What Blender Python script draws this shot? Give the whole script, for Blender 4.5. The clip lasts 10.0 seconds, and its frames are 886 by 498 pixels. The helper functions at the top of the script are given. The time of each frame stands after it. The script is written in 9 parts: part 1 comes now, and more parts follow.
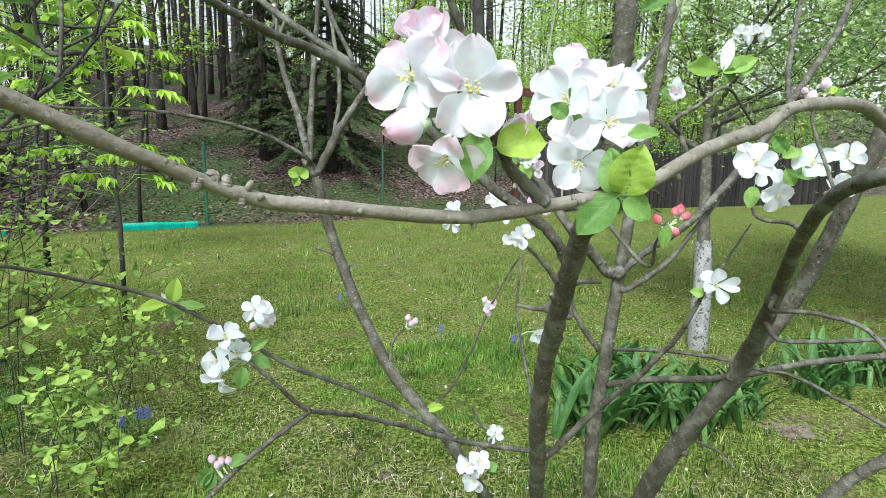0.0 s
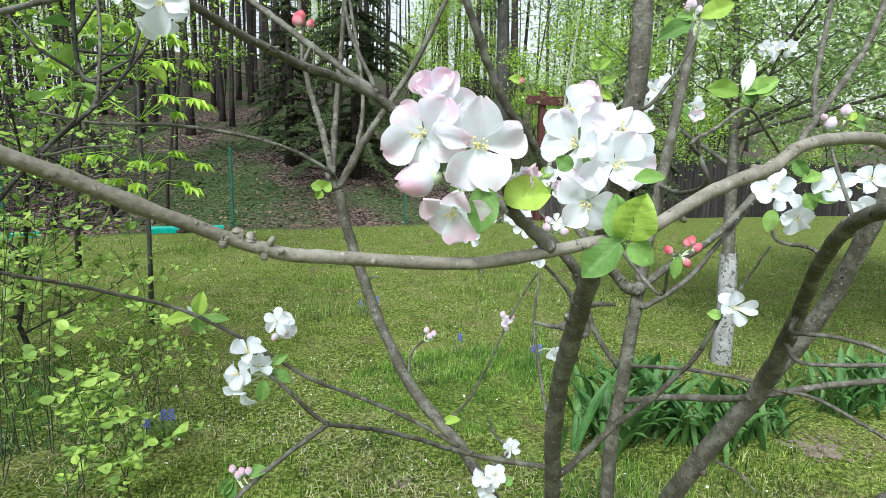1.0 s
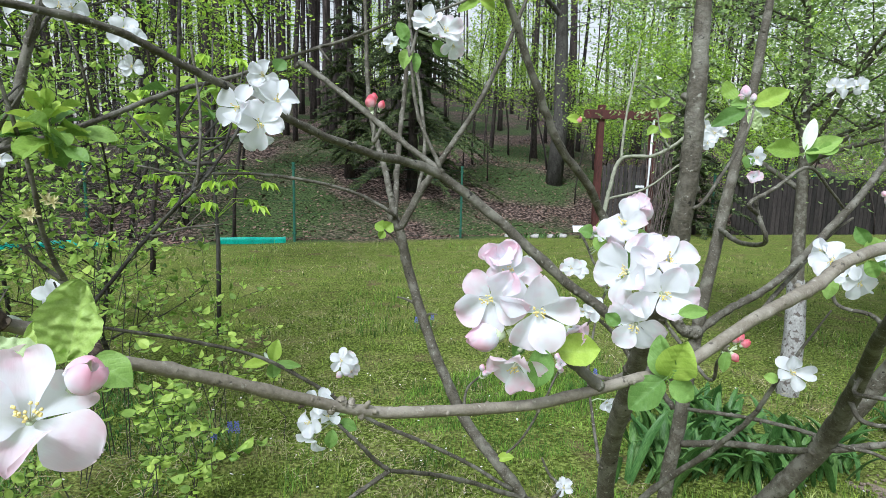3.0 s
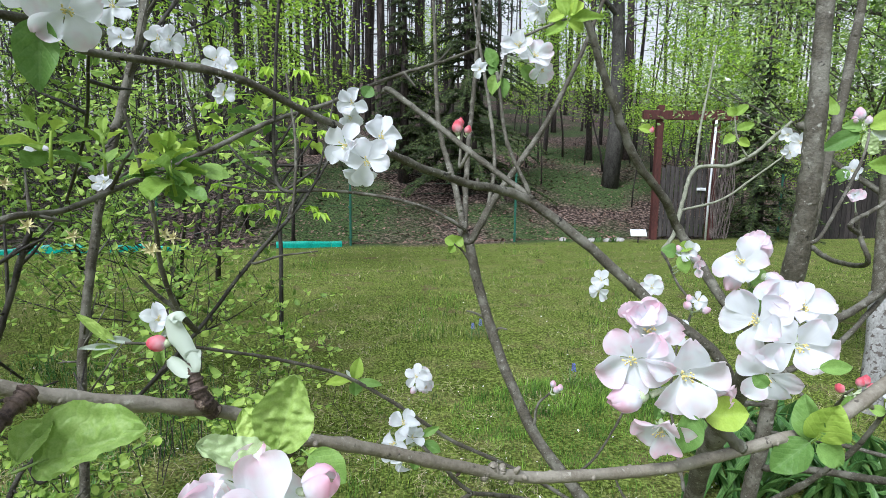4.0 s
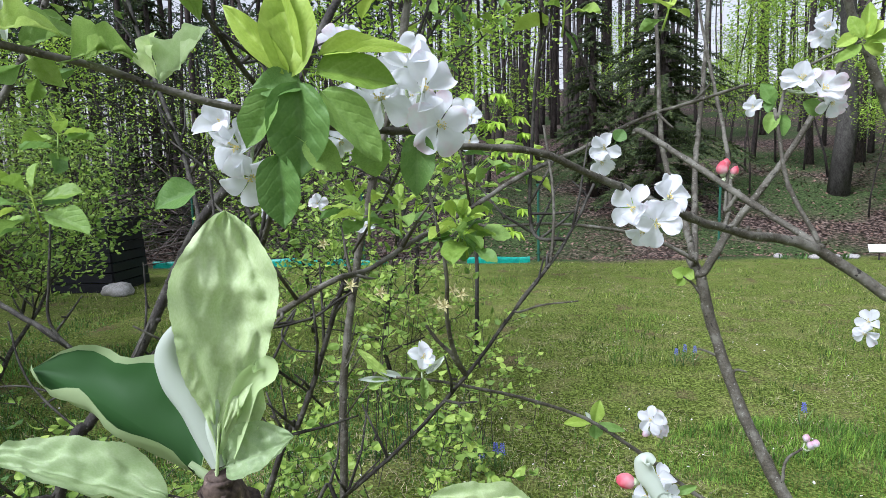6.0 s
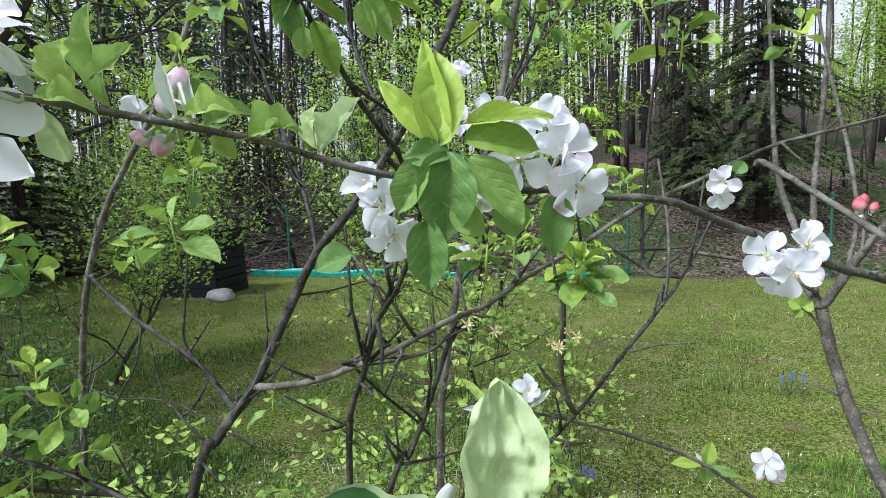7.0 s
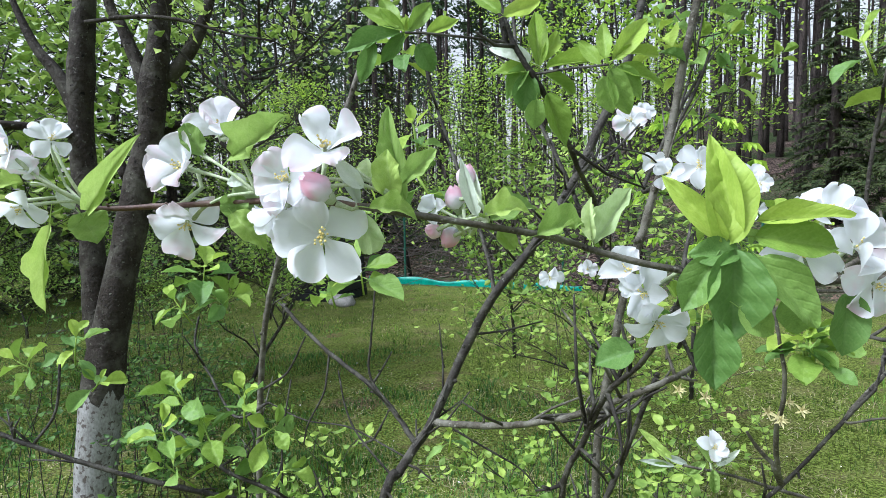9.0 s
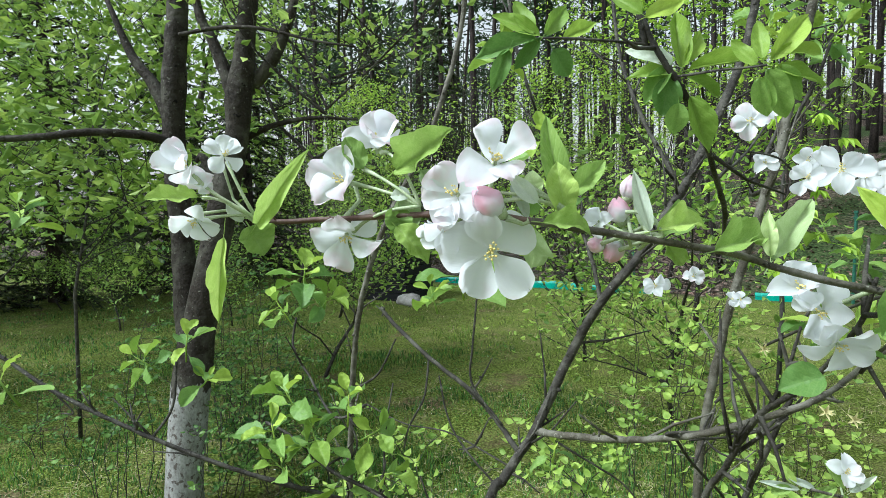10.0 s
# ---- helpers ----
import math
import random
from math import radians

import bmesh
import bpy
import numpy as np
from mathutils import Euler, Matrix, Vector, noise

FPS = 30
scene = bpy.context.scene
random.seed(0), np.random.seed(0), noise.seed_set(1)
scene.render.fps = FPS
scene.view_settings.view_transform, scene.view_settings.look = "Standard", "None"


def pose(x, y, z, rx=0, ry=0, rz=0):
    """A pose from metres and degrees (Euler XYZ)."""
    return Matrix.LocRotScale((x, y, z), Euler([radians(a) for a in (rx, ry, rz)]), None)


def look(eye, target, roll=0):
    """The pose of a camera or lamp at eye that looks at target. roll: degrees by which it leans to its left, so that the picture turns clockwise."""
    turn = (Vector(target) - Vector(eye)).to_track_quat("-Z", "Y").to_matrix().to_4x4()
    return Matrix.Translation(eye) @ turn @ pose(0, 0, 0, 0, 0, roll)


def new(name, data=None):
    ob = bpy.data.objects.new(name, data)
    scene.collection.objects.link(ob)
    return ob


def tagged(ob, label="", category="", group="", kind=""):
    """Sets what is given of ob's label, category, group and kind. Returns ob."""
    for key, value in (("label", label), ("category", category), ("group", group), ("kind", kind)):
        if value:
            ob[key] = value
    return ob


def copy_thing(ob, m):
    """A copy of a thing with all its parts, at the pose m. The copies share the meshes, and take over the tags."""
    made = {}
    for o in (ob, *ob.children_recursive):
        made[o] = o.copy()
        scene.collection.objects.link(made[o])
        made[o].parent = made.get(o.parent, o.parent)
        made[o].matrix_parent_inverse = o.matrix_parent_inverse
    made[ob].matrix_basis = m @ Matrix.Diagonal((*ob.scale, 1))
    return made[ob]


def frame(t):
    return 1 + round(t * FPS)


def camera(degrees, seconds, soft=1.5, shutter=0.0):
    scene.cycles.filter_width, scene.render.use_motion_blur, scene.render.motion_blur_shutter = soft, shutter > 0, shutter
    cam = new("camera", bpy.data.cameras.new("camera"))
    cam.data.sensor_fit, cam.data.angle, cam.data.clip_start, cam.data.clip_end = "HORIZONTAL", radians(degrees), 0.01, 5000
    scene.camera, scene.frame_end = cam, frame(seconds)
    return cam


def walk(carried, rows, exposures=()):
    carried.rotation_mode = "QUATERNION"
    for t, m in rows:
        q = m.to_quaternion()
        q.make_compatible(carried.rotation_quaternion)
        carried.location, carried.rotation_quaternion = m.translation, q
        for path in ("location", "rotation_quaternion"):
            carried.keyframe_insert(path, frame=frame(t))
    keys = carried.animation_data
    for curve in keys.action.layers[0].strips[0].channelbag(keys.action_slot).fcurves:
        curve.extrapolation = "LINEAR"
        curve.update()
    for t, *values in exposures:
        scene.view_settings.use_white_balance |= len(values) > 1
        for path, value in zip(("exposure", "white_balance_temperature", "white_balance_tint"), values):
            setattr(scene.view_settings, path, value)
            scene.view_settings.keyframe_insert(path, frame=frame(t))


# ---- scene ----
cam = camera(75.3, 10.0, soft=0.5)
PATH = [
    (0, (0.011, 0.006, 1.406), (-0.009, 1.978, 1.07), 0.7),
    (0.5, (0.011, 0.002, 1.413), (-0.048, 1.974, 1.083), 0.9),
    (1, (0.017, -0.006, 1.427), (-0.079, 1.966, 1.111), 1.2),
    (1.5, (0.02, -0.018, 1.451), (-0.116, 1.954, 1.15), 1.4),
    (2, (0.024, -0.025, 1.471), (-0.154, 1.946, 1.177), 1.6),
    (3.5, (-0.008, -0.049, 1.525), (-0.37, 1.898, 1.245), 1.0),
    (4, (-0.037, -0.049, 1.538), (-0.499, 1.877, 1.259), 0.7),
    (4.5, (-0.063, -0.055, 1.55), (-0.659, 1.833, 1.272), 0.2),
    (5, (-0.086, -0.066, 1.561), (-0.831, 1.771, 1.296), -0.5),
    (5.5, (-0.109, -0.075, 1.574), (-1.009, 1.693, 1.324), -1.0),
    (6, (-0.125, -0.087, 1.585), (-1.17, 1.603, 1.356), -1.4),
    (6.2, (-0.131, -0.091, 1.59), (-1.234, 1.563, 1.371), -1.4),
    (7.3, (-0.155, -0.12, 1.627), (-1.485, 1.364, 1.455), -1.3),
    (7.5, (-0.158, -0.127, 1.632), (-1.519, 1.33, 1.47), -1.2),
    (8, (-0.173, -0.146, 1.644), (-1.596, 1.252, 1.501), -0.9),
    (8.5, (-0.195, -0.166, 1.663), (-1.677, 1.168, 1.511), -0.9),
    (9, (-0.219, -0.187, 1.671), (-1.764, 1.075, 1.524), -0.8),
    (9.5, (-0.241, -0.205, 1.673), (-1.851, 0.973, 1.527), -0.7),
    (10, (-0.262, -0.23, 1.68), (-1.936, 0.854, 1.536), -0.9),
]
walk(cam, [(t, look(eye, target, roll)) for t, eye, target, roll in PATH], exposures=[(0.0, 0.85, 5700, 6.0), (3.0, 0.61, 5650, 10.5), (4.2, 0.59, 5600, 13.0), (6.0, 0.66, 5550, 18.0), (9.0, 0.83, 5500, 13.0), (10.0, 0.78, 5650, 4.5)])

# ---- world and sun: bright overcast ----
world = bpy.data.worlds.new("overcast_sky")
scene.world = world
world.use_nodes = True
wn, wl = world.node_tree.nodes, world.node_tree.links
sky = wn.new("ShaderNodeTexSky")
sky.sky_type = "NISHITA"
sky.sun_disc = False
sky.sun_elevation = radians(49)
sky.sun_rotation = radians(200)
sky.air_density, sky.dust_density = 3.0, 3.0
grey = wn.new("ShaderNodeHueSaturation")
grey.inputs["Saturation"].default_value = 0.18
wl.new(sky.outputs[0], grey.inputs["Color"])
wl.new(grey.outputs[0], wn["Background"].inputs["Color"])
wn["Background"].inputs["Strength"].default_value = 0.116
sun = new("sun", bpy.data.lights.new("sun", "SUN"))
sun.data.energy, sun.data.angle, sun.data.color = 2.9, radians(18), (1.0, 0.98, 0.95)
sun.matrix_world = look((-3, -9, 11), (0, 0, 0))


# ---- materials ----
def nodes_of(name):
    m = bpy.data.materials.new(name)
    m.use_nodes = True
    return m, m.node_tree.nodes, m.node_tree.links, m.node_tree.nodes["Principled BSDF"]


def surface(name, dark, light, scale, rough=0.85, bump=0.3, fine=8.0, vary="", through_light=0.0, spots=None, stretch=(1, 1, 1), amount=0.35, hard=0.12):
    """Two scales of noise between two colours, fine relief, a little change from piece to piece; leaves let light through."""
    m, n, l, bsdf = nodes_of(name)
    co = n.new("ShaderNodeTexCoord")
    mp = n.new("ShaderNodeMapping")
    mp.inputs["Scale"].default_value = stretch
    l.new(co.outputs["Object"], mp.inputs["Vector"])
    a, b = n.new("ShaderNodeTexNoise"), n.new("ShaderNodeTexNoise")
    a.inputs["Scale"].default_value, a.inputs["Detail"].default_value = scale, 5
    b.inputs["Scale"].default_value, b.inputs["Detail"].default_value = scale * fine, 4
    l.new(mp.outputs[0], a.inputs["Vector"])
    l.new(mp.outputs[0], b.inputs["Vector"])
    mix = n.new("ShaderNodeMath")
    mix.operation = "MULTIPLY_ADD"
    mix.inputs[1].default_value, mix.inputs[2].default_value = 0.5, 0.0
    l.new(b.outputs[0], mix.inputs[0])
    add = n.new("ShaderNodeMath")
    add.operation = "MULTIPLY_ADD"
    add.inputs[1].default_value = 0.5
    l.new(a.outputs[0], add.inputs[0])
    l.new(mix.outputs[0], add.inputs[2])
    ramp = n.new("ShaderNodeValToRGB")
    ramp.color_ramp.elements[0].position, ramp.color_ramp.elements[1].position = 0.5 - hard, 0.5 + hard
    ramp.color_ramp.elements[0].color, ramp.color_ramp.elements[1].color = (*dark, 1), (*light, 1)
    l.new(add.outputs[0], ramp.inputs[0])
    colour = ramp.outputs[0]
    if spots:
        c = n.new("ShaderNodeTexNoise")
        c.inputs["Scale"].default_value, c.inputs["Detail"].default_value = spots[1], 6
        l.new(co.outputs["Object"], c.inputs["Vector"])
        r = n.new("ShaderNodeValToRGB")
        r.color_ramp.elements[0].position, r.color_ramp.elements[1].position = spots[2], spots[2] + 0.06
        l.new(c.outputs[0], r.inputs[0])
        mc = n.new("ShaderNodeMixRGB")
        mc.inputs[2].default_value = (*spots[0], 1)
        l.new(r.outputs[0], mc.inputs[0])
        l.new(colour, mc.inputs[1])
        colour = mc.outputs[0]
    if vary:
        info = n.new("ShaderNodeObjectInfo") if vary == "object" else n.new("ShaderNodeNewGeometry")
        rnd = info.outputs["Random" if vary == "object" else "Random Per Island"]
        span = n.new("ShaderNodeMapRange")
        span.inputs["To Min"].default_value, span.inputs["To Max"].default_value = 1 - amount, 1 + amount
        l.new(rnd, span.inputs["Value"])
        hs = n.new("ShaderNodeHueSaturation")
        hue = n.new("ShaderNodeMapRange")
        hue.inputs["To Min"].default_value, hue.inputs["To Max"].default_value = 0.515, 0.485
        l.new(rnd, hue.inputs["Value"])
        l.new(hue.outputs[0], hs.inputs["Hue"])
        l.new(span.outputs[0], hs.inputs["Value"])
        l.new(colour, hs.inputs["Color"])
        colour = hs.outputs[0]
    l.new(colour, bsdf.inputs["Base Color"])
    bsdf.inputs["Roughness"].default_value = rough
    bsdf.inputs["Specular IOR Level"].default_value = 0.3
    if bump:
        bp = n.new("ShaderNodeBump")
        bp.inputs["Strength"].default_value, bp.inputs["Distance"].default_value = bump, 0.4 / (scale * fine)
        l.new(add.outputs[0], bp.inputs["Height"])
        l.new(bp.outputs[0], bsdf.inputs["Normal"])
    if through_light:
        tr, ms = n.new("ShaderNodeBsdfTranslucent"), n.new("ShaderNodeMixShader")
        ms.inputs[0].default_value = through_light
        l.new(colour, tr.inputs["Color"])
        l.new(bsdf.outputs[0], ms.inputs[1])
        l.new(tr.outputs[0], ms.inputs[2])
        l.new(ms.outputs[0], n["Material Output"].inputs["Surface"])
    return m


def leaf_material(name, dark, light, rib, veined=1.0, scale=3.5):
    """A blade with a pale midrib and side veins pressed in, in the leaf's own lengths."""
    m = surface(name, dark, light, scale, rough=0.5, bump=0.0, stretch=(0.5, 1, 1), vary="object", through_light=0.36, amount=0.3, hard=0.28)
    n, l = m.node_tree.nodes, m.node_tree.links
    bsdf = n["Principled BSDF"]
    co = n.new("ShaderNodeTexCoord")
    sep = n.new("ShaderNodeSeparateXYZ")
    l.new(co.outputs["Object"], sep.inputs[0])
    ax = n.new("ShaderNodeMath")
    ax.operation = "ABSOLUTE"
    l.new(sep.outputs["X"], ax.inputs[0])
    slant = n.new("ShaderNodeMath")
    slant.operation = "MULTIPLY_ADD"
    slant.inputs[1].default_value = -0.8
    l.new(ax.outputs[0], slant.inputs[0])
    l.new(sep.outputs["Y"], slant.inputs[2])
    wob = n.new("ShaderNodeTexNoise")
    wob.inputs["Scale"].default_value = 5
    l.new(co.outputs["Object"], wob.inputs["Vector"])
    w2 = n.new("ShaderNodeMath")
    w2.operation = "MULTIPLY_ADD"
    w2.inputs[1].default_value = 0.14
    l.new(wob.outputs[0], w2.inputs[0])
    l.new(slant.outputs[0], w2.inputs[2])
    saw = n.new("ShaderNodeMath")
    saw.operation = "PINGPONG"
    saw.inputs[1].default_value = 0.08
    l.new(w2.outputs[0], saw.inputs[0])
    vein = n.new("ShaderNodeMapRange")
    vein.inputs["From Max"].default_value = 0.03
    vein.inputs["To Min"].default_value = 0.35
    l.new(saw.outputs[0], vein.inputs["Value"])
    mid = n.new("ShaderNodeMapRange")
    mid.inputs["From Max"].default_value = 0.03
    l.new(ax.outputs[0], mid.inputs["Value"])
    low = n.new("ShaderNodeMath")
    low.operation = "MINIMUM"
    l.new(vein.outputs[0], low.inputs[0])
    l.new(mid.outputs[0], low.inputs[1])
    bp = n.new("ShaderNodeBump")
    bp.inputs["Strength"].default_value, bp.inputs["Distance"].default_value = 0.16 * veined, 0.014
    l.new(low.outputs[0], bp.inputs["Height"])
    l.new(bp.outputs[0], bsdf.inputs["Normal"])
    old = bsdf.inputs["Base Color"].links[0].from_socket
    mx = n.new("ShaderNodeMixRGB")
    mx.inputs[1].default_value = (*rib, 1)
    fac = n.new("ShaderNodeMapRange")
    fac.inputs["To Min"].default_value = 1 - 0.20 * veined
    l.new(low.outputs[0], fac.inputs["Value"])
    l.new(fac.outputs[0], mx.inputs[0])
    l.new(old, mx.inputs[2])
    l.new(mx.outputs[0], bsdf.inputs["Base Color"])
    return m


def petal_material(name, tint, reach, axis="Y"):
    """White petal, flushed pink towards the edge in soft patches, with fine long veins."""
    m, n, l, bsdf = nodes_of(name)
    co = n.new("ShaderNodeTexCoord")
    sep = n.new("ShaderNodeSeparateXYZ")
    l.new(co.outputs["Object"], sep.inputs[0])
    info = n.new("ShaderNodeObjectInfo")
    off = n.new("ShaderNodeVectorMath")
    l.new(co.outputs["Object"], off.inputs[0])
    l.new(info.outputs["Random"], off.inputs[1])
    no = n.new("ShaderNodeTexNoise")
    no.inputs["Scale"].default_value, no.inputs["Detail"].default_value = 1.7, 2
    l.new(off.outputs[0], no.inputs["Vector"])
    amount = n.new("ShaderNodeMath")
    amount.operation = "MULTIPLY_ADD"
    amount.inputs[1].default_value = 0.6
    l.new(sep.outputs[axis], amount.inputs[0])
    l.new(no.outputs[0], amount.inputs[2])
    span = n.new("ShaderNodeMapRange")
    span.inputs["From Min"].default_value, span.inputs["From Max"].default_value = 1.15 - reach, 1.55 - reach * 0.6
    l.new(amount.outputs[0], span.inputs["Value"])
    mx = n.new("ShaderNodeMixRGB")
    mx.inputs[1].default_value, mx.inputs[2].default_value = (0.875, 0.89, 0.92, 1), (*tint, 1)
    l.new(span.outputs[0], mx.inputs[0])
    l.new(mx.outputs[0], bsdf.inputs["Base Color"])
    bsdf.inputs["Roughness"].default_value = 0.6
    bsdf.inputs["Specular IOR Level"].default_value = 0.2
    mp = n.new("ShaderNodeMapping")
    mp.inputs["Scale"].default_value = (16, 2, 2)
    l.new(co.outputs["Object"], mp.inputs["Vector"])
    ve = n.new("ShaderNodeTexNoise")
    ve.inputs["Scale"].default_value = 1.5
    l.new(mp.outputs[0], ve.inputs["Vector"])
    bp = n.new("ShaderNodeBump")
    bp.inputs["Strength"].default_value, bp.inputs["Distance"].default_value = 0.09, 0.05
    l.new(ve.outputs[0], bp.inputs["Height"])
    l.new(bp.outputs[0], bsdf.inputs["Normal"])
    tr, ms = n.new("ShaderNodeBsdfTranslucent"), n.new("ShaderNodeMixShader")
    ms.inputs[0].default_value = 0.56
    l.new(mx.outputs[0], tr.inputs["Color"])
    l.new(bsdf.outputs[0], ms.inputs[1])
    l.new(tr.outputs[0], ms.inputs[2])
    l.new(ms.outputs[0], n["Material Output"].inputs["Surface"])
    return m


def bark_material(name, dark, light, lichen, scale, relief=0.6, sheen=0.3):
    """Smooth fruit-tree bark: brown and grey patches, fine cracks, pale lichen and dark scars."""
    m, n, l, bsdf = nodes_of(name)
    co = n.new("ShaderNodeTexCoord")

    def grain(size, detail, lo, hi, low=0.0, high=1.0):
        t = n.new("ShaderNodeTexNoise")
        t.inputs["Scale"].default_value, t.inputs["Detail"].default_value = size, detail
        t.inputs["Roughness"].default_value = 0.62
        l.new(co.outputs["Object"], t.inputs["Vector"])
        r = n.new("ShaderNodeMapRange")
        for k, v in zip(("From Min", "From Max", "To Min", "To Max"), (lo, hi, low, high)):
            r.inputs[k].default_value = v
        l.new(t.outputs[0], r.inputs["Value"])
        return r.outputs[0]

    def blend(fac, a, b):
        x = n.new("ShaderNodeMixRGB")
        l.new(fac, x.inputs[0])
        for i, c in ((1, a), (2, b)):
            if isinstance(c, tuple):
                x.inputs[i].default_value = (*c, 1)
            else:
                l.new(c, x.inputs[i])
        return x.outputs[0]

    fine = grain(scale * 5, 4, 0.20, 0.78)
    colour = blend(fine, dark, light)
    tone = tuple(0.55 * a + 0.45 * b for a, b in zip(light, lichen))
    colour = blend(grain(scale * 0.45, 4, 0.46, 0.62, 0.0, 0.7), colour, tone)
    colour = blend(grain(scale * 2.6, 4, 0.62, 0.68, 0.0, 0.9), colour, lichen)
    colour = blend(grain(scale * 1.5, 5, 0.37, 0.32), colour, tuple(0.55 * c for c in dark))
    l.new(colour, bsdf.inputs["Base Color"])
    bsdf.inputs["Roughness"].default_value = 0.84 - 0.5 * sheen
    bsdf.inputs["Specular IOR Level"].default_value = sheen
    bp = n.new("ShaderNodeBump")
    bp.inputs["Strength"].default_value, bp.inputs["Distance"].default_value = relief, 0.12 / scale
    rough = n.new("ShaderNodeMath")
    rough.operation = "ADD"
    l.new(fine, rough.inputs[0])
    l.new(grain(scale * 1.6, 6, 0.35, 0.65, 0.0, 1.6), rough.inputs[1])
    l.new(rough.outputs[0], bp.inputs["Height"])
    l.new(bp.outputs[0], bsdf.inputs["Normal"])
    return m


BARK = bark_material("apple_bark", (0.030, 0.026, 0.018), (0.120, 0.108, 0.078), (0.29, 0.29, 0.24), 62, 0.5)
BARK_LIMB = bark_material("apple_limb_bark", (0.027, 0.024, 0.017), (0.108, 0.097, 0.070), (0.28, 0.28, 0.23), 70, 0.45)
BARK_PALE = bark_material("young_apple_bark", (0.110, 0.094, 0.068), (0.232, 0.206, 0.154), (0.34, 0.325, 0.265), 80, 0.28, 0.45)
SPUR = surface("fruit_spur", (0.028, 0.019, 0.015), (0.115, 0.082, 0.062), 220, 0.75, 0.8, 5, spots=((0.26, 0.20, 0.15), 300, 0.62))
TWIG_PALE = surface("lichened_twig", (0.14, 0.145, 0.10), (0.30, 0.31, 0.23), 60, 0.8, 0.7, 7)
BARK_DARK = bark_material("plum_bark", (0.009, 0.008, 0.006), (0.042, 0.036, 0.027), (0.16, 0.16, 0.125), 75, 0.5)
TWIG_RED = bark_material("red_brown_twig", (0.050, 0.022, 0.016), (0.115, 0.060, 0.044), (0.22, 0.17, 0.13), 110, 0.25, 0.45)
CHERRY = bark_material("cherry_bark", (0.010, 0.0085, 0.0065), (0.048, 0.039, 0.030), (0.15, 0.15, 0.12), 17, 0.7, 0.15)
PINE = surface("pine_bark", (0.010, 0.008, 0.007), (0.060, 0.047, 0.040), 7, 0.9, 0.8, 5, vary="object", stretch=(1, 1, 0.35))
OAK = surface("grey_bark", (0.026, 0.024, 0.020), (0.086, 0.081, 0.070), 9, 0.9, 0.6, 6, stretch=(1, 1, 0.4))
LIME = surface("lime_wash", (0.15, 0.145, 0.13), (0.36, 0.36, 0.34), 20, 0.9, 0.8, 5, spots=((0.095, 0.082, 0.070), 38, 0.55), stretch=(1, 1, 0.6), hard=0.16)
LEAF = leaf_material("apple_leaf", (0.13, 0.25, 0.050), (0.26, 0.42, 0.105), (0.30, 0.45, 0.16))
LEAF_DEEP = leaf_material("deep_green_leaf", (0.03, 0.10, 0.02), (0.07, 0.18, 0.04), (0.12, 0.24, 0.07))
LEAF_YOUNG = leaf_material("young_leaf", (0.22, 0.36, 0.040), (0.38, 0.52, 0.095), (0.44, 0.57, 0.16))
LEAF_FELT = leaf_material("downy_leaf", (0.38, 0.52, 0.21), (0.59, 0.69, 0.40), (0.56, 0.65, 0.42), 0.5, 9.0)
LEAF_SAGE = leaf_material("sage_leaf", (0.23, 0.37, 0.065), (0.43, 0.57, 0.17), (0.48, 0.60, 0.28), 1.0, 6.0)
LEAF_SILVER = leaf_material("silvery_leaf", (0.52, 0.60, 0.47), (0.72, 0.77, 0.67), (0.74, 0.77, 0.68))
PETAL_WHITE = petal_material("petal_white", (0.84, 0.72, 0.78), 0.12)
PETAL_BLUSH = petal_material("petal_blush", (0.84, 0.58, 0.68), 0.25)
PETAL_PINK = petal_material("petal_pink", (0.84, 0.48, 0.60), 0.37)
BUD_PINK = petal_material("bud_pink", (0.87, 0.46, 0.58), 0.60, "Z")
BUD_RED = petal_material("bud_red", (0.80, 0.17, 0.22), 1.0, "Z")
ANTHER = surface("anther_yellow", (0.70, 0.55, 0.14), (0.84, 0.74, 0.34), 200, 0.8, 0.0)
FILAMENT = surface("filament", (0.70, 0.72, 0.50), (0.80, 0.80, 0.62), 100, 0.6, 0.0, through_light=0.3)
DOWN = surface("downy_stalk", (0.30, 0.38, 0.20), (0.50, 0.54, 0.38), 120, 0.9, 0.2)
SHRUB = surface("shrub_leaves", (0.20, 0.33, 0.05), (0.37, 0.50, 0.11), 3, 0.5, 0.0, vary="island", through_light=0.4)
BEECH = surface("beech_leaves", (0.23, 0.40, 0.03), (0.43, 0.62, 0.085), 1.2, 0.5, 0.0, vary="island", through_light=0.45)
MAPLE = surface("maple_leaves", (0.16, 0.29, 0.045), (0.39, 0.54, 0.11), 1.2, 0.5, 0.0, vary="island", through_light=0.35, amount=0.45)
# Dark green shoots, with the shade round the cherry foot in their colour.
SHADE_LEAF = surface("shade_toned_shoots", (0.055, 0.135, 0.030), (0.19, 0.33, 0.075), 3, 0.5, 0.0, vary="island", through_light=0.35, amount=0.45)
PALE = surface("pale_apple_leaves", (0.23, 0.35, 0.11), (0.45, 0.57, 0.23), 2, 0.5, 0.0, vary="island", through_light=0.4)
WHITE = surface("far_blossom", (0.72, 0.70, 0.72), (0.86, 0.84, 0.85), 6, 0.6, 0.0, vary="island", through_light=0.3, amount=0.1)
SPRUCE = surface("spruce_needles", (0.018, 0.034, 0.010), (0.085, 0.115, 0.034), 2.5, 0.7, 0.0, vary="island", through_light=0.15, amount=0.5)
NEEDLE = surface("pine_needles", (0.03, 0.06, 0.025), (0.07, 0.11, 0.045), 2, 0.7, 0.0, vary="island", through_light=0.15, amount=0.4)
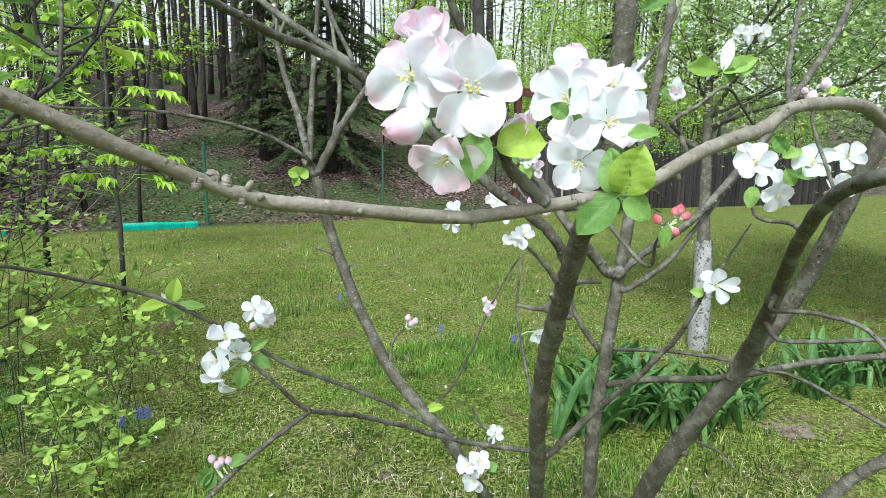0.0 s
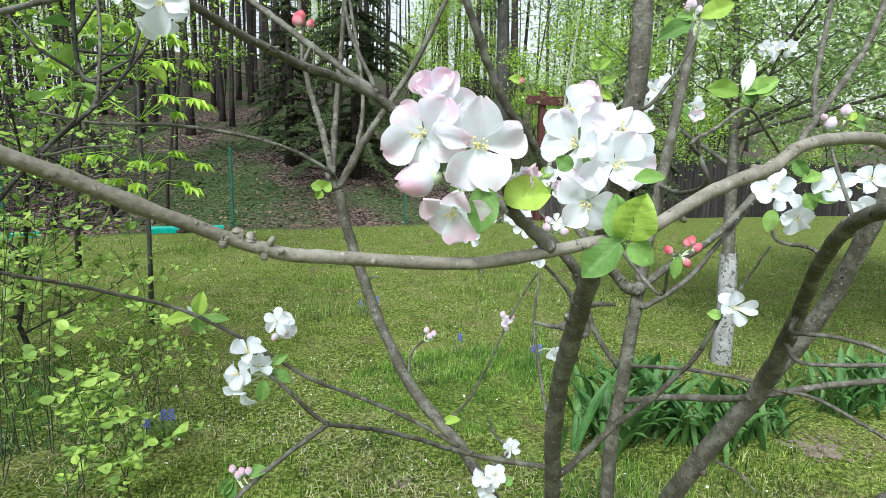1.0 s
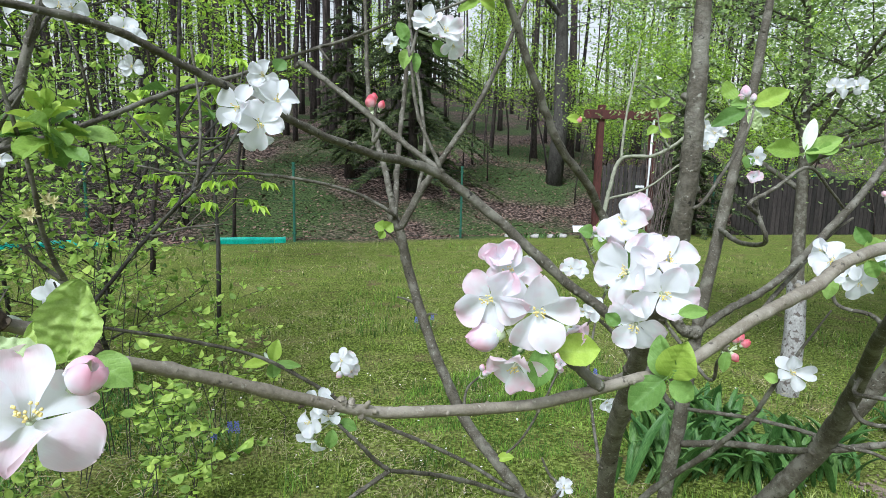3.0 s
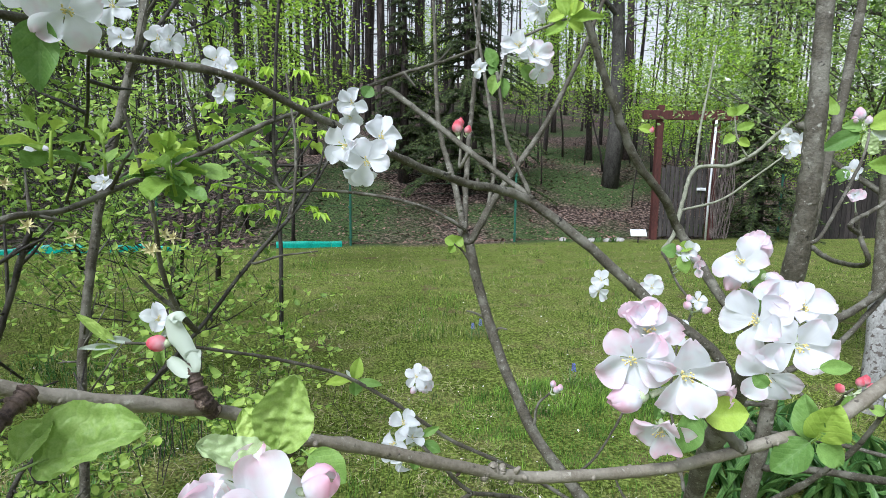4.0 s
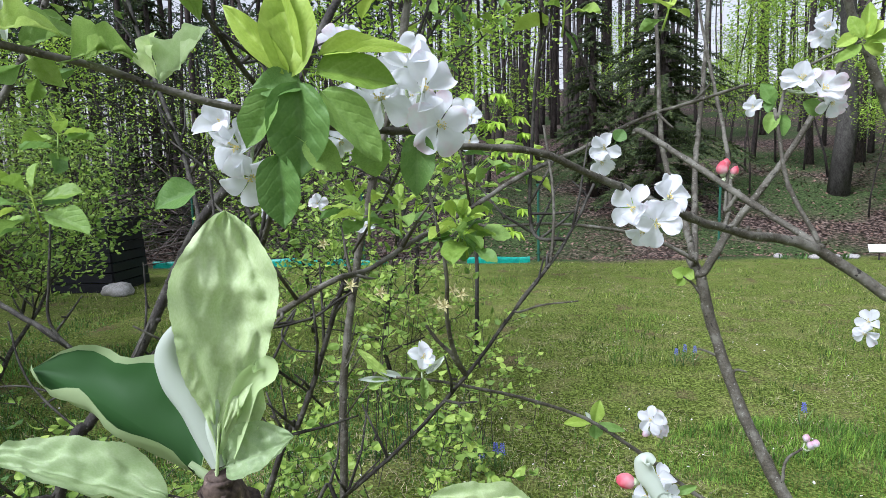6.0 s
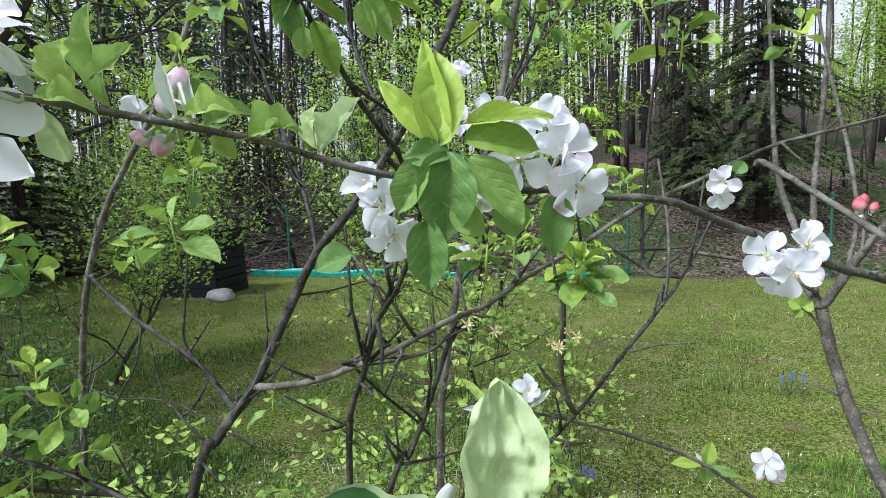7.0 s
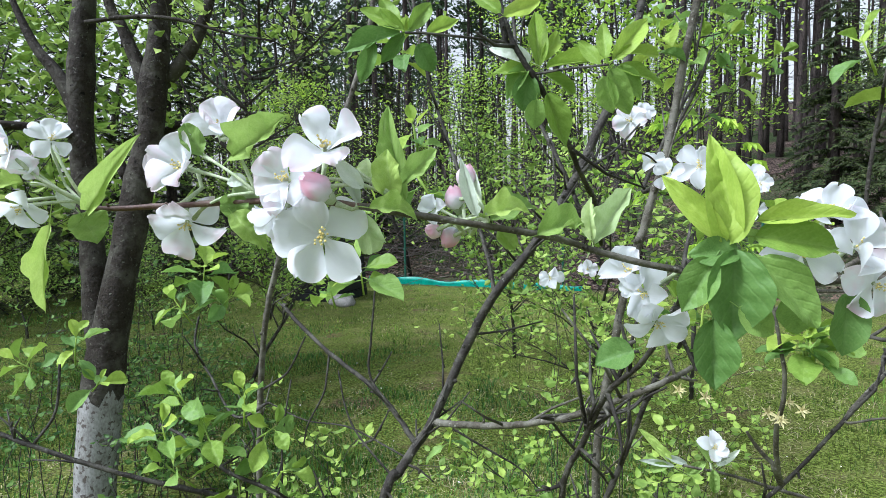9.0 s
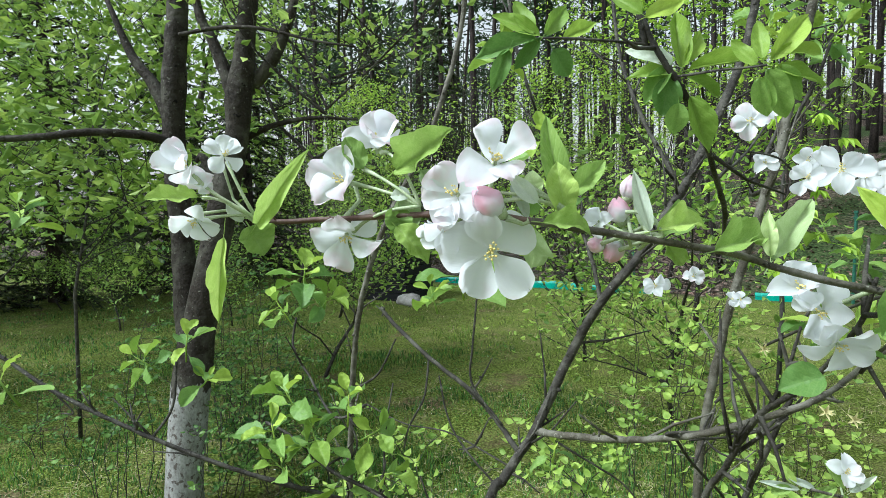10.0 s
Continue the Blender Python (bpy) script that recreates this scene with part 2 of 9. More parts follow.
BLADE = surface("grass_blades", (0.048, 0.096, 0.010), (0.212, 0.310, 0.044), 1.7, 0.6, 0.0, fine=7, vary="island", through_light=0.3, amount=0.7, spots=((0.27, 0.30, 0.10), 3.5, 0.60), hard=0.055)
DAYLILY = surface("daylily_leaves", (0.045, 0.120, 0.024), (0.145, 0.270, 0.076), 6, 0.45, 0.2, vary="object", through_light=0.3, stretch=(6, 1, 1), amount=0.25)
REDWOOD = surface("red_stained_wood", (0.038, 0.013, 0.011), (0.092, 0.030, 0.024), 9, 0.7, 0.3, stretch=(1, 1, 0.2))
GREYWOOD = surface("weathered_boards", (0.020, 0.017, 0.016), (0.064, 0.056, 0.052), 10, 0.85, 0.4, vary="object", stretch=(1, 1, 0.15))
DARKWOOD = surface("dark_weathered_boards", (0.012, 0.010, 0.009), (0.040, 0.034, 0.030), 10, 0.85, 0.4, vary="object", stretch=(1, 1, 0.15))
GREEN_METAL = surface("green_steel", (0.015, 0.07, 0.045), (0.03, 0.12, 0.08), 12, 0.5, 0.1)
TEAL = surface("teal_plastic", (0.008, 0.20, 0.145), (0.02, 0.36, 0.26), 5, 0.4, 0.3)
PAINT = surface("white_paint", (0.50, 0.51, 0.52), (0.72, 0.73, 0.74), 10, 0.6, 0.1)
BLACK = surface("black_plastic", (0.005, 0.005, 0.008), (0.013, 0.013, 0.018), 5, 0.5, 0.2)
STONE = surface("field_stone", (0.19, 0.18, 0.16), (0.40, 0.385, 0.36), 9, 0.9, 0.6)
BRUSH = surface("dry_brushwood", (0.06, 0.045, 0.04), (0.20, 0.17, 0.15), 8, 0.9, 0.0, vary="island")
BRUSH_DARK = surface("dark_twigs", (0.012, 0.010, 0.008), (0.050, 0.043, 0.037), 8, 0.9, 0.0, vary="island")
DEAD = surface("fallen_leaves", (0.06, 0.036, 0.024), (0.24, 0.16, 0.12), 2, 0.9, 0.0, vary="island", amount=0.5)
EARTH = surface("bare_earth", (0.085, 0.066, 0.048), (0.225, 0.180, 0.135), 26, 0.95, 0.9, 6)
HUSK = surface("withered_yellow", (0.50, 0.45, 0.20), (0.68, 0.64, 0.38), 150, 0.8, 0.0)
BLUE = surface("grape_hyacinth_blue", (0.09, 0.10, 0.42), (0.20, 0.22, 0.60), 80, 0.6, 0.0)


def ground_material():
    """Mossy lawn with dry and bare patches; leaf litter and moss past the fence line."""
    m, n, l, bsdf = nodes_of("lawn_and_litter")
    co = n.new("ShaderNodeTexCoord")

    def noise_of(scale, detail=6):
        t = n.new("ShaderNodeTexNoise")
        t.inputs["Scale"].default_value, t.inputs["Detail"].default_value = scale, detail
        l.new(co.outputs["Object"], t.inputs["Vector"])
        return t.outputs[0]

    def ramp_of(fac, stops):
        r = n.new("ShaderNodeValToRGB")
        while len(r.color_ramp.elements) < len(stops):
            r.color_ramp.elements.new(0.5)
        for e, (p, c) in zip(r.color_ramp.elements, stops):
            e.position, e.color = p, (*c, 1)
        l.new(fac, r.inputs[0])
        return r.outputs[0]

    def mix_of(fac, a, b):
        x = n.new("ShaderNodeMixRGB")
        for s, v in zip((0, 1, 2), (fac, a, b)):
            l.new(v, x.inputs[s])
        return x.outputs[0]

    fine = ramp_of(noise_of(55, 8), [(0.36, (0.034, 0.040, 0.007)), (0.5, (0.092, 0.124, 0.018)), (0.66, (0.22, 0.27, 0.065))])
    dry = ramp_of(noise_of(80, 8), [(0.36, (0.12, 0.080, 0.030)), (0.64, (0.38, 0.325, 0.17))])
    patch = ramp_of(noise_of(3.2, 9), [(0.48, (0, 0, 0)), (0.70, (0.34, 0.34, 0.34))])
    lawn = mix_of(patch, fine, dry)
    soil = ramp_of(noise_of(30, 8), [(0.35, (0.05, 0.03, 0.02)), (0.65, (0.20, 0.13, 0.09))])
    bare = ramp_of(noise_of(1.9, 6), [(0.61, (0, 0, 0)), (0.68, (0.6, 0.6, 0.6))])
    lawn = mix_of(bare, lawn, soil)
    litter = ramp_of(noise_of(14, 10), [(0.40, (0.013, 0.009, 0.007)), (0.52, (0.070, 0.050, 0.041)), (0.66, (0.27, 0.20, 0.165))])
    moss = ramp_of(noise_of(20, 8), [(0.37, (0.012, 0.025, 0.007)), (0.65, (0.085, 0.125, 0.042))])
    wood = mix_of(ramp_of(noise_of(0.28, 5), [(0.44, (0, 0, 0)), (0.56, (0.95, 0.95, 0.95))]), litter, moss)
    # distance past the fence line decides between lawn and wood
    dot = n.new("ShaderNodeVectorMath")
    dot.operation = "DOT_PRODUCT"
    dot.inputs[1].default_value = (-0.48, 0.877, 0)
    l.new(co.outputs["Object"], dot.inputs[0])
    edge = n.new("ShaderNodeMath")
    edge.operation = "MULTIPLY_ADD"
    edge.inputs[1].default_value = 1.0
    l.new(noise_of(0.8, 6), edge.inputs[0])
    l.new(dot.outputs["Value"], edge.inputs[2])
    side = n.new("ShaderNodeMapRange")
    side.inputs["From Min"].default_value, side.inputs["From Max"].default_value = 11.4, 11.9
    l.new(edge.outputs[0], side.inputs["Value"])
    colour = mix_of(side.outputs[0], lawn, wood)
    l.new(colour, bsdf.inputs["Base Color"])
    bsdf.inputs["Roughness"].default_value = 0.95
    bsdf.inputs["Specular IOR Level"].default_value = 0.1
    bp = n.new("ShaderNodeBump")
    bp.inputs["Strength"].default_value, bp.inputs["Distance"].default_value = 0.9, 0.03
    l.new(noise_of(40, 8), bp.inputs["Height"])
    l.new(bp.outputs[0], bsdf.inputs["Normal"])
    return m


GROUND = ground_material()


# ---- mesh tools ----
class Shape:
    """Collects points and faces for one mesh."""

    def __init__(self):
        self.v, self.f = [], []

    def tube(self, pts, radii, sides=6, rough=0.0, cap=True):
        base, n = len(self.v), len(pts)
        side = Vector((0.3, 0.9, 0.2))
        for i in range(n):
            ahead = Vector(pts[min(i + 1, n - 1)]) - Vector(pts[max(i - 1, 0)])
            ahead.normalize()
            side = side - ahead * side.dot(ahead)
            if side.length < 1e-4:
                side = ahead.orthogonal()
            side.normalize()
            up = ahead.cross(side)
            for k in range(sides):
                a = math.tau * k / sides
                r = radii[i]
                if rough:
                    q = Vector(pts[i]) * (0.35 / radii[i]) + Vector((math.cos(a), math.sin(a), 0)) * 0.6
                    r *= 1 + rough * noise.noise(q)
                self.v.append(Vector(pts[i]) + (side * math.cos(a) + up * math.sin(a)) * r)
        for i in range(n - 1):
            for k in range(sides):
                a, b = base + i * sides + k, base + i * sides + (k + 1) % sides
                self.f.append((a, b, b + sides, a + sides))
        if cap:
            self.f.append(tuple(base + k for k in reversed(range(sides))))
            self.f.append(tuple(base + (n - 1) * sides + k for k in range(sides)))

    def box(self, lo, hi, turn=None):
        base = len(self.v)
        for x in (lo[0], hi[0]):
            for y in (lo[1], hi[1]):
                for z in (lo[2], hi[2]):
                    p = Vector((x, y, z))
                    self.v.append(turn @ p if turn else p)
        for q in ((0, 1, 3, 2), (4, 6, 7, 5), (0, 4, 5, 1), (2, 3, 7, 6), (0, 2, 6, 4), (1, 5, 7, 3)):
            self.f.append(tuple(base + k for k in q))

    def blade(self, at, along, across, length, width, fold=0.15, rounded=False):
        """One small leaf: a kite creased along its middle."""
        base = len(self.v)
        lift = along.cross(across) * (width * fold * 2)
        if rounded == "oval":
            left = []
            for t, w in ((0.16, 0.62), (0.38, 1.0), (0.62, 0.9), (0.84, 0.48)):
                left.append((at + along * (length * t), across * (width / 2 * w), lift * w - along.cross(across) * (length * 0.22 * t * t)))
            self.v += [at] + [p + w + h for p, w, h in left] + [at + along * length - along.cross(across) * (length * 0.22)] + [p - w + h for p, w, h in reversed(left)] + [p + h * 0.2 for p, w, h in left]
            a = base
            self.f += [(a, a + 1, a + 10), (a, a + 10, a + 9), (a + 1, a + 2, a + 11, a + 10), (a + 9, a + 10, a + 11, a + 8), (a + 2, a + 3, a + 12, a + 11), (a + 8, a + 11, a + 12, a + 7),
                       (a + 3, a + 4, a + 13, a + 12), (a + 7, a + 12, a + 13, a + 6), (a + 4, a + 5, a + 13), (a + 6, a + 13, a + 5)]
            return
        if rounded:
            low, high = at + along * (length * 0.3), at + along * (length * 0.68)
            w = across * (width / 2)
            self.v += [at, low + w + lift, high + w * 0.86 + lift, at + along * length, high - w * 0.86 + lift, low - w + lift]
            self.f += [(base, base + 1, base + 2, base + 3), (base, base + 3, base + 4, base + 5)]
            return
        mid = at + along * (length * 0.45)
        self.v += [at, mid + across * (width / 2) + lift, at + along * length, mid - across * (width / 2) + lift]
        self.f += [(base, base + 1, base + 2), (base, base + 2, base + 3)]

    def mesh(self, name, material, smooth=True):
        me = bpy.data.meshes.new(name)
        me.from_pydata(self.v, [], self.f)
        for m in material if isinstance(material, (list, tuple)) else (material,):
            me.materials.append(m)
        if smooth:
            me.shade_smooth()
        me.update()
        return me


def array_mesh(name, verts, faces, material):
    """A large mesh of triangles from arrays."""
    me = bpy.data.meshes.new(name)
    me.vertices.add(len(verts))
    me.vertices.foreach_set("co", verts.astype(np.float32).ravel())
    me.loops.add(faces.size)
    me.loops.foreach_set("vertex_index", faces.astype(np.int32).ravel())
    me.polygons.add(len(faces))
    me.polygons.foreach_set("loop_start", np.arange(0, faces.size, 3, dtype=np.int32))
    me.update(calc_edges=True)
    me.materials.append(material)
    return me


def thing(name, place, label, category, group="", kind=""):
    ob = new(name)
    ob.empty_display_size = 0.05
    ob.location = place
    bpy.context.view_layer.update()
    return tagged(ob, label, category, group, kind)


def part(name, mesh, parent, m=None, label=""):
    """One mesh under a thing or a part; m is its pose in the parent's own axes."""
    ob = new(name, mesh)
    ob.parent = parent
    if m is not None:
        ob.matrix_basis = m
    return tagged(ob, label) if label else ob


def spline(pts, steps=5):
    """Points and radii of a smooth curve through (x, y, z, r) points."""
    a = np.array([pts[0], *pts, pts[-1]], float)
    a[0], a[-1] = 2 * a[1] - a[2], 2 * a[-2] - a[-3]
    a[0, 3], a[-1, 3] = a[1, 3], a[-2, 3]
    res = []
    for i in range(1, len(a) - 2):
        for k in range(steps):
            t = k / steps
            res.append(0.5 * (2 * a[i] + (a[i + 1] - a[i - 1]) * t + (2 * a[i - 1] - 5 * a[i] + 4 * a[i + 1] - a[i + 2]) * t * t
                              + (3 * a[i] - a[i - 1] - 3 * a[i + 1] + a[i + 2]) * t ** 3))
    res.append(a[-2])
    res = np.array(res)
    return [Vector(p[:3]) for p in res], [max(0.0008, p[3]) for p in res]


def ease(x):
    x = min(1.0, max(0.0, x))
    return x * x * (3 - 2 * x)


FENCE_A, FENCE_DIR = Vector((-4.45, 10.5, 0)), Vector((0.877, 0.48, 0))


def past_fence(x, y):
    return -0.48 * (x + 4.45) + 0.877 * (y - 10.5)


def height(x, y):
    """Flat lawn, then a wooded slope past the fence that fades to the left."""
    s = past_fence(x, y)
    along = 0.877 * (x + 4.45) + 0.48 * (y - 10.5)
    rise = 0.30 * max(0.0, s - 0.6) if s < 6 else 1.62 + 0.19 * (min(s, 70) - 6)
    rise *= 0.35 + 0.65 * ease((along + 12) / 10)
    bumpy = 0.02 * noise.noise((x * 1.3, y * 1.3, 0)) + 0.12 * noise.noise((x * 0.3, y * 0.3, 5)) * ease(s / 4)
    return rise + bumpy - 0.01


# ---- ground ----
def build_ground():
    axis = [math.sinh(k / 75 * 4.6) / math.sinh(4.6) * 220 for k in range(-75, 76)]
    sh = Shape()
    n = len(axis)
    for y in axis:
        for x in axis:
            sh.v.append(Vector((x - 1.0, y + 2.0, height(x - 1.0, y + 2.0))))
    for j in range(n - 1):
        for i in range(n - 1):
            a = j * n + i
            sh.f.append((a, a + 1, a + n + 1, a + n))
    tagged(new("ground", sh.mesh("ground", GROUND)), "mossy spring lawn running into a wooded slope of leaf litter", "ground", kind="structure")


build_ground()


def grass(name, label, count, near, far, tall, wide, seed, keep, blades=None, fan=(38, 205)):
    """Blades of grass, two folds each, strewn over the lawn in the sector that the walk sees."""
    rng = np.random.default_rng(seed)
    r = near * (far / near) ** rng.random(count)
    a = np.radians(rng.uniform(*fan, count))
    x, y = r * np.cos(a), r * np.sin(a)
    ok = np.array([past_fence(p, q) < -0.1 and keep(p, q) for p, q in zip(x, y)])
    x, y, r = x[ok], y[ok], r[ok]
    n = len(x)
    clump = np.array([noise.noise((p * 1.1, q * 1.1, 3)) + 0.5 * noise.noise((p * 4, q * 4, 9)) for p, q in zip(x, y)])
    h = tall * (0.45 + 0.75 * rng.random(n)) * (0.62 + 1.2 * np.clip(clump, -0.36, 1))
    w = wide * (1 + 0.15 * r) * (0.7 + 0.6 * rng.random(n))
    z = np.array([height(p, q) for p, q in zip(x, y)]) - 0.004
    t = rng.uniform(0, math.tau, n)
    dx, dy = np.cos(t), np.sin(t)
    b = rng.uniform(0, math.tau, n)
    lean = h * rng.uniform(0.10, 0.75, n)
    lx, ly = np.cos(b) * lean, np.sin(b) * lean
    base = np.stack([x, y, z], 1)
    side = np.stack([dx * w / 2, dy * w / 2, 0 * w], 1)
    mid = base + np.stack([lx * 0.35, ly * 0.35, h * 0.6], 1)
    tip = base + np.stack([lx, ly, h], 1)
    v = np.stack([base - side, base + side, mid - side * 0.8, mid + side * 0.8, tip], 1).reshape(-1, 3)
    k = np.arange(n)[:, None] * 5
    f = np.concatenate([k + [0, 1, 3], k + [0, 3, 2], k + [2, 3, 4]], 0)
    tagged(new(name, array_mesh(name, v, f, blades or BLADE)), label, "grass", kind="stuff")


grass("lawn_grass", "short mossy green lawn grass with dry blades", 165000, 1.2, 13, 0.040, 0.0027, 11, lambda x, y: True)
TUFT_PALE = surface("pale_grass_blades", (0.15, 0.20, 0.045), (0.36, 0.40, 0.15), 2.3, 0.7, 0.0, fine=7, vary="island", through_light=0.25, amount=0.5)
TUFT_DARK = surface("dark_grass_blades", (0.020, 0.048, 0.008), (0.065, 0.125, 0.020), 2.3, 0.7, 0.0, fine=7, vary="island", through_light=0.25, amount=0.5)
grass("pale_grass", "pale yellowish grass in small tufts on the lawn", 52000, 1.6, 12.5, 0.055, 0.0038, 51, lambda x, y: noise.noise((x * 5, y * 5, 14)) + 0.6 * noise.noise((x * 13, y * 13, 2)) > 0.12, TUFT_PALE)
grass("dark_grass", "darker green grass in small tufts on the lawn", 24000, 1.6, 12.5, 0.070, 0.0036, 52, lambda x, y: noise.noise((x * 4, y * 4, 34)) + 0.6 * noise.noise((x * 11, y * 11, 8)) > 0.16, TUFT_DARK)
STRAW = surface("dry_straw", (0.20, 0.17, 0.09), (0.40, 0.36, 0.22), 3, 0.8, 0.0, vary="island", amount=0.5)


def straw():
    """Dry stalks and cut grass lying on the lawn."""
    rng = np.random.default_rng(31)
    n = 60000
    r = 1.3 * (11 / 1.3) ** rng.random(n)
    a = np.radians(rng.uniform(38, 205, n))
    x, y = r * np.cos(a), r * np.sin(a)
    ok = np.array([past_fence(p, q) < -0.2 and noise.noise((p * 0.8, q * 0.8, 40)) + 0.5 * noise.noise((p * 3, q * 3, 41)) > 0.02 for p, q in zip(x, y)])
    x, y, r = x[ok], y[ok], r[ok]
    n = len(x)
    z = np.array([height(p, q) for p, q in zip(x, y)]) + rng.uniform(0.008, 0.045, n)
    t = rng.uniform(0, math.tau, n)
    p = np.stack([x, y, z], 1)
    u = np.stack([np.cos(t), np.sin(t), rng.normal(0, 0.35, n)], 1) * (rng.uniform(0.006, 0.018, n) * (1 + 0.1 * r))[:, None]
    w = np.stack([-np.sin(t), np.cos(t), 0 * t], 1) * (0.0007 * (1 + 0.3 * r))[:, None]
    v = np.stack([p - u - w, p - u + w, p + u + w, p + u - w], 1).reshape(-1, 3)
    k = np.arange(n)[:, None] * 4
    f = np.concatenate([k + [0, 1, 2], k + [0, 2, 3]], 0)
    tagged(new("dry_straw", array_mesh("dry_straw", v, f, STRAW)), "pale dry grass stalks lying in the lawn", "dry grass", kind="stuff")


straw()
MEADOW = surface("meadow_grass_blades", (0.055, 0.14, 0.018), (0.20, 0.35, 0.052), 1.7, 0.6, 0.0, fine=7, vary="island", through_light=0.3, amount=0.55, hard=0.09)
grass("lush_tuft_grass", "bright lush grass growing thick in one patch", 26000, 2.6, 4.6, 0.11, 0.0028, 15, lambda x, y: ((x - 0.05) / 0.75) ** 2 + ((y - 3.45) / 0.65) ** 2 < 1 + 0.9 * noise.noise((x * 2, y * 2, 3)), MEADOW, (70, 110))
grass("tall_grass", "longer bright grass growing in loose tufts", 52000, 1.2, 11, 0.12, 0.0030, 12, lambda x, y: noise.noise((x * 0.9, y * 0.9, 20)) + 0.5 * noise.noise((x * 3.3, y * 3.3, 6)) > 0.22, MEADOW)
# Greener, darker blades: the shade under the cherry put into the grass colour.
LUSH_SHADE = surface("lush_shade_toned_blades", (0.030, 0.105, 0.022), (0.125, 0.290, 0.062), 1.7, 0.6, 0.0, fine=7, vary="island", through_light=0.3, amount=0.6, hard=0.09)
grass("lush_grass", "lush grass under the cherry, shade put into its colour", 75000, 2.2, 12, 0.058, 0.0036, 14, lambda x, y: x < -1.6 and y < 3.4 + 1.6 * noise.noise((x, y, 50)), LUSH_SHADE, (112, 198))


def fallen_petals():
    """White petals dropped in the grass under the apple trees."""
    rng = np.random.default_rng(77)
    n = 420
    r = 1.5 * (7 / 1.5) ** rng.random(n)
    a = np.radians(rng.uniform(40, 170, n))
    x, y = r * np.cos(a), r * np.sin(a)
    z = np.array([height(p, q) for p, q in zip(x, y)]) + rng.uniform(0.015, 0.04, n)
    t = rng.uniform(0, math.tau, n)
    p = np.stack([x, y, z], 1)
    u = np.stack([np.cos(t), np.sin(t), rng.normal(0, 0.3, n)], 1) * rng.uniform(0.004, 0.009, n)[:, None]
    w = np.stack([-np.sin(t), np.cos(t), rng.normal(0, 0.3, n)], 1) * rng.uniform(0.003, 0.007, n)[:, None]
    v = np.stack([p - u, p - u * 0.2 + w, p + u * 0.8 + w * 0.7, p + u, p + u * 0.6 - w, p - u * 0.3 - w], 1).reshape(-1, 3)
    k = np.arange(n)[:, None] * 6
    f = np.concatenate([k + [0, 1, 2], k + [0, 2, 3], k + [0, 3, 4], k + [0, 4, 5]], 0)
    tagged(new("fallen_petals", array_mesh("fallen_petals", v, f, WHITE)), "white petals fallen into the grass", "petals", kind="stuff")


fallen_petals()



# ---- fence, gate and edging ----
def on_fence(k, off=0.0):
    p = FENCE_A + FENCE_DIR * k + Vector((-0.48, 0.877, 0)) * off
    return Vector((p.x, p.y, height(p.x, p.y)))


def fence_post_mesh():
    sh = Shape()
    sh.tube([(0, 0, -0.2), (0, 0, 1.5), (0, 0, 1.51)], [0.024, 0.024, 0.02], 8)
    sh.box((-0.028, -0.028, 1.49), (0.028, 0.028, 1.53))
    for z in (0.15, 0.75, 1.4):
        sh.box((-0.032, -0.032, z), (0.032, 0.032, z + 0.03))
    return sh.mesh("fence_post", GREEN_METAL, False)


fence = thing("wire_fence", on_fence(0), "green steel posts carrying thin wire mesh at the lawn's edge", "fence")
POST = fence_post_mesh()
FENCE_STEPS = [-17.4, -13.9, -10.45, -6.95, -3.48, 0, 3.48, 10.4, 13.9]
for k in FENCE_STEPS:
    part("post", POST, fence, Matrix.Translation(on_fence(k) - fence.location))
wire = Shape()
for a, b in zip(FENCE_STEPS, FENCE_STEPS[1:]):
    if a < 4 < b:
        continue
    for z in (0.08, 0.3, 0.55, 0.8, 1.05, 1.25, 1.45):
        p, q = on_fence(a) - fence.location, on_fence(b) - fence.location
        mid = (p + q) / 2
        wire.tube([p + Vector((0, 0, z)), mid + Vector((0, 0, z - 0.015)), q + Vector((0, 0, z))], [0.0018] * 3, 3, cap=False)
tagged(part("wire_mesh", wire.mesh("wire_mesh", GREEN_METAL, False), fence), kind="stuff")


def edging_sheet(k0, k1, tall, seed):
    """A strip of thin plastic sheet standing along the fence foot, bowed and uneven."""
    ob = thing("plastic_edging", on_fence(k0, -0.12), "crumpled teal plastic edging sheet along the fence foot", "edging", "edging sheets along the fence")
    sh = Shape()
    n = 26
    for j, thick in ((0, -0.006), (1, 0.006)):
        for i in range(n + 1):
            k = k0 + (k1 - k0) * i / n
            p = on_fence(k, -0.12 + thick + 0.06 * noise.noise((k * 1.7, seed, 0))) - ob.location
            top = tall * (0.8 + 0.45 * noise.noise((k * 1.1, seed, 4)))
            for z in (-0.03, top * 0.5, top):
                sh.v.append(p + Vector((0, 0, z)) + Vector((0.48, -0.877, 0)) * (0.05 * z / tall * noise.noise((k * 2.3, seed, 8))))
    row = (n + 1) * 3
    for i in range(n):
        for c in range(2):
            a = i * 3 + c
            sh.f.append((a, a + 3, a + 4, a + 1))
            sh.f.append((row + a, row + a + 1, row + a + 4, row + a + 3))
        a = i * 3 + 2
        sh.f.append((a, a + 3, row + a + 3, row + a))
    part("sheet", sh.mesh("sheet", TEAL), ob)


edging_sheet(-1.42, -0.18, 0.17, 1)
edging_sheet(-4.25, -3.0, 0.15, 2)
edging_sheet(-7.8, -4.4, 0.17, 3)


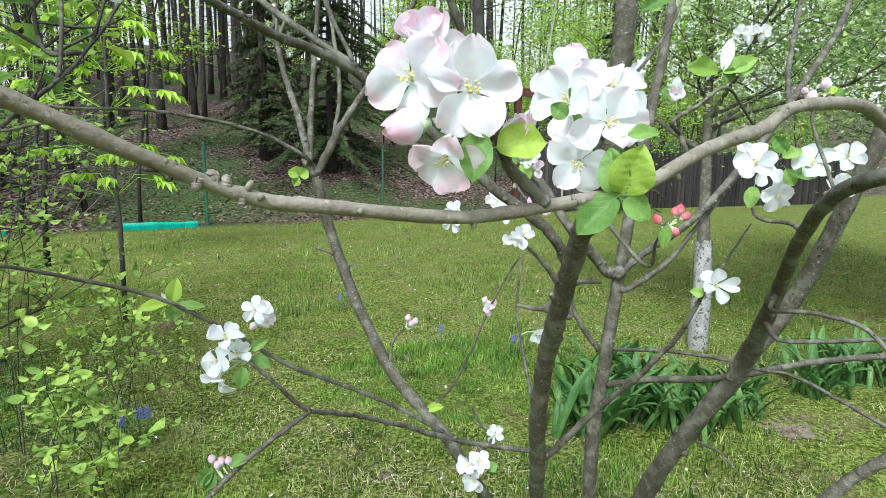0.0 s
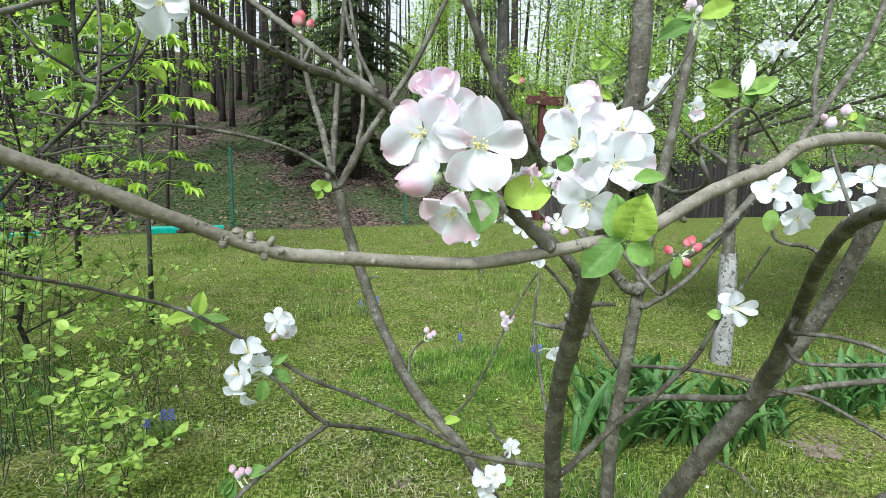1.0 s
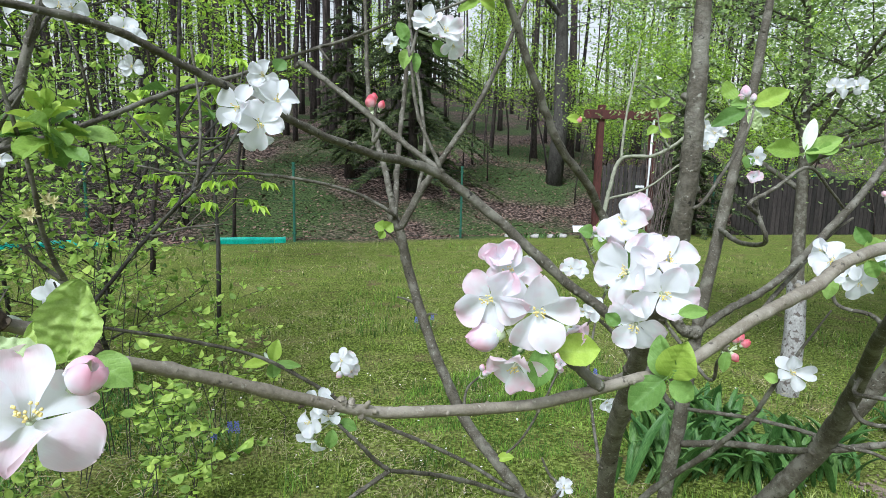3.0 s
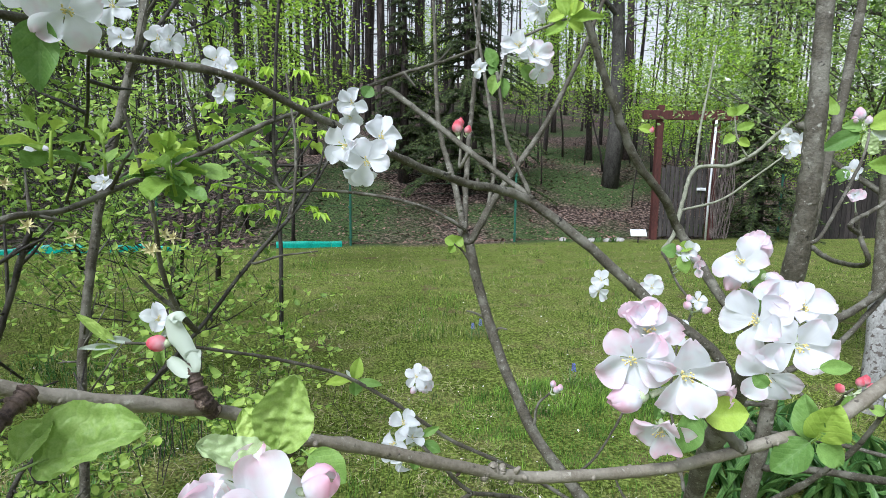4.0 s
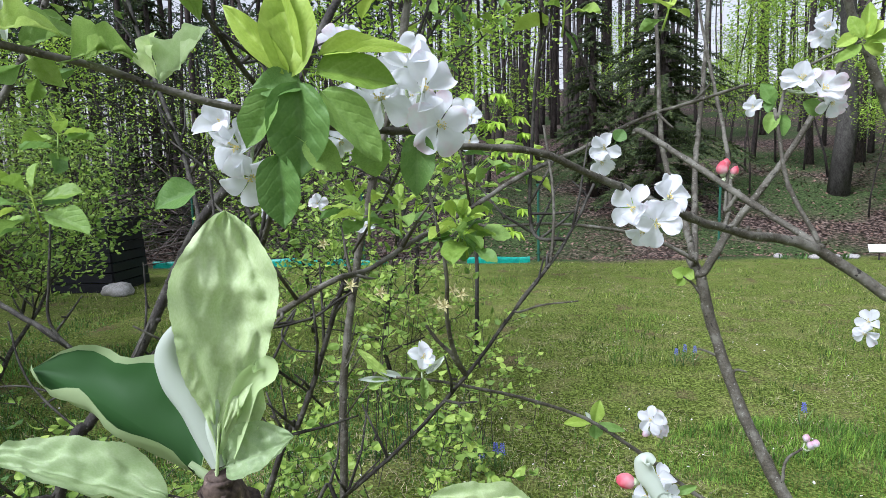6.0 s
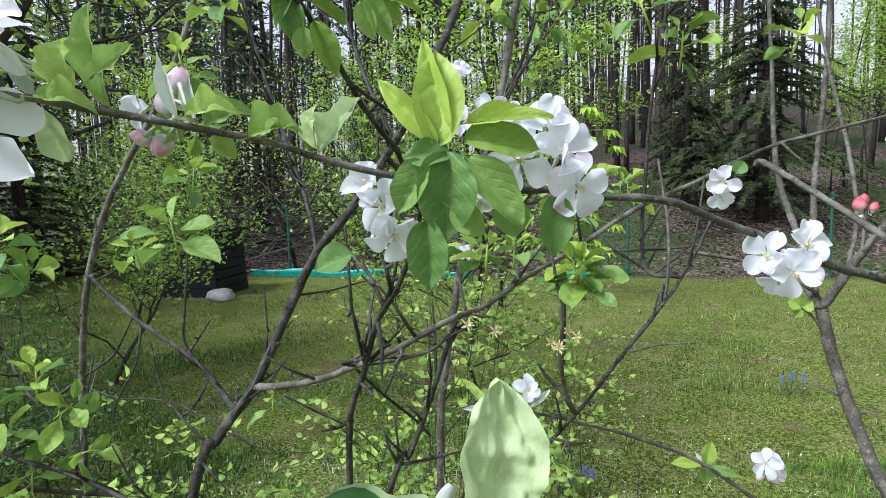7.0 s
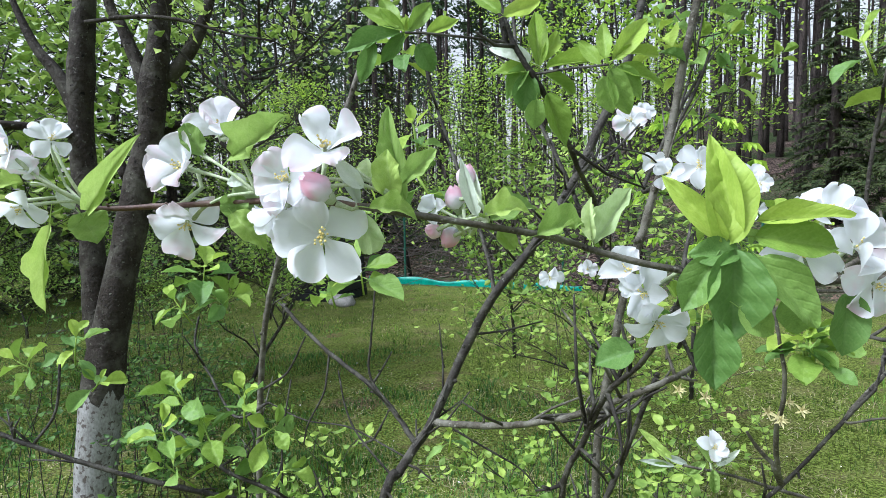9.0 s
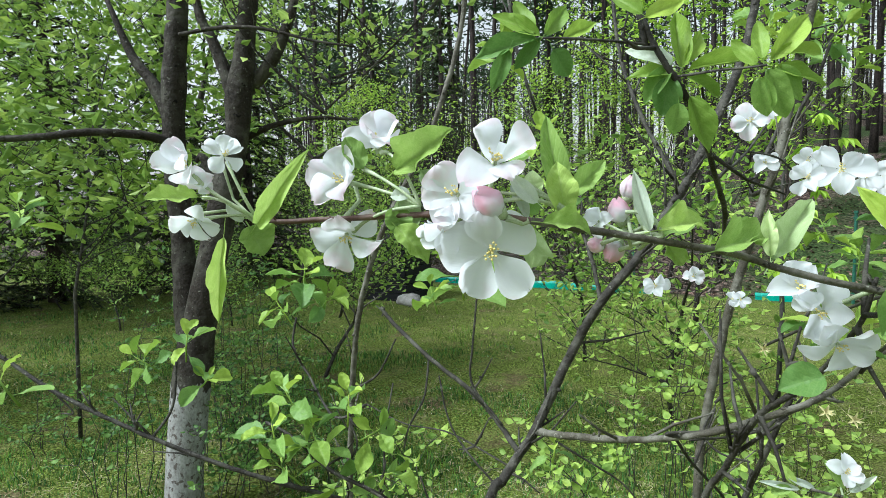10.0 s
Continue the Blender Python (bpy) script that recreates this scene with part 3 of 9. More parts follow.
def build_gate():
    left, right = Vector((1.57, 13.7, 0)), Vector((2.80, 14.05, 0))
    z0 = height(left.x, left.y)
    gate = thing("garden_gate", (left.x, left.y, z0), "red stained timber gateway with a grey board gate", "gate")
    run = (right - left).normalized()
    turn = Matrix(((run.x, -run.y, 0), (run.y, run.x, 0), (0, 0, 1))).to_4x4()
    wide = (right - left).length

    def timber(name, lo, hi, material, label=""):
        sh = Shape()
        sh.box(lo, hi)
        me = sh.mesh(name, material, False)
        bm = bmesh.new()
        bm.from_mesh(me)
        bmesh.ops.bevel(bm, geom=bm.edges[:], offset=0.008, segments=1, affect="EDGES")
        bm.to_mesh(me)
        bm.free()
        return part(name, me, gate, turn, label)

    timber("post", (-0.07, -0.07, -0.3), (0.07, 0.07, 2.98), REDWOOD)
    timber("post", (wide - 0.07, -0.07, -0.3), (wide + 0.07, 0.07, 2.90), REDWOOD)
    timber("beam", (-0.42, -0.13, 2.66), (wide + 0.42, -0.085, 2.86), REDWOOD)
    timber("beam", (-0.36, 0.085, 2.70), (wide + 0.36, 0.13, 2.86), REDWOOD)
    n = 10
    for i in range(n):
        x = 0.11 + (wide - 0.24) * i / n
        timber("board", (x, -0.03 + 0.004 * (i % 3), 0.06 + 0.01 * (i % 2)), (x + 0.085, -0.008 + 0.004 * (i % 3), 1.62 + 0.05 * ((i * 7) % 4) / 3), GREYWOOD)
    timber("rail", (0.1, 0.0, 0.35), (wide - 0.1, 0.04, 0.45), GREYWOOD)
    timber("rail", (0.1, 0.0, 1.25), (wide - 0.1, 0.04, 1.35), GREYWOOD)
    sh = Shape()
    sh.tube([(wide - 0.13, -0.14, 0), (wide - 0.11, -0.14, 1.4), (wide - 0.07, -0.14, 2.66)], [0.026] * 3, 10)
    part("pole", sh.mesh("pole", PAINT), gate, turn, "white painted thin pole")
    sh = Shape()
    sh.box((wide - 0.36, -0.07, 1.12), (wide - 0.16, -0.035, 1.18))
    sh.tube([(wide - 0.3, -0.06, 1.15), (wide - 0.3, -0.12, 1.15), (wide - 0.22, -0.12, 1.15)], [0.012] * 3, 6)
    part("latch", sh.mesh("latch", PAINT, False), gate, turn, "pale metal latch")
    # dry climber tangled round the hinge post
    vine = thing("dry_climber", tuple(gate.location), "dry leafless climber tangled round the gate post", "climber")
    rng = random.Random(5)
    for _ in range(46):
        x, y = wide + rng.uniform(-0.02, 0.35), rng.uniform(-0.25, 0.15)
        pts = []
        for i in range(7):
            pts.append(Vector((x, y, 0.05 + i * rng.uniform(0.32, 0.44))))
            x, y = x + rng.uniform(-0.1, 0.1), y + rng.uniform(-0.06, 0.06)
        sh = Shape()
        sh.tube(pts, [0.007] * 6 + [0.003], 4, cap=False)
        part("stem", sh.mesh("stem", BRUSH), vine, turn)


build_gate()


def board_fence():
    """A weathered board fence that carries on past the spruce beside the gate."""
    rng = random.Random(14)
    a, run = Vector((5.0, 15.0, 0)), Vector((0.94, 0.34, 0)).normalized()
    turn = Matrix(((run.x, -run.y, 0), (run.y, run.x, 0), (0, 0, 1))).to_4x4()
    ob = thing("board_fence", (a.x, a.y, height(a.x, a.y)), "weathered dark board fence along the garden's edge", "fence")
    for i in range(58):
        x = i * 0.125
        p = a + run * x
        lift = height(p.x, p.y) - ob.location.z
        sh = Shape()
        sh.box((x, -0.012 + rng.uniform(-0.006, 0.006), lift - 0.02), (x + 0.105, 0.012, lift + 1.45 + rng.uniform(-0.06, 0.06)))
        part("board", sh.mesh("board", DARKWOOD, False), ob, turn)
    for z in (0.4, 1.1):
        sh = Shape()
        pts = [Vector((x, 0.05, height(*(a + run * x).xy) - ob.location.z + z)) for x in (0, 1.8, 3.6, 5.4, 7.2)]
        sh.tube(pts, [0.035] * 5, 4)
        part("rail", sh.mesh("rail", DARKWOOD, False), ob, turn)


board_fence()


def build_sign():
    x, y = 1.18, 12.85
    ob = thing("garden_sign", (x, y, height(x, y)), "small white tilted panel on a stake beside stones", "sign")
    sh = Shape()
    tilt = pose(0, 0, 0.20, -35, 0, 14)
    sh.box((-0.17, -0.01, -0.07), (0.17, 0.012, 0.09), tilt)
    part("panel", sh.mesh("panel", PAINT, False), ob)
    sh = Shape()
    sh.tube([(0, 0.02, -0.1), (0, 0.015, 0.18)], [0.014, 0.012], 6)
    part("stake", sh.mesh("stake", GREYWOOD), ob)


build_sign()


def stone(place, size, seed, label):
    bm = bmesh.new()
    bmesh.ops.create_icosphere(bm, subdivisions=3, radius=1)
    for v in bm.verts:
        k = 1 + 0.35 * noise.noise(v.co * 1.1 + Vector((seed, 0, 0))) + 0.1 * noise.noise(v.co * 3.5 + Vector((seed, 3, 0)))
        v.co = Vector((v.co.x * size[0], v.co.y * size[1], v.co.z * size[2])) * k
    me = bpy.data.meshes.new("stone")
    bm.to_mesh(me)
    bm.free()
    me.materials.append(STONE)
    me.shade_smooth()
    ob = new("stone", me)
    ob.location = (place[0], place[1], height(*place) + size[2] * 0.45)
    return tagged(ob, label, "stone")


stone((-9.0, 4.72), (0.27, 0.2, 0.13), 3, "pale flat field stone lying on the lawn")
for i, (x, y) in enumerate(((0.55, 12.9), (0.2, 12.8), (0.8, 13.0), (-0.4, 12.75))):
    stone((x, y), (0.08 + 0.015 * (i % 3), 0.07, 0.06), 10 + i, "small grey border stone near the gate")


def build_bin():
    x, y = -9.9, 4.95
    ob = thing("compost_bin", (x, y, height(x, y)), "black slatted plastic compost bin with its lid", "bin")
    turn = pose(0, 0, 0, 0, 0, 30)
    for z in range(7):
        sh = Shape()
        w = 0.50 - 0.008 * z
        for sx, sy, dx, dy in ((-1, 0, 0.02, w), (1, 0, 0.02, w), (0, -1, w, 0.02), (0, 1, w, 0.02)):
            cx, cy = sx * w, sy * w
            sh.box((cx - dx, cy - dy, z * 0.155), (cx + dx, cy + dy, z * 0.155 + 0.14), turn)
        part("slat", sh.mesh("slat", BLACK, False), ob)
    sh = Shape()
    sh.box((-0.48, -0.48, 1.08), (0.48, 0.48, 1.15), turn)
    sh.box((-0.08, -0.03, 1.15), (0.08, 0.03, 1.18), turn)
    part("lid", sh.mesh("lid", BLACK, False), ob)


build_bin()


# ---- trees ----
def skeleton_tree(seed, tall, radius, spread, first, levels=3, lean=0.05, kids=(9, 6), rise=0.6, wander=0.12):
    """Limb lines of a tree: list of (points, radii, level); the tips are returned too."""
    rng = random.Random(seed)
    lines, tips = [], []

    def grow(start, way, length, r, level):
        n = max(4, int(6 - level))
        pts, rad = [start], [r]
        p, d = start.copy(), way.normalized()
        for i in range(n):
            d = (d + Vector((rng.gauss(0, wander), rng.gauss(0, wander), rng.gauss(0.04, wander)))).normalized()
            p = p + d * (length / n)
            pts.append(p.copy())
            rad.append(max(0.003, r * (1 - 0.85 * (i + 1) / n)))
        lines.append((pts, rad, level))
        if level < levels - 1:
            for _ in range(kids[min(level, len(kids) - 1)]):
                t = rng.uniform(first if level == 0 else 0.25, 0.98)
                i = min(n - 1, int(t * n))
                q = pts[i].lerp(pts[i + 1], t * n - i)
                a = rng.uniform(0, math.tau)
                side = Vector((math.cos(a), math.sin(a), rng.uniform(0.2, 1.0) * rise))
                grow(q, side + d * 0.35, spread * (1 - 0.55 * t) * rng.uniform(0.6, 1.15) * (0.5 ** level), rad[i] * 0.5, level + 1)
        if level > 0:
            for i in range(1, n + 1):
                tips.append((pts[i], (pts[i] - pts[i - 1]).normalized(), level))

    grow(Vector((0, 0, -0.1)), Vector((lean, lean * 0.5, 1)), tall, radius, 0)
    return lines, tips


def crown_mesh(name, tips, per, size, puff, material, seed, low=-9, rounded=False):
    rng = random.Random(seed)
    sh = Shape()
    for p, d, level in tips:
        if p.z < low:
            continue
        for _ in range(per):
            at = p + Vector((rng.gauss(0, puff), rng.gauss(0, puff), rng.gauss(0, puff)))
            along = Vector((rng.gauss(0, 1), rng.gauss(0, 1), rng.gauss(-0.1, 0.6))).normalized()
            across = along.cross(Vector((rng.gauss(0, 0.9), rng.gauss(0, 0.9), 1))).normalized()
            s = size * rng.uniform(0.6, 1.25)
            sh.blade(at, along, across, s, s * 0.55, rounded=rounded)
    return sh.mesh(name, material, False)


def leafy_tree(name, place, label, category, seed, tall, radius, spread, first, leaf_size, per, leaves, bark, puff=0.12, blossom=0, kids=(9, 6), group="", low=-9, rise=0.6, wander=0.12):
    ob = thing(name, (place[0], place[1], height(*place)), label, category, group)
    lines, tips = skeleton_tree(seed, tall, radius, spread, first, kids=kids, rise=rise, wander=wander)
    sh = Shape()
    sh.tube(*lines[0][:2], sides=9, rough=0.12)
    part("trunk", sh.mesh("trunk", bark), ob)
    sh = Shape()
    for pts, rad, level in lines[1:]:
        sh.tube(pts, rad, 5 if level == 1 else 3, cap=False)
    tagged(part("branchwork", sh.mesh("branchwork", bark), ob), kind="stuff")
    part("crown", crown_mesh("crown", tips, per, leaf_size, puff, leaves, seed, low, rounded=leaf_size < 0.082), ob)
    if blossom:
        part("blossom", crown_mesh("blossom", tips[::3], blossom, 0.04, 0.1, WHITE, seed + 1, low), ob, label="scattered white blossom")
    return ob


def pine_template(seed):
    rng = random.Random(seed)
    tall, r = rng.uniform(13, 17), rng.uniform(0.08, 0.14)
    ob = thing("pine_tree", (0, 0, 0), "tall slender pine with a bare brown trunk on the slope", "tree", "pines of the wood")
    pts = [(0.15 * noise.noise((seed, z * 0.2, 0)), 0.15 * noise.noise((seed, 5, z * 0.2)), z) for z in np.linspace(-0.4, tall, 12)]
    sh = Shape()
    sh.tube(pts, [r * (1.25 if i == 0 else 1 - 0.065 * i) for i in range(12)], 8, rough=0.1)
    part("trunk", sh.mesh("trunk", PINE), ob)
    sh, cr = Shape(), Shape()
    for _ in range(26):
        z = rng.uniform(1.5, tall * 0.62)
        a, ln = rng.uniform(0, math.tau), rng.uniform(0.3, 1.3)
        d = Vector((math.cos(a), math.sin(a), rng.uniform(-0.2, 0.3)))
        p = Vector((0, 0, z))
        sh.tube([p, p + d * ln * 0.5, p + d * ln + Vector((0, 0, rng.uniform(-0.2, 0.1)))], [0.018, 0.011, 0.004], 3, cap=False)
    for _ in range(15):
        z = rng.uniform(tall * 0.66, tall)
        a, ln = rng.uniform(0, math.tau), rng.uniform(0.8, 2.2) * (1.15 - 0.6 * (z / tall))
        d = Vector((math.cos(a), math.sin(a), rng.uniform(0.1, 0.5)))
        p = Vector((0, 0, z))
        sh.tube([p, p + d * ln], [0.03, 0.008], 3, cap=False)
        for _ in range(16):
            at = p + d * ln * rng.uniform(0.4, 1.05) + Vector((rng.gauss(0, 0.22), rng.gauss(0, 0.22), rng.gauss(0, 0.16)))
            along = Vector((rng.gauss(0, 1), rng.gauss(0, 1), rng.gauss(0.3, 0.5))).normalized()
            cr.blade(at, along, along.orthogonal().normalized(), 0.4, 0.16)
    tagged(part("deadwood", sh.mesh("deadwood", PINE), ob), kind="stuff")
    part("crown", cr.mesh("crown", NEEDLE, False), ob)
    return ob


def scatter(count, seed, s_range, along_range, gap, taken):
    rng = random.Random(seed)
    res = []
    for _ in range(count * 30):
        if len(res) >= count:
            break
        s = s_range[0] + (s_range[1] - s_range[0]) * rng.random() ** 1.3
        k = rng.uniform(*along_range) * (0.55 + s / 40)
        p = FENCE_A + FENCE_DIR * k + Vector((-0.48, 0.877, 0)) * s
        if all((p.x - q[0]) ** 2 + (p.y - q[1]) ** 2 > gap * gap for q in taken):
            taken.append((p.x, p.y))
            res.append((p.x, p.y))
    return res


TAKEN = [(0.75, 18.0), (-3.1, 15.2), (-4.2, 14.6), (-2.0, 14.6), (-2.6, 16.2), (-3.8, 16.2), (3.9, 14.7), (-4.8, 15.4)]
PINES = [pine_template(s) for s in (1, 2, 3, 4)]
spots = scatter(150, 7, (7.5, 28), (-30, 34), 1.0, TAKEN) + scatter(230, 8, (26, 75), (-30, 34), 1.1, TAKEN) + scatter(130, 18, (20, 80), (-34, 4), 1.0, TAKEN) + [(-8.6, 24.5), (-10.2, 30.0), (-9.6, 33.5), (-13.0, 36.0), (-11.2, 27.5), (-12.6, 40.0), (-10.0, 26.0), (-12.0, 32.0)]
rng = random.Random(21)
spots = [p for i, p in enumerate(spots) if i % 5 > 1 or not -0.14 < p[0] / p[1] < 0.26]  # a thinner stand behind the gate
spots.sort(key=lambda p: p[0] ** 2 + p[1] ** 2)
for i, (x, y) in enumerate(spots[:290]):
    m = Matrix.Translation((x, y, height(x, y))) @ pose(0, 0, 0, rng.gauss(0, 1.2), rng.gauss(0, 1.2), rng.uniform(0, 360)) @ Matrix.Scale(rng.uniform(0.75, 1.2), 4)
    if i < 4:
        PINES[i].matrix_world = m
    else:
        t = PINES[i % 4]
        copy_thing(t, m)


def far_pines(places):
    """Trunks, dead boughs and thin tops of the pines deep in the wood."""
    r = random.Random(71)
    sh, cr = Shape(), Shape()
    for x, y in places:
        foot, tall, thick = Vector((x, y, height(x, y) - 0.3)), r.uniform(12, 18), r.uniform(0.08, 0.16)
        top = foot + Vector((r.gauss(0, 0.4), r.gauss(0, 0.4), tall))
        sh.tube([foot, foot.lerp(top, 0.5) + Vector((r.gauss(0, 0.12), r.gauss(0, 0.12), 0)), top], [thick, thick * 0.8, thick * 0.3], 6, cap=False)
        for _ in range(10):
            p, a, ln = foot.lerp(top, r.uniform(0.1, 0.6)), r.uniform(0, math.tau), r.uniform(0.5, 1.6)
            d = Vector((math.cos(a), math.sin(a), r.uniform(-0.3, 0.3)))
            sh.tube([p, p + d * ln], [0.02, 0.005], 3, cap=False)
        for _ in range(90):
            p = foot.lerp(top, r.uniform(0.62, 1.0)) + Vector((r.gauss(0, 0.7), r.gauss(0, 0.7), 0))
            along = Vector((r.gauss(0, 1), r.gauss(0, 1), r.gauss(0.3, 0.5))).normalized()
            cr.blade(p, along, along.orthogonal().normalized(), 0.45, 0.18)
    wood = thing("far_pine_wood", (0, 0, 0), "distant pine trunks deep in the wood", "wood", kind="stuff")
    tagged(part("trunks", sh.mesh("trunks", PINE), wood), kind="stuff")
    tagged(part("crowns", cr.mesh("crowns", NEEDLE, False), wood), kind="stuff")


far_pines(spots[290:])


def spruce(place, tall, wide, seed, label, bare=0.0, sprays=1.0, dome=1.15):
    """A spruce: whorls of drooping boughs set with short needle sprays."""
    rng = random.Random(seed)
    ob = thing("spruce_tree", (place[0], place[1], height(*place)), label, "tree", "spruces")
    sh, cr = Shape(), Shape()
    sh.tube([(0, 0, -0.3), (0.03, 0, tall * 0.5), (0, 0, tall)], [0.16, 0.1, 0.02], 9, rough=0.1)
    part("trunk", sh.mesh("trunk", PINE), ob)
    sh = Shape()
    z = bare
    while z < tall * 0.97:
        reach = wide * (1 - (z / tall) ** dome) + 0.15
        for _ in range(rng.randint(5, 7)):
            a = rng.uniform(0, math.tau)
            ln = reach * rng.uniform(0.7, 1.1)
            out_dir = Vector((math.cos(a), math.sin(a), 0))
            pts = [Vector((0, 0, z)) + out_dir * ln * t + Vector((0, 0, ln * (0.12 * t - 0.42 * t * t))) for t in (0, 0.35, 0.7, 1)]
            sh.tube(pts, [0.03, 0.02, 0.012, 0.004], 3, cap=False)
            for _ in range(int(ln * 80 * sprays)):
                t = rng.uniform(0.12, 1.0)
                p = Vector((0, 0, z)) + out_dir * ln * t + Vector((0, 0, ln * (0.12 * t - 0.42 * t * t)))
                side = Vector((-out_dir.y, out_dir.x, 0)) * rng.choice((-1, 1))
                along = (out_dir * rng.uniform(0.1, 1.0) + side * rng.uniform(0.2, 1.0) + Vector((0, 0, rng.uniform(-0.9, 0.15)))).normalized()
                cr.blade(p, along, along.cross(Vector((rng.gauss(0, .4), rng.gauss(0, .4), 1))).normalized(), rng.uniform(0.07, 0.20) * (1.2 - 0.4 * t), 0.028, 0.3)
        z += rng.uniform(0.16, 0.26)
    tagged(part("branchwork", sh.mesh("branchwork", PINE), ob), kind="stuff")
    tagged(part("foliage", cr.mesh("foliage", SPRUCE, False), ob), kind="stuff")
    return ob


spruce((-3.1, 15.2), 5.6, 2.2, 3, "dark dense spruce past the fence with low boughs", bare=0.55, sprays=1.5, dome=2.4)
spruce((-4.9, 15.4), 6.0, 1.3, 4, "smaller dark spruce beside a larger one", bare=0.7, sprays=1.2)
spruce((3.95, 14.75), 4.6, 1.5, 5, "low dark spruce beside the garden gate", bare=0.15, sprays=1.3)
spruce((-14.5, 9.0), 7.5, 2.0, 6, "dark spruce in the shade of the wood", bare=0.5, sprays=0.8)
spruce((-17.5, 4.5), 8.0, 2.2, 7, "dark spruce in the shade of the wood", bare=0.4, sprays=0.7)
dark_spruce = spruce((-19.0, 0.5), 7.0, 2.2, 8, "dark spruce in the shade of the wood", bare=0.12, sprays=0.75)
for i, (x, y, k) in enumerate(((-17.5, -4.5, 1.0), (-20.0, 9.5, 1.2), (-14.0, 1.6, 1.0), (-13.6, -0.5, 1.1), (-13.0, -2.6, 1.1), (-15.2, 3.6, 1.0), (-12.6, 11.4, 0.7))):
    copy_thing(dark_spruce, Matrix.Translation((x, y, height(x, y))) @ pose(0, 0, 0, 0, 0, 61 * i) @ Matrix.Scale(k, 4))


def build_oak():
    x, y = 0.75, 18.0
    ob = thing("oak_tree", (x, y, height(x, y)), "grey barked oak standing on the slope", "tree")
    lines, tips = skeleton_tree(14, 12, 0.27, 3.2, 0.3, kids=(11, 6), lean=0.0, wander=0.06)
    sh = Shape()
    sh.tube(*lines[0][:2], sides=12, rough=0.12)
    part("trunk", sh.mesh("trunk", OAK), ob)
    sh = Shape()
    for pts, rad, level in lines[1:]:
        sh.tube(pts, rad, 5, cap=False)
    tagged(part("branchwork", sh.mesh("branchwork", OAK), ob), kind="stuff")
    part("crown", crown_mesh("crown", tips, 9, 0.11, 0.3, BEECH, 3), ob)


build_oak()

# bright young beeches and maples under the pines
BEECHES = []
for i in range(4):
    BEECHES.append(leafy_tree("young_beech", (0, 0), "slender young beech in bright new leaf", "tree", 40 + i, 4.2 + i * 0.5, 0.035, 1.7, 0.42, 0.084 + 0.004 * (i % 2), 4, BEECH, PINE, 0.17, kids=(14, 5), group="young beeches", rise=0.25))
rng = random.Random(31)
TALL_BEECHES = [(-5.6, 10.3), (-6.7, 10.6), (0.6, 19.5), (2.2, 20.5), (3.8, 21.5), (1.4, 23.5), (4.6, 19.4), (5.8, 22.5), (-0.8, 22.0), (7.4, 21.0)]
spots = [(2.6, 16.6), (4.2, 17.0), (0.0, 20.5), (-1.5, 19.5), (3.2, 19.2), (5.5, 18.2), (7.2, 17.4), (-11.5, 11.2), (1.6, 22), (6, 21), (-2.0, 17.6), (7.6, 16.6), (9.0, 16.4), (10.4, 17.4), (8.4, 19.0), (11.8, 18.2), (6.2, 15.9), (2.1, 15.7), (3.0, 15.9), (3.5, 17.7), (5.0, 17.2), (1.9, 17.2), (1.3, 16.5), (4.2, 18.6)] + [(5.0, 16.0), (6.5, 16.4), (8.0, 18.5), (9.5, 17.5), (11, 19.5), (7.0, 20.0), (4.5, 21.0), (9.0, 22.0), (12.5, 21.5)] + scatter(58, 77, (3.0, 32), (-26, 26), 1.5, TAKEN) + scatter(14, 78, (8, 36), (-8, 6), 1.5, TAKEN) + [(-4.8, 6.7)] + TALL_BEECHES
for i, (x, y) in enumerate(spots):
    m = Matrix.Translation((x, y, height(x, y))) @ pose(0, 0, 0, 0, 0, rng.uniform(0, 360)) @ Matrix.Scale(rng.uniform(1.4, 1.7) if (x, y) in TALL_BEECHES else rng.uniform(0.7, 1.15), 4)
    if i < 4:
        BEECHES[i].matrix_world = m
    else:
        copy_thing(BEECHES[i % 4], m)


bare_tree = leafy_tree("bare_sapling", (-7.4, 9.7), "dark twiggy sapling barely in leaf at the wood's edge", "tree", 91, 4.6, 0.05, 2.6, 0.16, 0.06, 1, BEECH, BRUSH_DARK, 0.1, kids=(20, 9), group="twiggy saplings", rise=0.12, wander=0.2)
for x, y, turn in ((-9.6, 8.8, 80), (-11.2, 7.8, 190), (-8.6, 11.0, 290), (-12.6, 6.4, 30)):
    copy_thing(bare_tree, Matrix.Translation((x, y, height(x, y))) @ pose(0, 0, 0, 0, 0, turn))


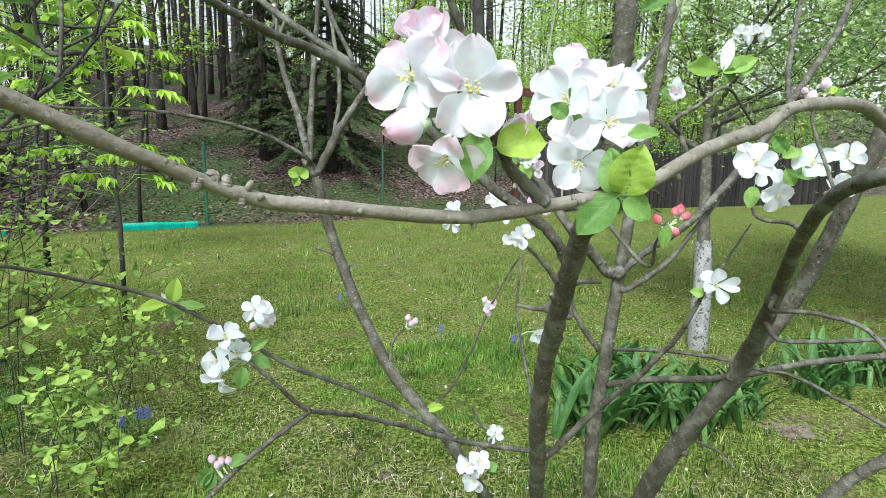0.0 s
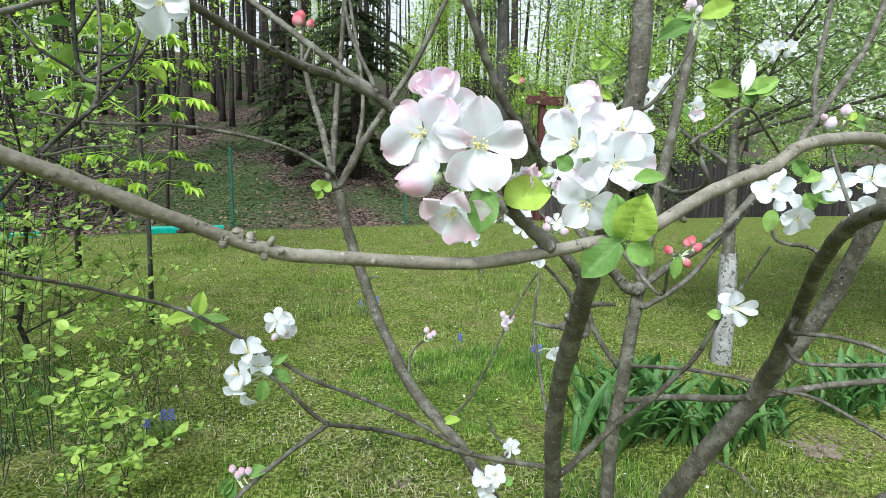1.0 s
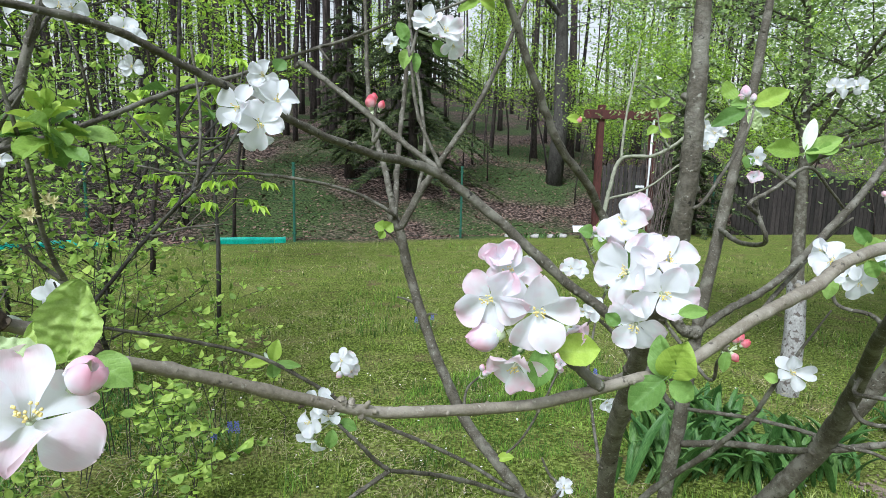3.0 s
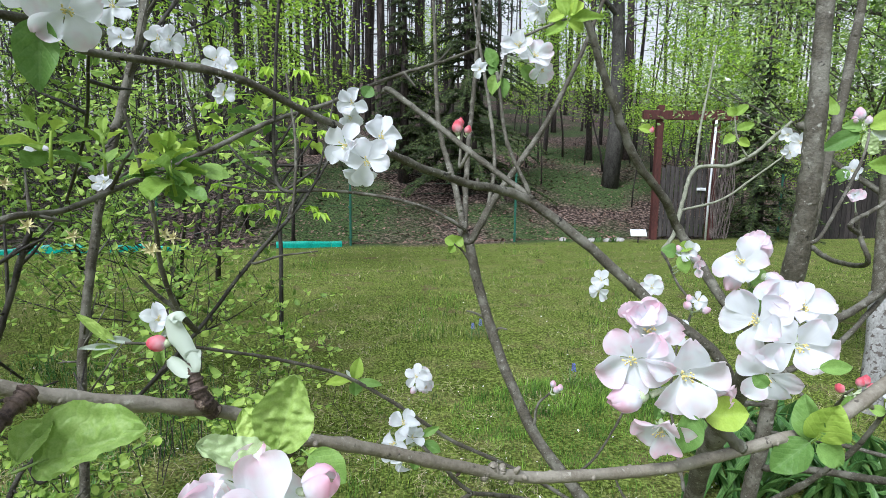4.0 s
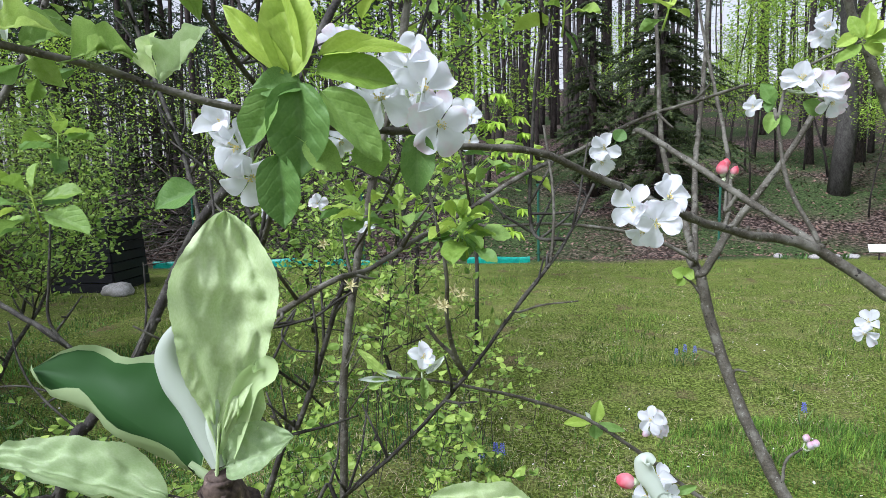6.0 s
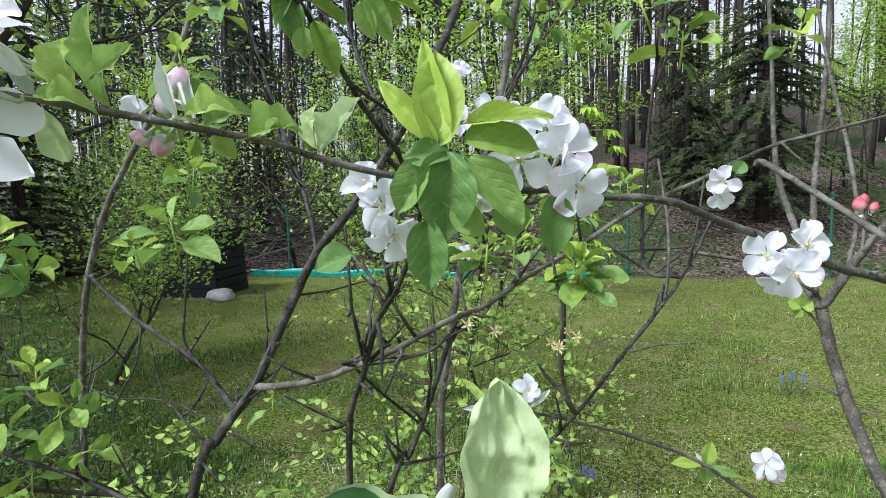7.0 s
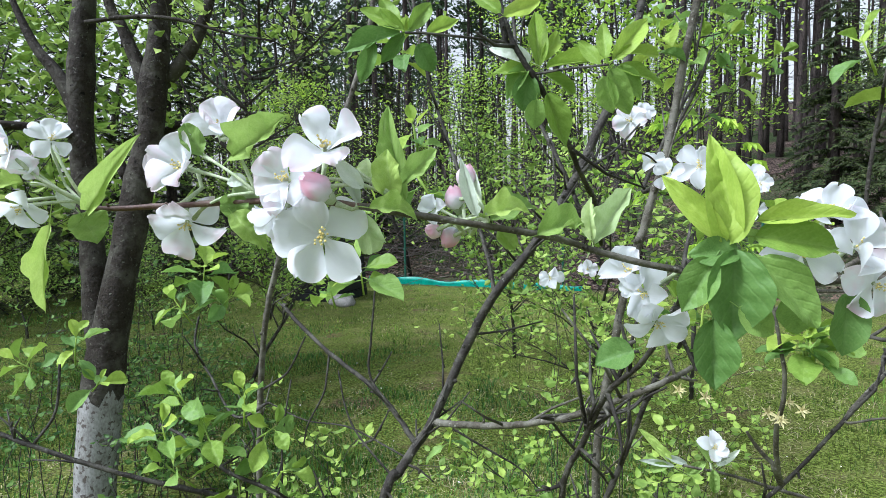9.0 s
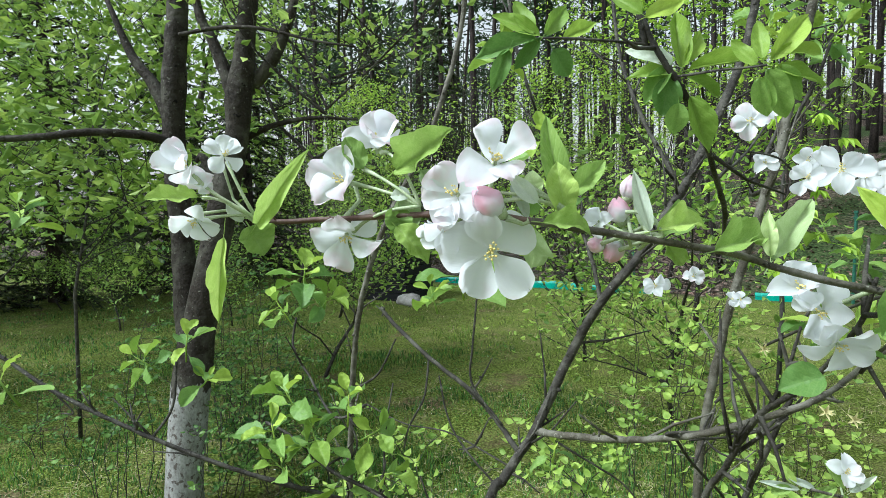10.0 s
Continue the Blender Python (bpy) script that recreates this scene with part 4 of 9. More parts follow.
# ---- limed apple tree on the lawn ----
def limed_apple():
    x, y = 1.86, 4.1
    ob = thing("old_apple_tree", (x, y, height(x, y)), "apple tree with a lime-washed trunk in pale leaf and blossom", "tree")
    lines, tips = skeleton_tree(52, 3.3, 0.062, 2.3, 0.36, kids=(16, 9), rise=0.45, wander=0.16)
    pts, rad = lines[0][:2]
    pts[1].x, pts[1].y = 0.0, 0.0
    sh = Shape()
    sh.tube(pts, [r * (1.15 if i == 0 else 1) for i, r in enumerate(rad)], 10, rough=0.15)
    part("trunk", sh.mesh("trunk", BARK), ob)
    sh = Shape()
    p1 = pts[0].lerp(pts[1], 0.98)
    p2 = pts[1].lerp(pts[2], 0.62)
    sh.tube([pts[0], pts[0].lerp(pts[1], 0.5), p1, p2], [0.075, 0.07, 0.064, 0.06], 16, rough=0.12, cap=False)
    for k in range(16):
        sh.v[-1 - k].z += 0.10 * noise.noise((k * 0.9, 9, 3))
    part("lime_wash", sh.mesh("lime_wash", LIME), ob, label="white lime wash on the lower trunk")
    sh = Shape()
    for a, r, level in lines[1:]:
        sh.tube(a, r, 6 if level == 1 else 4, cap=False)
    tagged(part("branchwork", sh.mesh("branchwork", BARK), ob), kind="stuff")
    part("crown", crown_mesh("crown", tips, 34, 0.042, 0.2, PALE, 6), ob)
    part("blossom", crown_mesh("blossom", tips[::2], 4, 0.042, 0.1, WHITE, 9), ob, label="scattered white blossom")


limed_apple()
leafy_tree("apple_tree", (5.4, 5.9), "apple tree in pale leaf and thin blossom behind others", "tree", 61, 3.6, 0.07, 2.4, 0.35, 0.05, 38, PALE, BARK, 0.24, blossom=6, kids=(15, 8), rise=0.5)
leafy_tree("apple_tree", (4.0, 3.5), "apple tree in pale leaf and thin blossom beside others", "tree", 64, 3.4, 0.06, 2.2, 0.35, 0.045, 36, PALE, BARK, 0.24, blossom=7, kids=(15, 8), rise=0.5)


# ---- cherry with a limed foot ----
def cherry():
    x, y = -3.80, 0.28
    ob = thing("cherry_tree", (x, y, height(x, y)), "dark twin-stemmed cherry tree with a lime-washed foot", "tree")

    def stem(name, rows, sides=12):
        p, r = spline(rows, 4)
        sh = Shape()
        sh.tube(p, [q * 0.95 for q in r], sides, rough=0.16)
        return part(name, sh.mesh(name, CHERRY), ob)

    stem("trunk", [(0.07, -0.06, -0.12, 0.118), (0.07, -0.04, 0.17, 0.103), (0.07, -0.01, 0.47, 0.101), (0.07, 0.04, 0.85, 0.109), (0.09, 0.09, 1.11, 0.095), (0.12, 0.17, 1.50, 0.089), (0.15, 0.24, 1.85, 0.080), (0.17, 0.30, 2.11, 0.071), (0.17, 0.32, 2.35, 0.080), (0.18, 0.36, 2.58, 0.059), (0.18, 0.40, 2.94, 0.050), (0.18, 0.46, 3.50, 0.021)])
    stem("trunk", [(-0.05, 0.05, 0.82, 0.076), (-0.09, 0.04, 1.10, 0.076), (-0.13, 0.04, 1.49, 0.070), (-0.18, 0.03, 1.89, 0.070), (-0.21, 0.03, 2.20, 0.070), (-0.22, 0.05, 2.50, 0.073), (-0.23, 0.08, 2.80, 0.067), (-0.24, 0.12, 3.26, 0.055), (-0.24, 0.18, 3.81, 0.018)])
    for rows in ([(0.16, 0.30, 2.32, 0.044), (0.10, 0.26, 2.50, 0.038), (0.04, 0.21, 2.68, 0.030), (-0.01, 0.17, 2.79, 0.027), (-0.07, 0.14, 3.06, 0.018)],
                 [(0.13, 0.36, 2.36, 0.045), (0.20, 0.44, 2.45, 0.042), (0.26, 0.51, 2.57, 0.039), (0.30, 0.58, 2.75, 0.030), (0.32, 0.63, 2.95, 0.021)],
                 [(-0.01, 0.21, 1.86, 0.031), (-0.07, 0.16, 2.01, 0.024), (-0.10, 0.13, 1.98, 0.012)],
                 [(-0.21, 0.03, 2.20, 0.046), (-0.30, -0.05, 2.44, 0.037), (-0.41, -0.15, 2.63, 0.027), (-0.55, -0.26, 2.99, 0.015)],
                 [(-0.19, 0.03, 2.10, 0.032), (-0.16, -0.16, 2.13, 0.026), (-0.16, -0.40, 2.13, 0.023), (-0.19, -0.60, 2.10, 0.020), (-0.22, -0.82, 2.08, 0.016), (-0.26, -1.30, 2.10, 0.010)],
                 [(0.06, 0.32, 2.08, 0.024), (0.20, 0.48, 2.17, 0.018), (0.36, 0.67, 2.21, 0.012), (0.55, 0.87, 2.19, 0.008)],
                 [(0.27, 0.01, 2.60, 0.011), (0.42, 0.18, 2.62, 0.011), (0.58, 0.35, 2.60, 0.009), (0.74, 0.53, 2.53, 0.007), (0.91, 0.70, 2.48, 0.005)]):
        stem("limb", rows, 8)
    sh = Shape()
    p, r = spline([(0.07, -0.06, -0.12, 0.119), (0.07, -0.04, 0.17, 0.105), (0.07, -0.01, 0.47, 0.102), (0.07, 0.02, 0.70, 0.104)], 4)
    sh.tube(p, r, 20, rough=0.1, cap=False)
    for k in range(20):
        sh.v[-1 - k].z += 0.10 * noise.noise((k * 0.9, 2, 7)) + 0.05 * noise.noise((k * 2.3, 5, 1))
    part("lime_wash", sh.mesh("lime_wash", LIME), ob, label="flaking white lime wash on the lower trunk")
    lines, tips = skeleton_tree(8, 4.6, 0.03, 2.4, 0.42, kids=(16, 7), rise=0.35)
    sh = Shape()
    for a, rr, level in lines[1:]:
        sh.tube(a, rr, 4, cap=False)
    tagged(part("branchwork", sh.mesh("branchwork", CHERRY), ob), kind="stuff")
    part("crown", crown_mesh("crown", tips, 4, 0.06, 0.14, SHRUB, 2, 1.7), ob)


cherry()

# ---- shrubs and saplings to the left ----
SHRUBS = []
for i in range(3):
    SHRUBS.append(leafy_tree("leafy_shrub", (0, 0), "loose shrub in fresh green leaf at the lawn's edge", "shrub", 80 + i, 2.6, 0.022, 1.5, 0.12, 0.06, 3, MAPLE, BARK_DARK, 0.12, kids=(15, 8), group="loose shrubs", rise=0.9, wander=0.2))
rng = random.Random(9)
SHRUB_SPOTS = [(-2.9, 3.6, 0.9), (-4.6, 4.4, 1.0), (-5.7, 1.8, 0.95), (-8.6, 3.2, 1.2), (-9.8, -1.4, 1.5), (-6.4, -2.0, 1.3), (-11.8, 3.6, 1.4), (-13.0, 6.6, 1.5), (-12.4, 1.0, 0.8), (-12.0, 9.6, 1.4), (-15.0, 5.0, 1.6), (-9.6, 0.3, 0.7), (-10.8, 1.5, 0.8), (-9.0, 1.7, 0.6), (-12.2, -0.4, 0.7)]
for i, (x, y, k) in enumerate(SHRUB_SPOTS):
    m = Matrix.Translation((x, y, height(x, y))) @ pose(0, 0, 0, 0, 0, rng.uniform(0, 360)) @ Matrix.Scale(k, 4)
    if i < 3:
        SHRUBS[i].matrix_world = m
    else:
        copy_thing(SHRUBS[i % 3], m)

leafy_tree("hazel_bush", (-5.3, -0.25), "tall bush with rounded bright leaves over the lawn", "bush", 141, 3.6, 0.016, 1.7, 0.3, 0.105, 3, SHRUB, BARK_DARK, 0.2, kids=(18, 7), low=1.45, rise=0.5)
leafy_tree("hazel_bush", (-6.3, 0.9), "tall bush with rounded bright leaves over the lawn", "bush", 142, 3.8, 0.016, 1.8, 0.3, 0.105, 3, SHRUB, BARK_DARK, 0.2, kids=(18, 7), low=1.5, rise=0.5)
leafy_tree("hazel_bush", (-7.8, -1.0), "tall bush with rounded leaves at the far side of the lawn", "bush", 143, 4.4, 0.03, 2.2, 0.2, 0.105, 3, MAPLE, BARK_DARK, 0.25, kids=(18, 8), low=0.9, rise=0.4)


def low_shrub(place, tall, wide, seed, size, twigs, label, leaves=SHRUB):
    """A low bush: thin arching stems with side twigs, set with pairs of small ovate leaves."""
    rng = random.Random(seed)
    ob = thing("low_shrub", (place[0], place[1], height(*place)), label, "shrub")
    sh, cr = Shape(), Shape()

    def pair(p, ahead):
        turn = rng.uniform(0, math.tau)
        side = (Vector((math.cos(turn), math.sin(turn), 0)) + ahead * 0.4).normalized()
        for w in (side, ahead * 0.8 - side + Vector((0, 0, 0.1))):
            along = (w + Vector((rng.gauss(0, 0.3), rng.gauss(0, 0.3), rng.gauss(-0.1, 0.25)))).normalized()
            across = along.cross(Vector((rng.gauss(0, 0.7), rng.gauss(-0.3, 0.7), 1))).normalized()
            s = size * rng.uniform(0.55, 1.2)
            cr.blade(p + along * 0.006, along, across, s, s * 0.62, 0.12, rounded="oval")

    for _ in range(twigs):
        a, reach = rng.uniform(0, math.tau), rng.uniform(0.15, 1.0) * wide
        d = Vector((math.cos(a), math.sin(a), 0))
        top, foot = tall * rng.uniform(0.4, 1.0), Vector((rng.gauss(0, 0.12), rng.gauss(0, 0.12), 0))
        pts = [foot + d * reach * t ** 1.4 + Vector((rng.gauss(0, 0.018), rng.gauss(0, 0.018), top * (1.35 * t - 0.35 * t * t))) for t in np.linspace(0, 1, 8)]
        sh.tube(pts, [0.0030 - 0.0003 * i for i in range(8)], 4, cap=False)
        for i in range(2, 8):
            pair(pts[i], (pts[i] - pts[i - 1]).normalized())
            if i > 6:
                continue
            b = a + rng.choice((-1, 1)) * rng.uniform(0.5, 1.6)
            out_dir = Vector((math.cos(b), math.sin(b), rng.uniform(0.0, 0.55))).normalized()
            ln = rng.uniform(0.08, 0.24) * (0.5 + 0.5 * tall)
            q = [pts[i] + out_dir * ln * t + Vector((0, 0, -0.12 * ln * t * t)) for t in (0, 0.4, 0.75, 1)]
            sh.tube(q, [0.002, 0.0016, 0.0012, 0.0008], 3, cap=False)
            for k in range(1, 4):
                pair(q[k], out_dir)
    tagged(part("branchwork", sh.mesh("branchwork", BARK_DARK), ob), kind="stuff")
    tagged(part("foliage", cr.mesh("foliage", leaves, False), ob), kind="stuff")


low_shrub((-1.55, 2.0), 0.85, 0.6, 4, 0.052, 8, "low arching bush in small bright leaves on the lawn")
low_shrub((-1.95, 1.7), 0.9, 0.6, 5, 0.052, 7, "low arching bush in small bright leaves on the lawn")
low_shrub((-1.6, 2.7), 1.3, 0.4, 6, 0.046, 6, "upright bush with small bright leaves and thin stems")
low_shrub((-2.1, 2.4), 2.1, 0.6, 7, 0.055, 11, "tall thin bush in bright leaves")
low_shrub((-2.3, 1.0), 1.2, 0.45, 8, 0.046, 6, "low bush with bright leaves among grass")
low_shrub((-2.2, 0.5), 0.8, 0.4, 9, 0.046, 4, "low bush with bright leaves among grass")
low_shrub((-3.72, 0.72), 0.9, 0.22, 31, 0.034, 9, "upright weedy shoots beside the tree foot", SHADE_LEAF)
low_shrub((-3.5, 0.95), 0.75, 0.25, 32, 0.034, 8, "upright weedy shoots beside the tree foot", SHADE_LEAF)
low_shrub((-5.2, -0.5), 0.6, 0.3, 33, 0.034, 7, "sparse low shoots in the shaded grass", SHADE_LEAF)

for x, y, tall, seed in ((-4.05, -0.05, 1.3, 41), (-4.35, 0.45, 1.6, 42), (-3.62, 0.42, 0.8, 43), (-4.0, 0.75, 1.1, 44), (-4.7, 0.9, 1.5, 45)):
    low_shrub((x, y), tall, 0.3, seed, 0.042, 9, "dark leafy shoots crowding round the tree foot, shade in their colour", SHADE_LEAF)

# taller trees added to shade the left lawn and fill in behind it
SHADERS = [leafy_tree("maple_tree", (0, 0), "dark leafy maple added to shade the lawn", "tree", 120 + i, 7.5, 0.11, 3.4, 0.22, 0.11, 10, MAPLE, CHERRY, 0.26, kids=(18, 8), group="maples at the lawn's edge", rise=0.4) for i in range(2)]
for i, (x, y, k) in enumerate(((-8.2, -1.8, 1.0), (-12.5, -3.0, 1.1), (-16.0, 2.2, 1.2), (-11.0, -5.0, 1.1))):
    m = Matrix.Translation((x, y, height(x, y))) @ pose(0, 0, 0, 0, 0, 70 * i) @ Matrix.Scale(k, 4)
    if i < 2:
        SHADERS[i].matrix_world = m
    else:
        copy_thing(SHADERS[i % 2], m)


def chestnut():
    """A thin young chestnut whose hand-shaped leaves hang in tiers."""
    x, y = -2.62, 4.5
    rng = random.Random(6)
    ob = thing("chestnut_sapling", (x, y, height(x, y)), "thin young chestnut with drooping hand-shaped leaves", "tree")
    sh = Shape()
    sh.tube([(0, 0, -0.05), (0.02, 0, 0.8), (-0.02, 0.02, 1.6), (0.03, 0, 2.5)], [0.02, 0.018, 0.014, 0.006], 8)
    part("trunk", sh.mesh("trunk", OAK), ob)
    for z, reach, n in ((1.1, 0.35, 5), (1.35, 0.5, 6), (1.75, 0.6, 7), (2.05, 0.6, 7), (2.35, 0.35, 6)):
        for k in range(n):
            a = math.tau * k / n + rng.uniform(-0.3, 0.3)
            out_dir = Vector((math.cos(a), math.sin(a), 0))
            hub = Vector((0, 0, z)) + out_dir * reach * rng.uniform(0.6, 1.1) + Vector((0, 0, rng.uniform(-0.02, 0.12)))
            sh = Shape()
            sh.tube([Vector((0, 0, z - 0.08)), (Vector((0, 0, z)) + hub) / 2 + Vector((0, 0, 0.05)), hub], [0.004, 0.003, 0.002], 4, cap=False)
            for j in range(7):
                b = a + (j - 3) * 0.62
                d = Vector((math.cos(b), math.sin(b), -0.75 - 0.1 * abs(j - 3))).normalized()
                side = Vector((-math.sin(b), math.cos(b), 0))
                ln = 0.15 * (1 - 0.12 * abs(j - 3)) * rng.uniform(0.85, 1.15)
                sh.blade(hub, d, side, ln, ln * 0.42, 0.25)
            part("leaf", sh.mesh("leaf", BEECH, False), ob)


chestnut()


def brushwood():
    """Piled and standing dead wood, grey and tangled, at the edge of the wood."""
    rng = random.Random(17)
    sh = Shape()
    for _ in range(1300):
        k, s = rng.uniform(-17, -2), rng.uniform(-0.3, 5)
        p = on_fence(k, s)
        p = p + Vector((0, 0, rng.uniform(0, 2.2) * rng.random()))
        d = Vector((rng.gauss(0, 1), rng.gauss(0, 1), rng.gauss(0.2, 0.35))).normalized()
        ln = rng.uniform(0.5, 2.4)
        sh.tube([p, p + d * ln * 0.5 + Vector((rng.gauss(0, .1), rng.gauss(0, .1), rng.gauss(0, .1))), p + d * ln], [0.014, 0.009, 0.003], 3, cap=False)
    tagged(new("brushwood", sh.mesh("brushwood", BRUSH)), "tangle of grey dead branches along the edge of the wood", "brushwood", kind="stuff")


brushwood()


def litter():
    rng = np.random.default_rng(4)
    n = 26000
    k, s = rng.uniform(-16, 14, n), 0.2 + 12 * rng.random(n) ** 1.6
    x = -4.45 + 0.877 * k - 0.48 * s
    y = 10.5 + 0.48 * k + 0.877 * s
    z = np.array([height(a, b) for a, b in zip(x, y)]) + 0.012
    p = np.stack([x, y, z], 1)
    t = rng.uniform(0, math.tau, n)
    size = rng.uniform(0.02, 0.05, n)[:, None]
    u = np.stack([np.cos(t), np.sin(t), rng.normal(0, 0.35, n)], 1) * size
    w = np.stack([-np.sin(t), np.cos(t), rng.normal(0, 0.35, n)], 1) * size * 0.6
    v = np.stack([p - u, p + w, p + u, p - w], 1).reshape(-1, 3)
    q = np.arange(n)[:, None] * 4
    f = np.concatenate([q + [0, 1, 2], q + [0, 2, 3]], 0)
    tagged(new("leaf_litter", array_mesh("leaf_litter", v, f, DEAD)), "brown fallen leaves covering the slope past the fence", "fallen leaves", kind="stuff")


litter()


# ---- plants on the lawn ----
def strap_mesh(seed):
    """One daylily leaf: a channelled strap that arches over."""
    rng = random.Random(seed)
    sh = Shape()
    ln, w, droop = rng.uniform(0.24, 0.40), rng.uniform(0.030, 0.050), rng.uniform(0.6, 3.0)
    n = 8
    ang, p = radians(rng.uniform(70, 86)), Vector((0, 0, 0))
    for i in range(n + 1):
        t = i / n
        ww = w * (0.55 + 0.9 * t) * (1 - t ** 3.4) + 0.001
        d = Vector((0, math.cos(ang), math.sin(ang)))
        up = Vector((0, -math.sin(ang), math.cos(ang)))
        sh.v += [p + Vector((-ww / 2, 0, 0)) + up * ww * 0.3, p, p + Vector((ww / 2, 0, 0)) + up * ww * 0.3]
        p = p + d * (ln / n)
        ang -= droop / n * (0.15 + 2.2 * t ** 1.6)
    for i in range(n):
        for c in range(2):
            a = i * 3 + c
            sh.f.append((a, a + 1, a + 4, a + 3))
    return sh.mesh("leaf", DAYLILY)


STRAPS = [strap_mesh(s) for s in range(8)]
rng = random.Random(3)
for x, y, k in ((0.72, 2.75, 1.0), (0.98, 2.95, 1.1), (1.22, 2.8, 1.0), (1.45, 2.95, 1.05), (1.12, 3.25, 1.1), (1.62, 3.05, 0.9), (0.85, 3.2, 1.0), (2.25, 3.35, 1.0), (2.55, 3.5, 1.05), (2.85, 3.4, 1.0)):
    ob = thing("daylily", (x, y, height(x, y)), "clump of broad arching green daylily leaves on the lawn", "plant", "daylily clumps")
    for i in range(42):
        m = Matrix.Translation((rng.gauss(0, 0.085), rng.gauss(0, 0.07), -0.01)) @ pose(0, 0, 0, rng.uniform(-16, 8), rng.uniform(-8, 8), rng.uniform(0, 360)) @ Matrix.Scale(k * rng.uniform(0.7, 1.1), 4)
        part("leaf", rng.choice(STRAPS), ob, m)


for x, y in ((0.35, 12.7), (0.0, 12.6), (0.65, 12.8), (-0.3, 12.55)):
    ob = thing("border_plant", (x, y, height(x, y)), "small leafy green plant in the border by the stones", "plant", "plants by the gate")
    for i in range(16):
        m = pose(rng.gauss(0, 0.05), rng.gauss(0, 0.05), -0.01, rng.uniform(-20, 4), 0, rng.uniform(0, 360)) @ Matrix.Scale(0.5 * rng.uniform(0.7, 1.1), 4)
        part("leaf", rng.choice(STRAPS), ob, m)


def bare_soil(place, reach, seed):
    """Bare crumbly earth in the turf: a low uneven sheet strewn with clods."""
    rng = random.Random(seed)
    sh = Shape()
    rows, cols = 12, 36
    for i in range(rows):
        for j in range(cols):
            a, t = math.tau * j / cols, i / (rows - 1)
            r = reach * t * (1 + 0.5 * noise.noise((math.cos(a) * 1.5, math.sin(a) * 1.5, seed)) + 0.25 * noise.noise((math.cos(a) * 5, math.sin(a) * 5, seed)))
            x, y = math.cos(a) * r * 1.4, math.sin(a) * r
            z = 0.006 * (1 - t * t) + 0.012 * noise.noise((x * 22, y * 22, seed)) + 0.010 * noise.noise((x * 60, y * 60, seed)) - 0.012 * t
            sh.v.append(Vector((x, y, z)))
    for i in range(rows - 1):
        for j in range(cols):
            a, b = i * cols + j, i * cols + (j + 1) % cols
            sh.f.append((a, b, b + cols, a + cols))
    ob = thing("soil_patch", (place[0], place[1], height(*place)), "bare crumbly brown earth showing in the lawn", "soil")
    part("earth", sh.mesh("earth", EARTH), ob)
    crumbs = Shape()
    for _ in range(int(420 * reach)):
        a, r, k = rng.uniform(0, math.tau), reach * rng.random() ** 0.6, rng.uniform(0.003, 0.008)
        p = Vector((math.cos(a) * r * 1.4, math.sin(a) * r, 0.008))
        crumbs.tube([p + Vector((0, 0, -k)), p, p + Vector((rng.gauss(0, k * 0.3), rng.gauss(0, k * 0.3), k * 0.8))], [k, k * 1.1, k * 0.5], 6, rough=0.5)
    tagged(part("crumbled_soil", crumbs.mesh("crumbled_soil", EARTH), ob), kind="stuff")


bare_soil((1.84, 2.84), 0.17, 3)
bare_soil((-0.26, 2.33), 0.05, 5)
bare_soil((-0.95, 1.95), 0.06, 8)


def grape_hyacinth(x, y, k):
    ob = thing("grape_hyacinth", (x, y, height(x, y)), "small blue grape hyacinth in the grass", "flower", "grape hyacinths in the lawn")
    sh = Shape()
    sh.tube([(0, 0, -0.01), (0.01, 0, 0.09 * k), (0.012, 0, 0.14 * k)], [0.0025, 0.0025, 0.002], 5)
    for i in range(7):
        a = i * 0.9
        sh.blade(Vector((0, 0, 0)), Vector((math.cos(a), math.sin(a), 1.2)).normalized(), Vector((-math.sin(a), math.cos(a), 0)), 0.15 * k, 0.008)
    part("stem", sh.mesh("stem", DAYLILY), ob)
    sh = Shape()
    for i in range(26):
        z, a = 0.10 + 0.05 * i / 26, i * 2.4
        r = 0.012 * (1 - 0.6 * i / 26)
        p = Vector((0.011 + math.cos(a) * r, math.sin(a) * r, z * k))
        sh.tube([p, p + Vector((math.cos(a), math.sin(a), -0.4)) * 0.006], [0.004, 0.003], 5)
    tagged(part("bells", sh.mesh("bells", BLUE), ob), kind="stuff")


for x, y, k in ((-0.89, 4.95, 1.3), (-0.95, 4.9, 1.1), (-0.82, 5.0, 1.2), (0.5, 3.8, 1.2), (0.46, 3.86, 1.0), (-1.45, 2.6, 1.2), (-1.5, 2.62, 1.1), (-1.55, 2.55, 1.0), (-0.05, 4.0, 1.2)):
    grape_hyacinth(x, y, k)


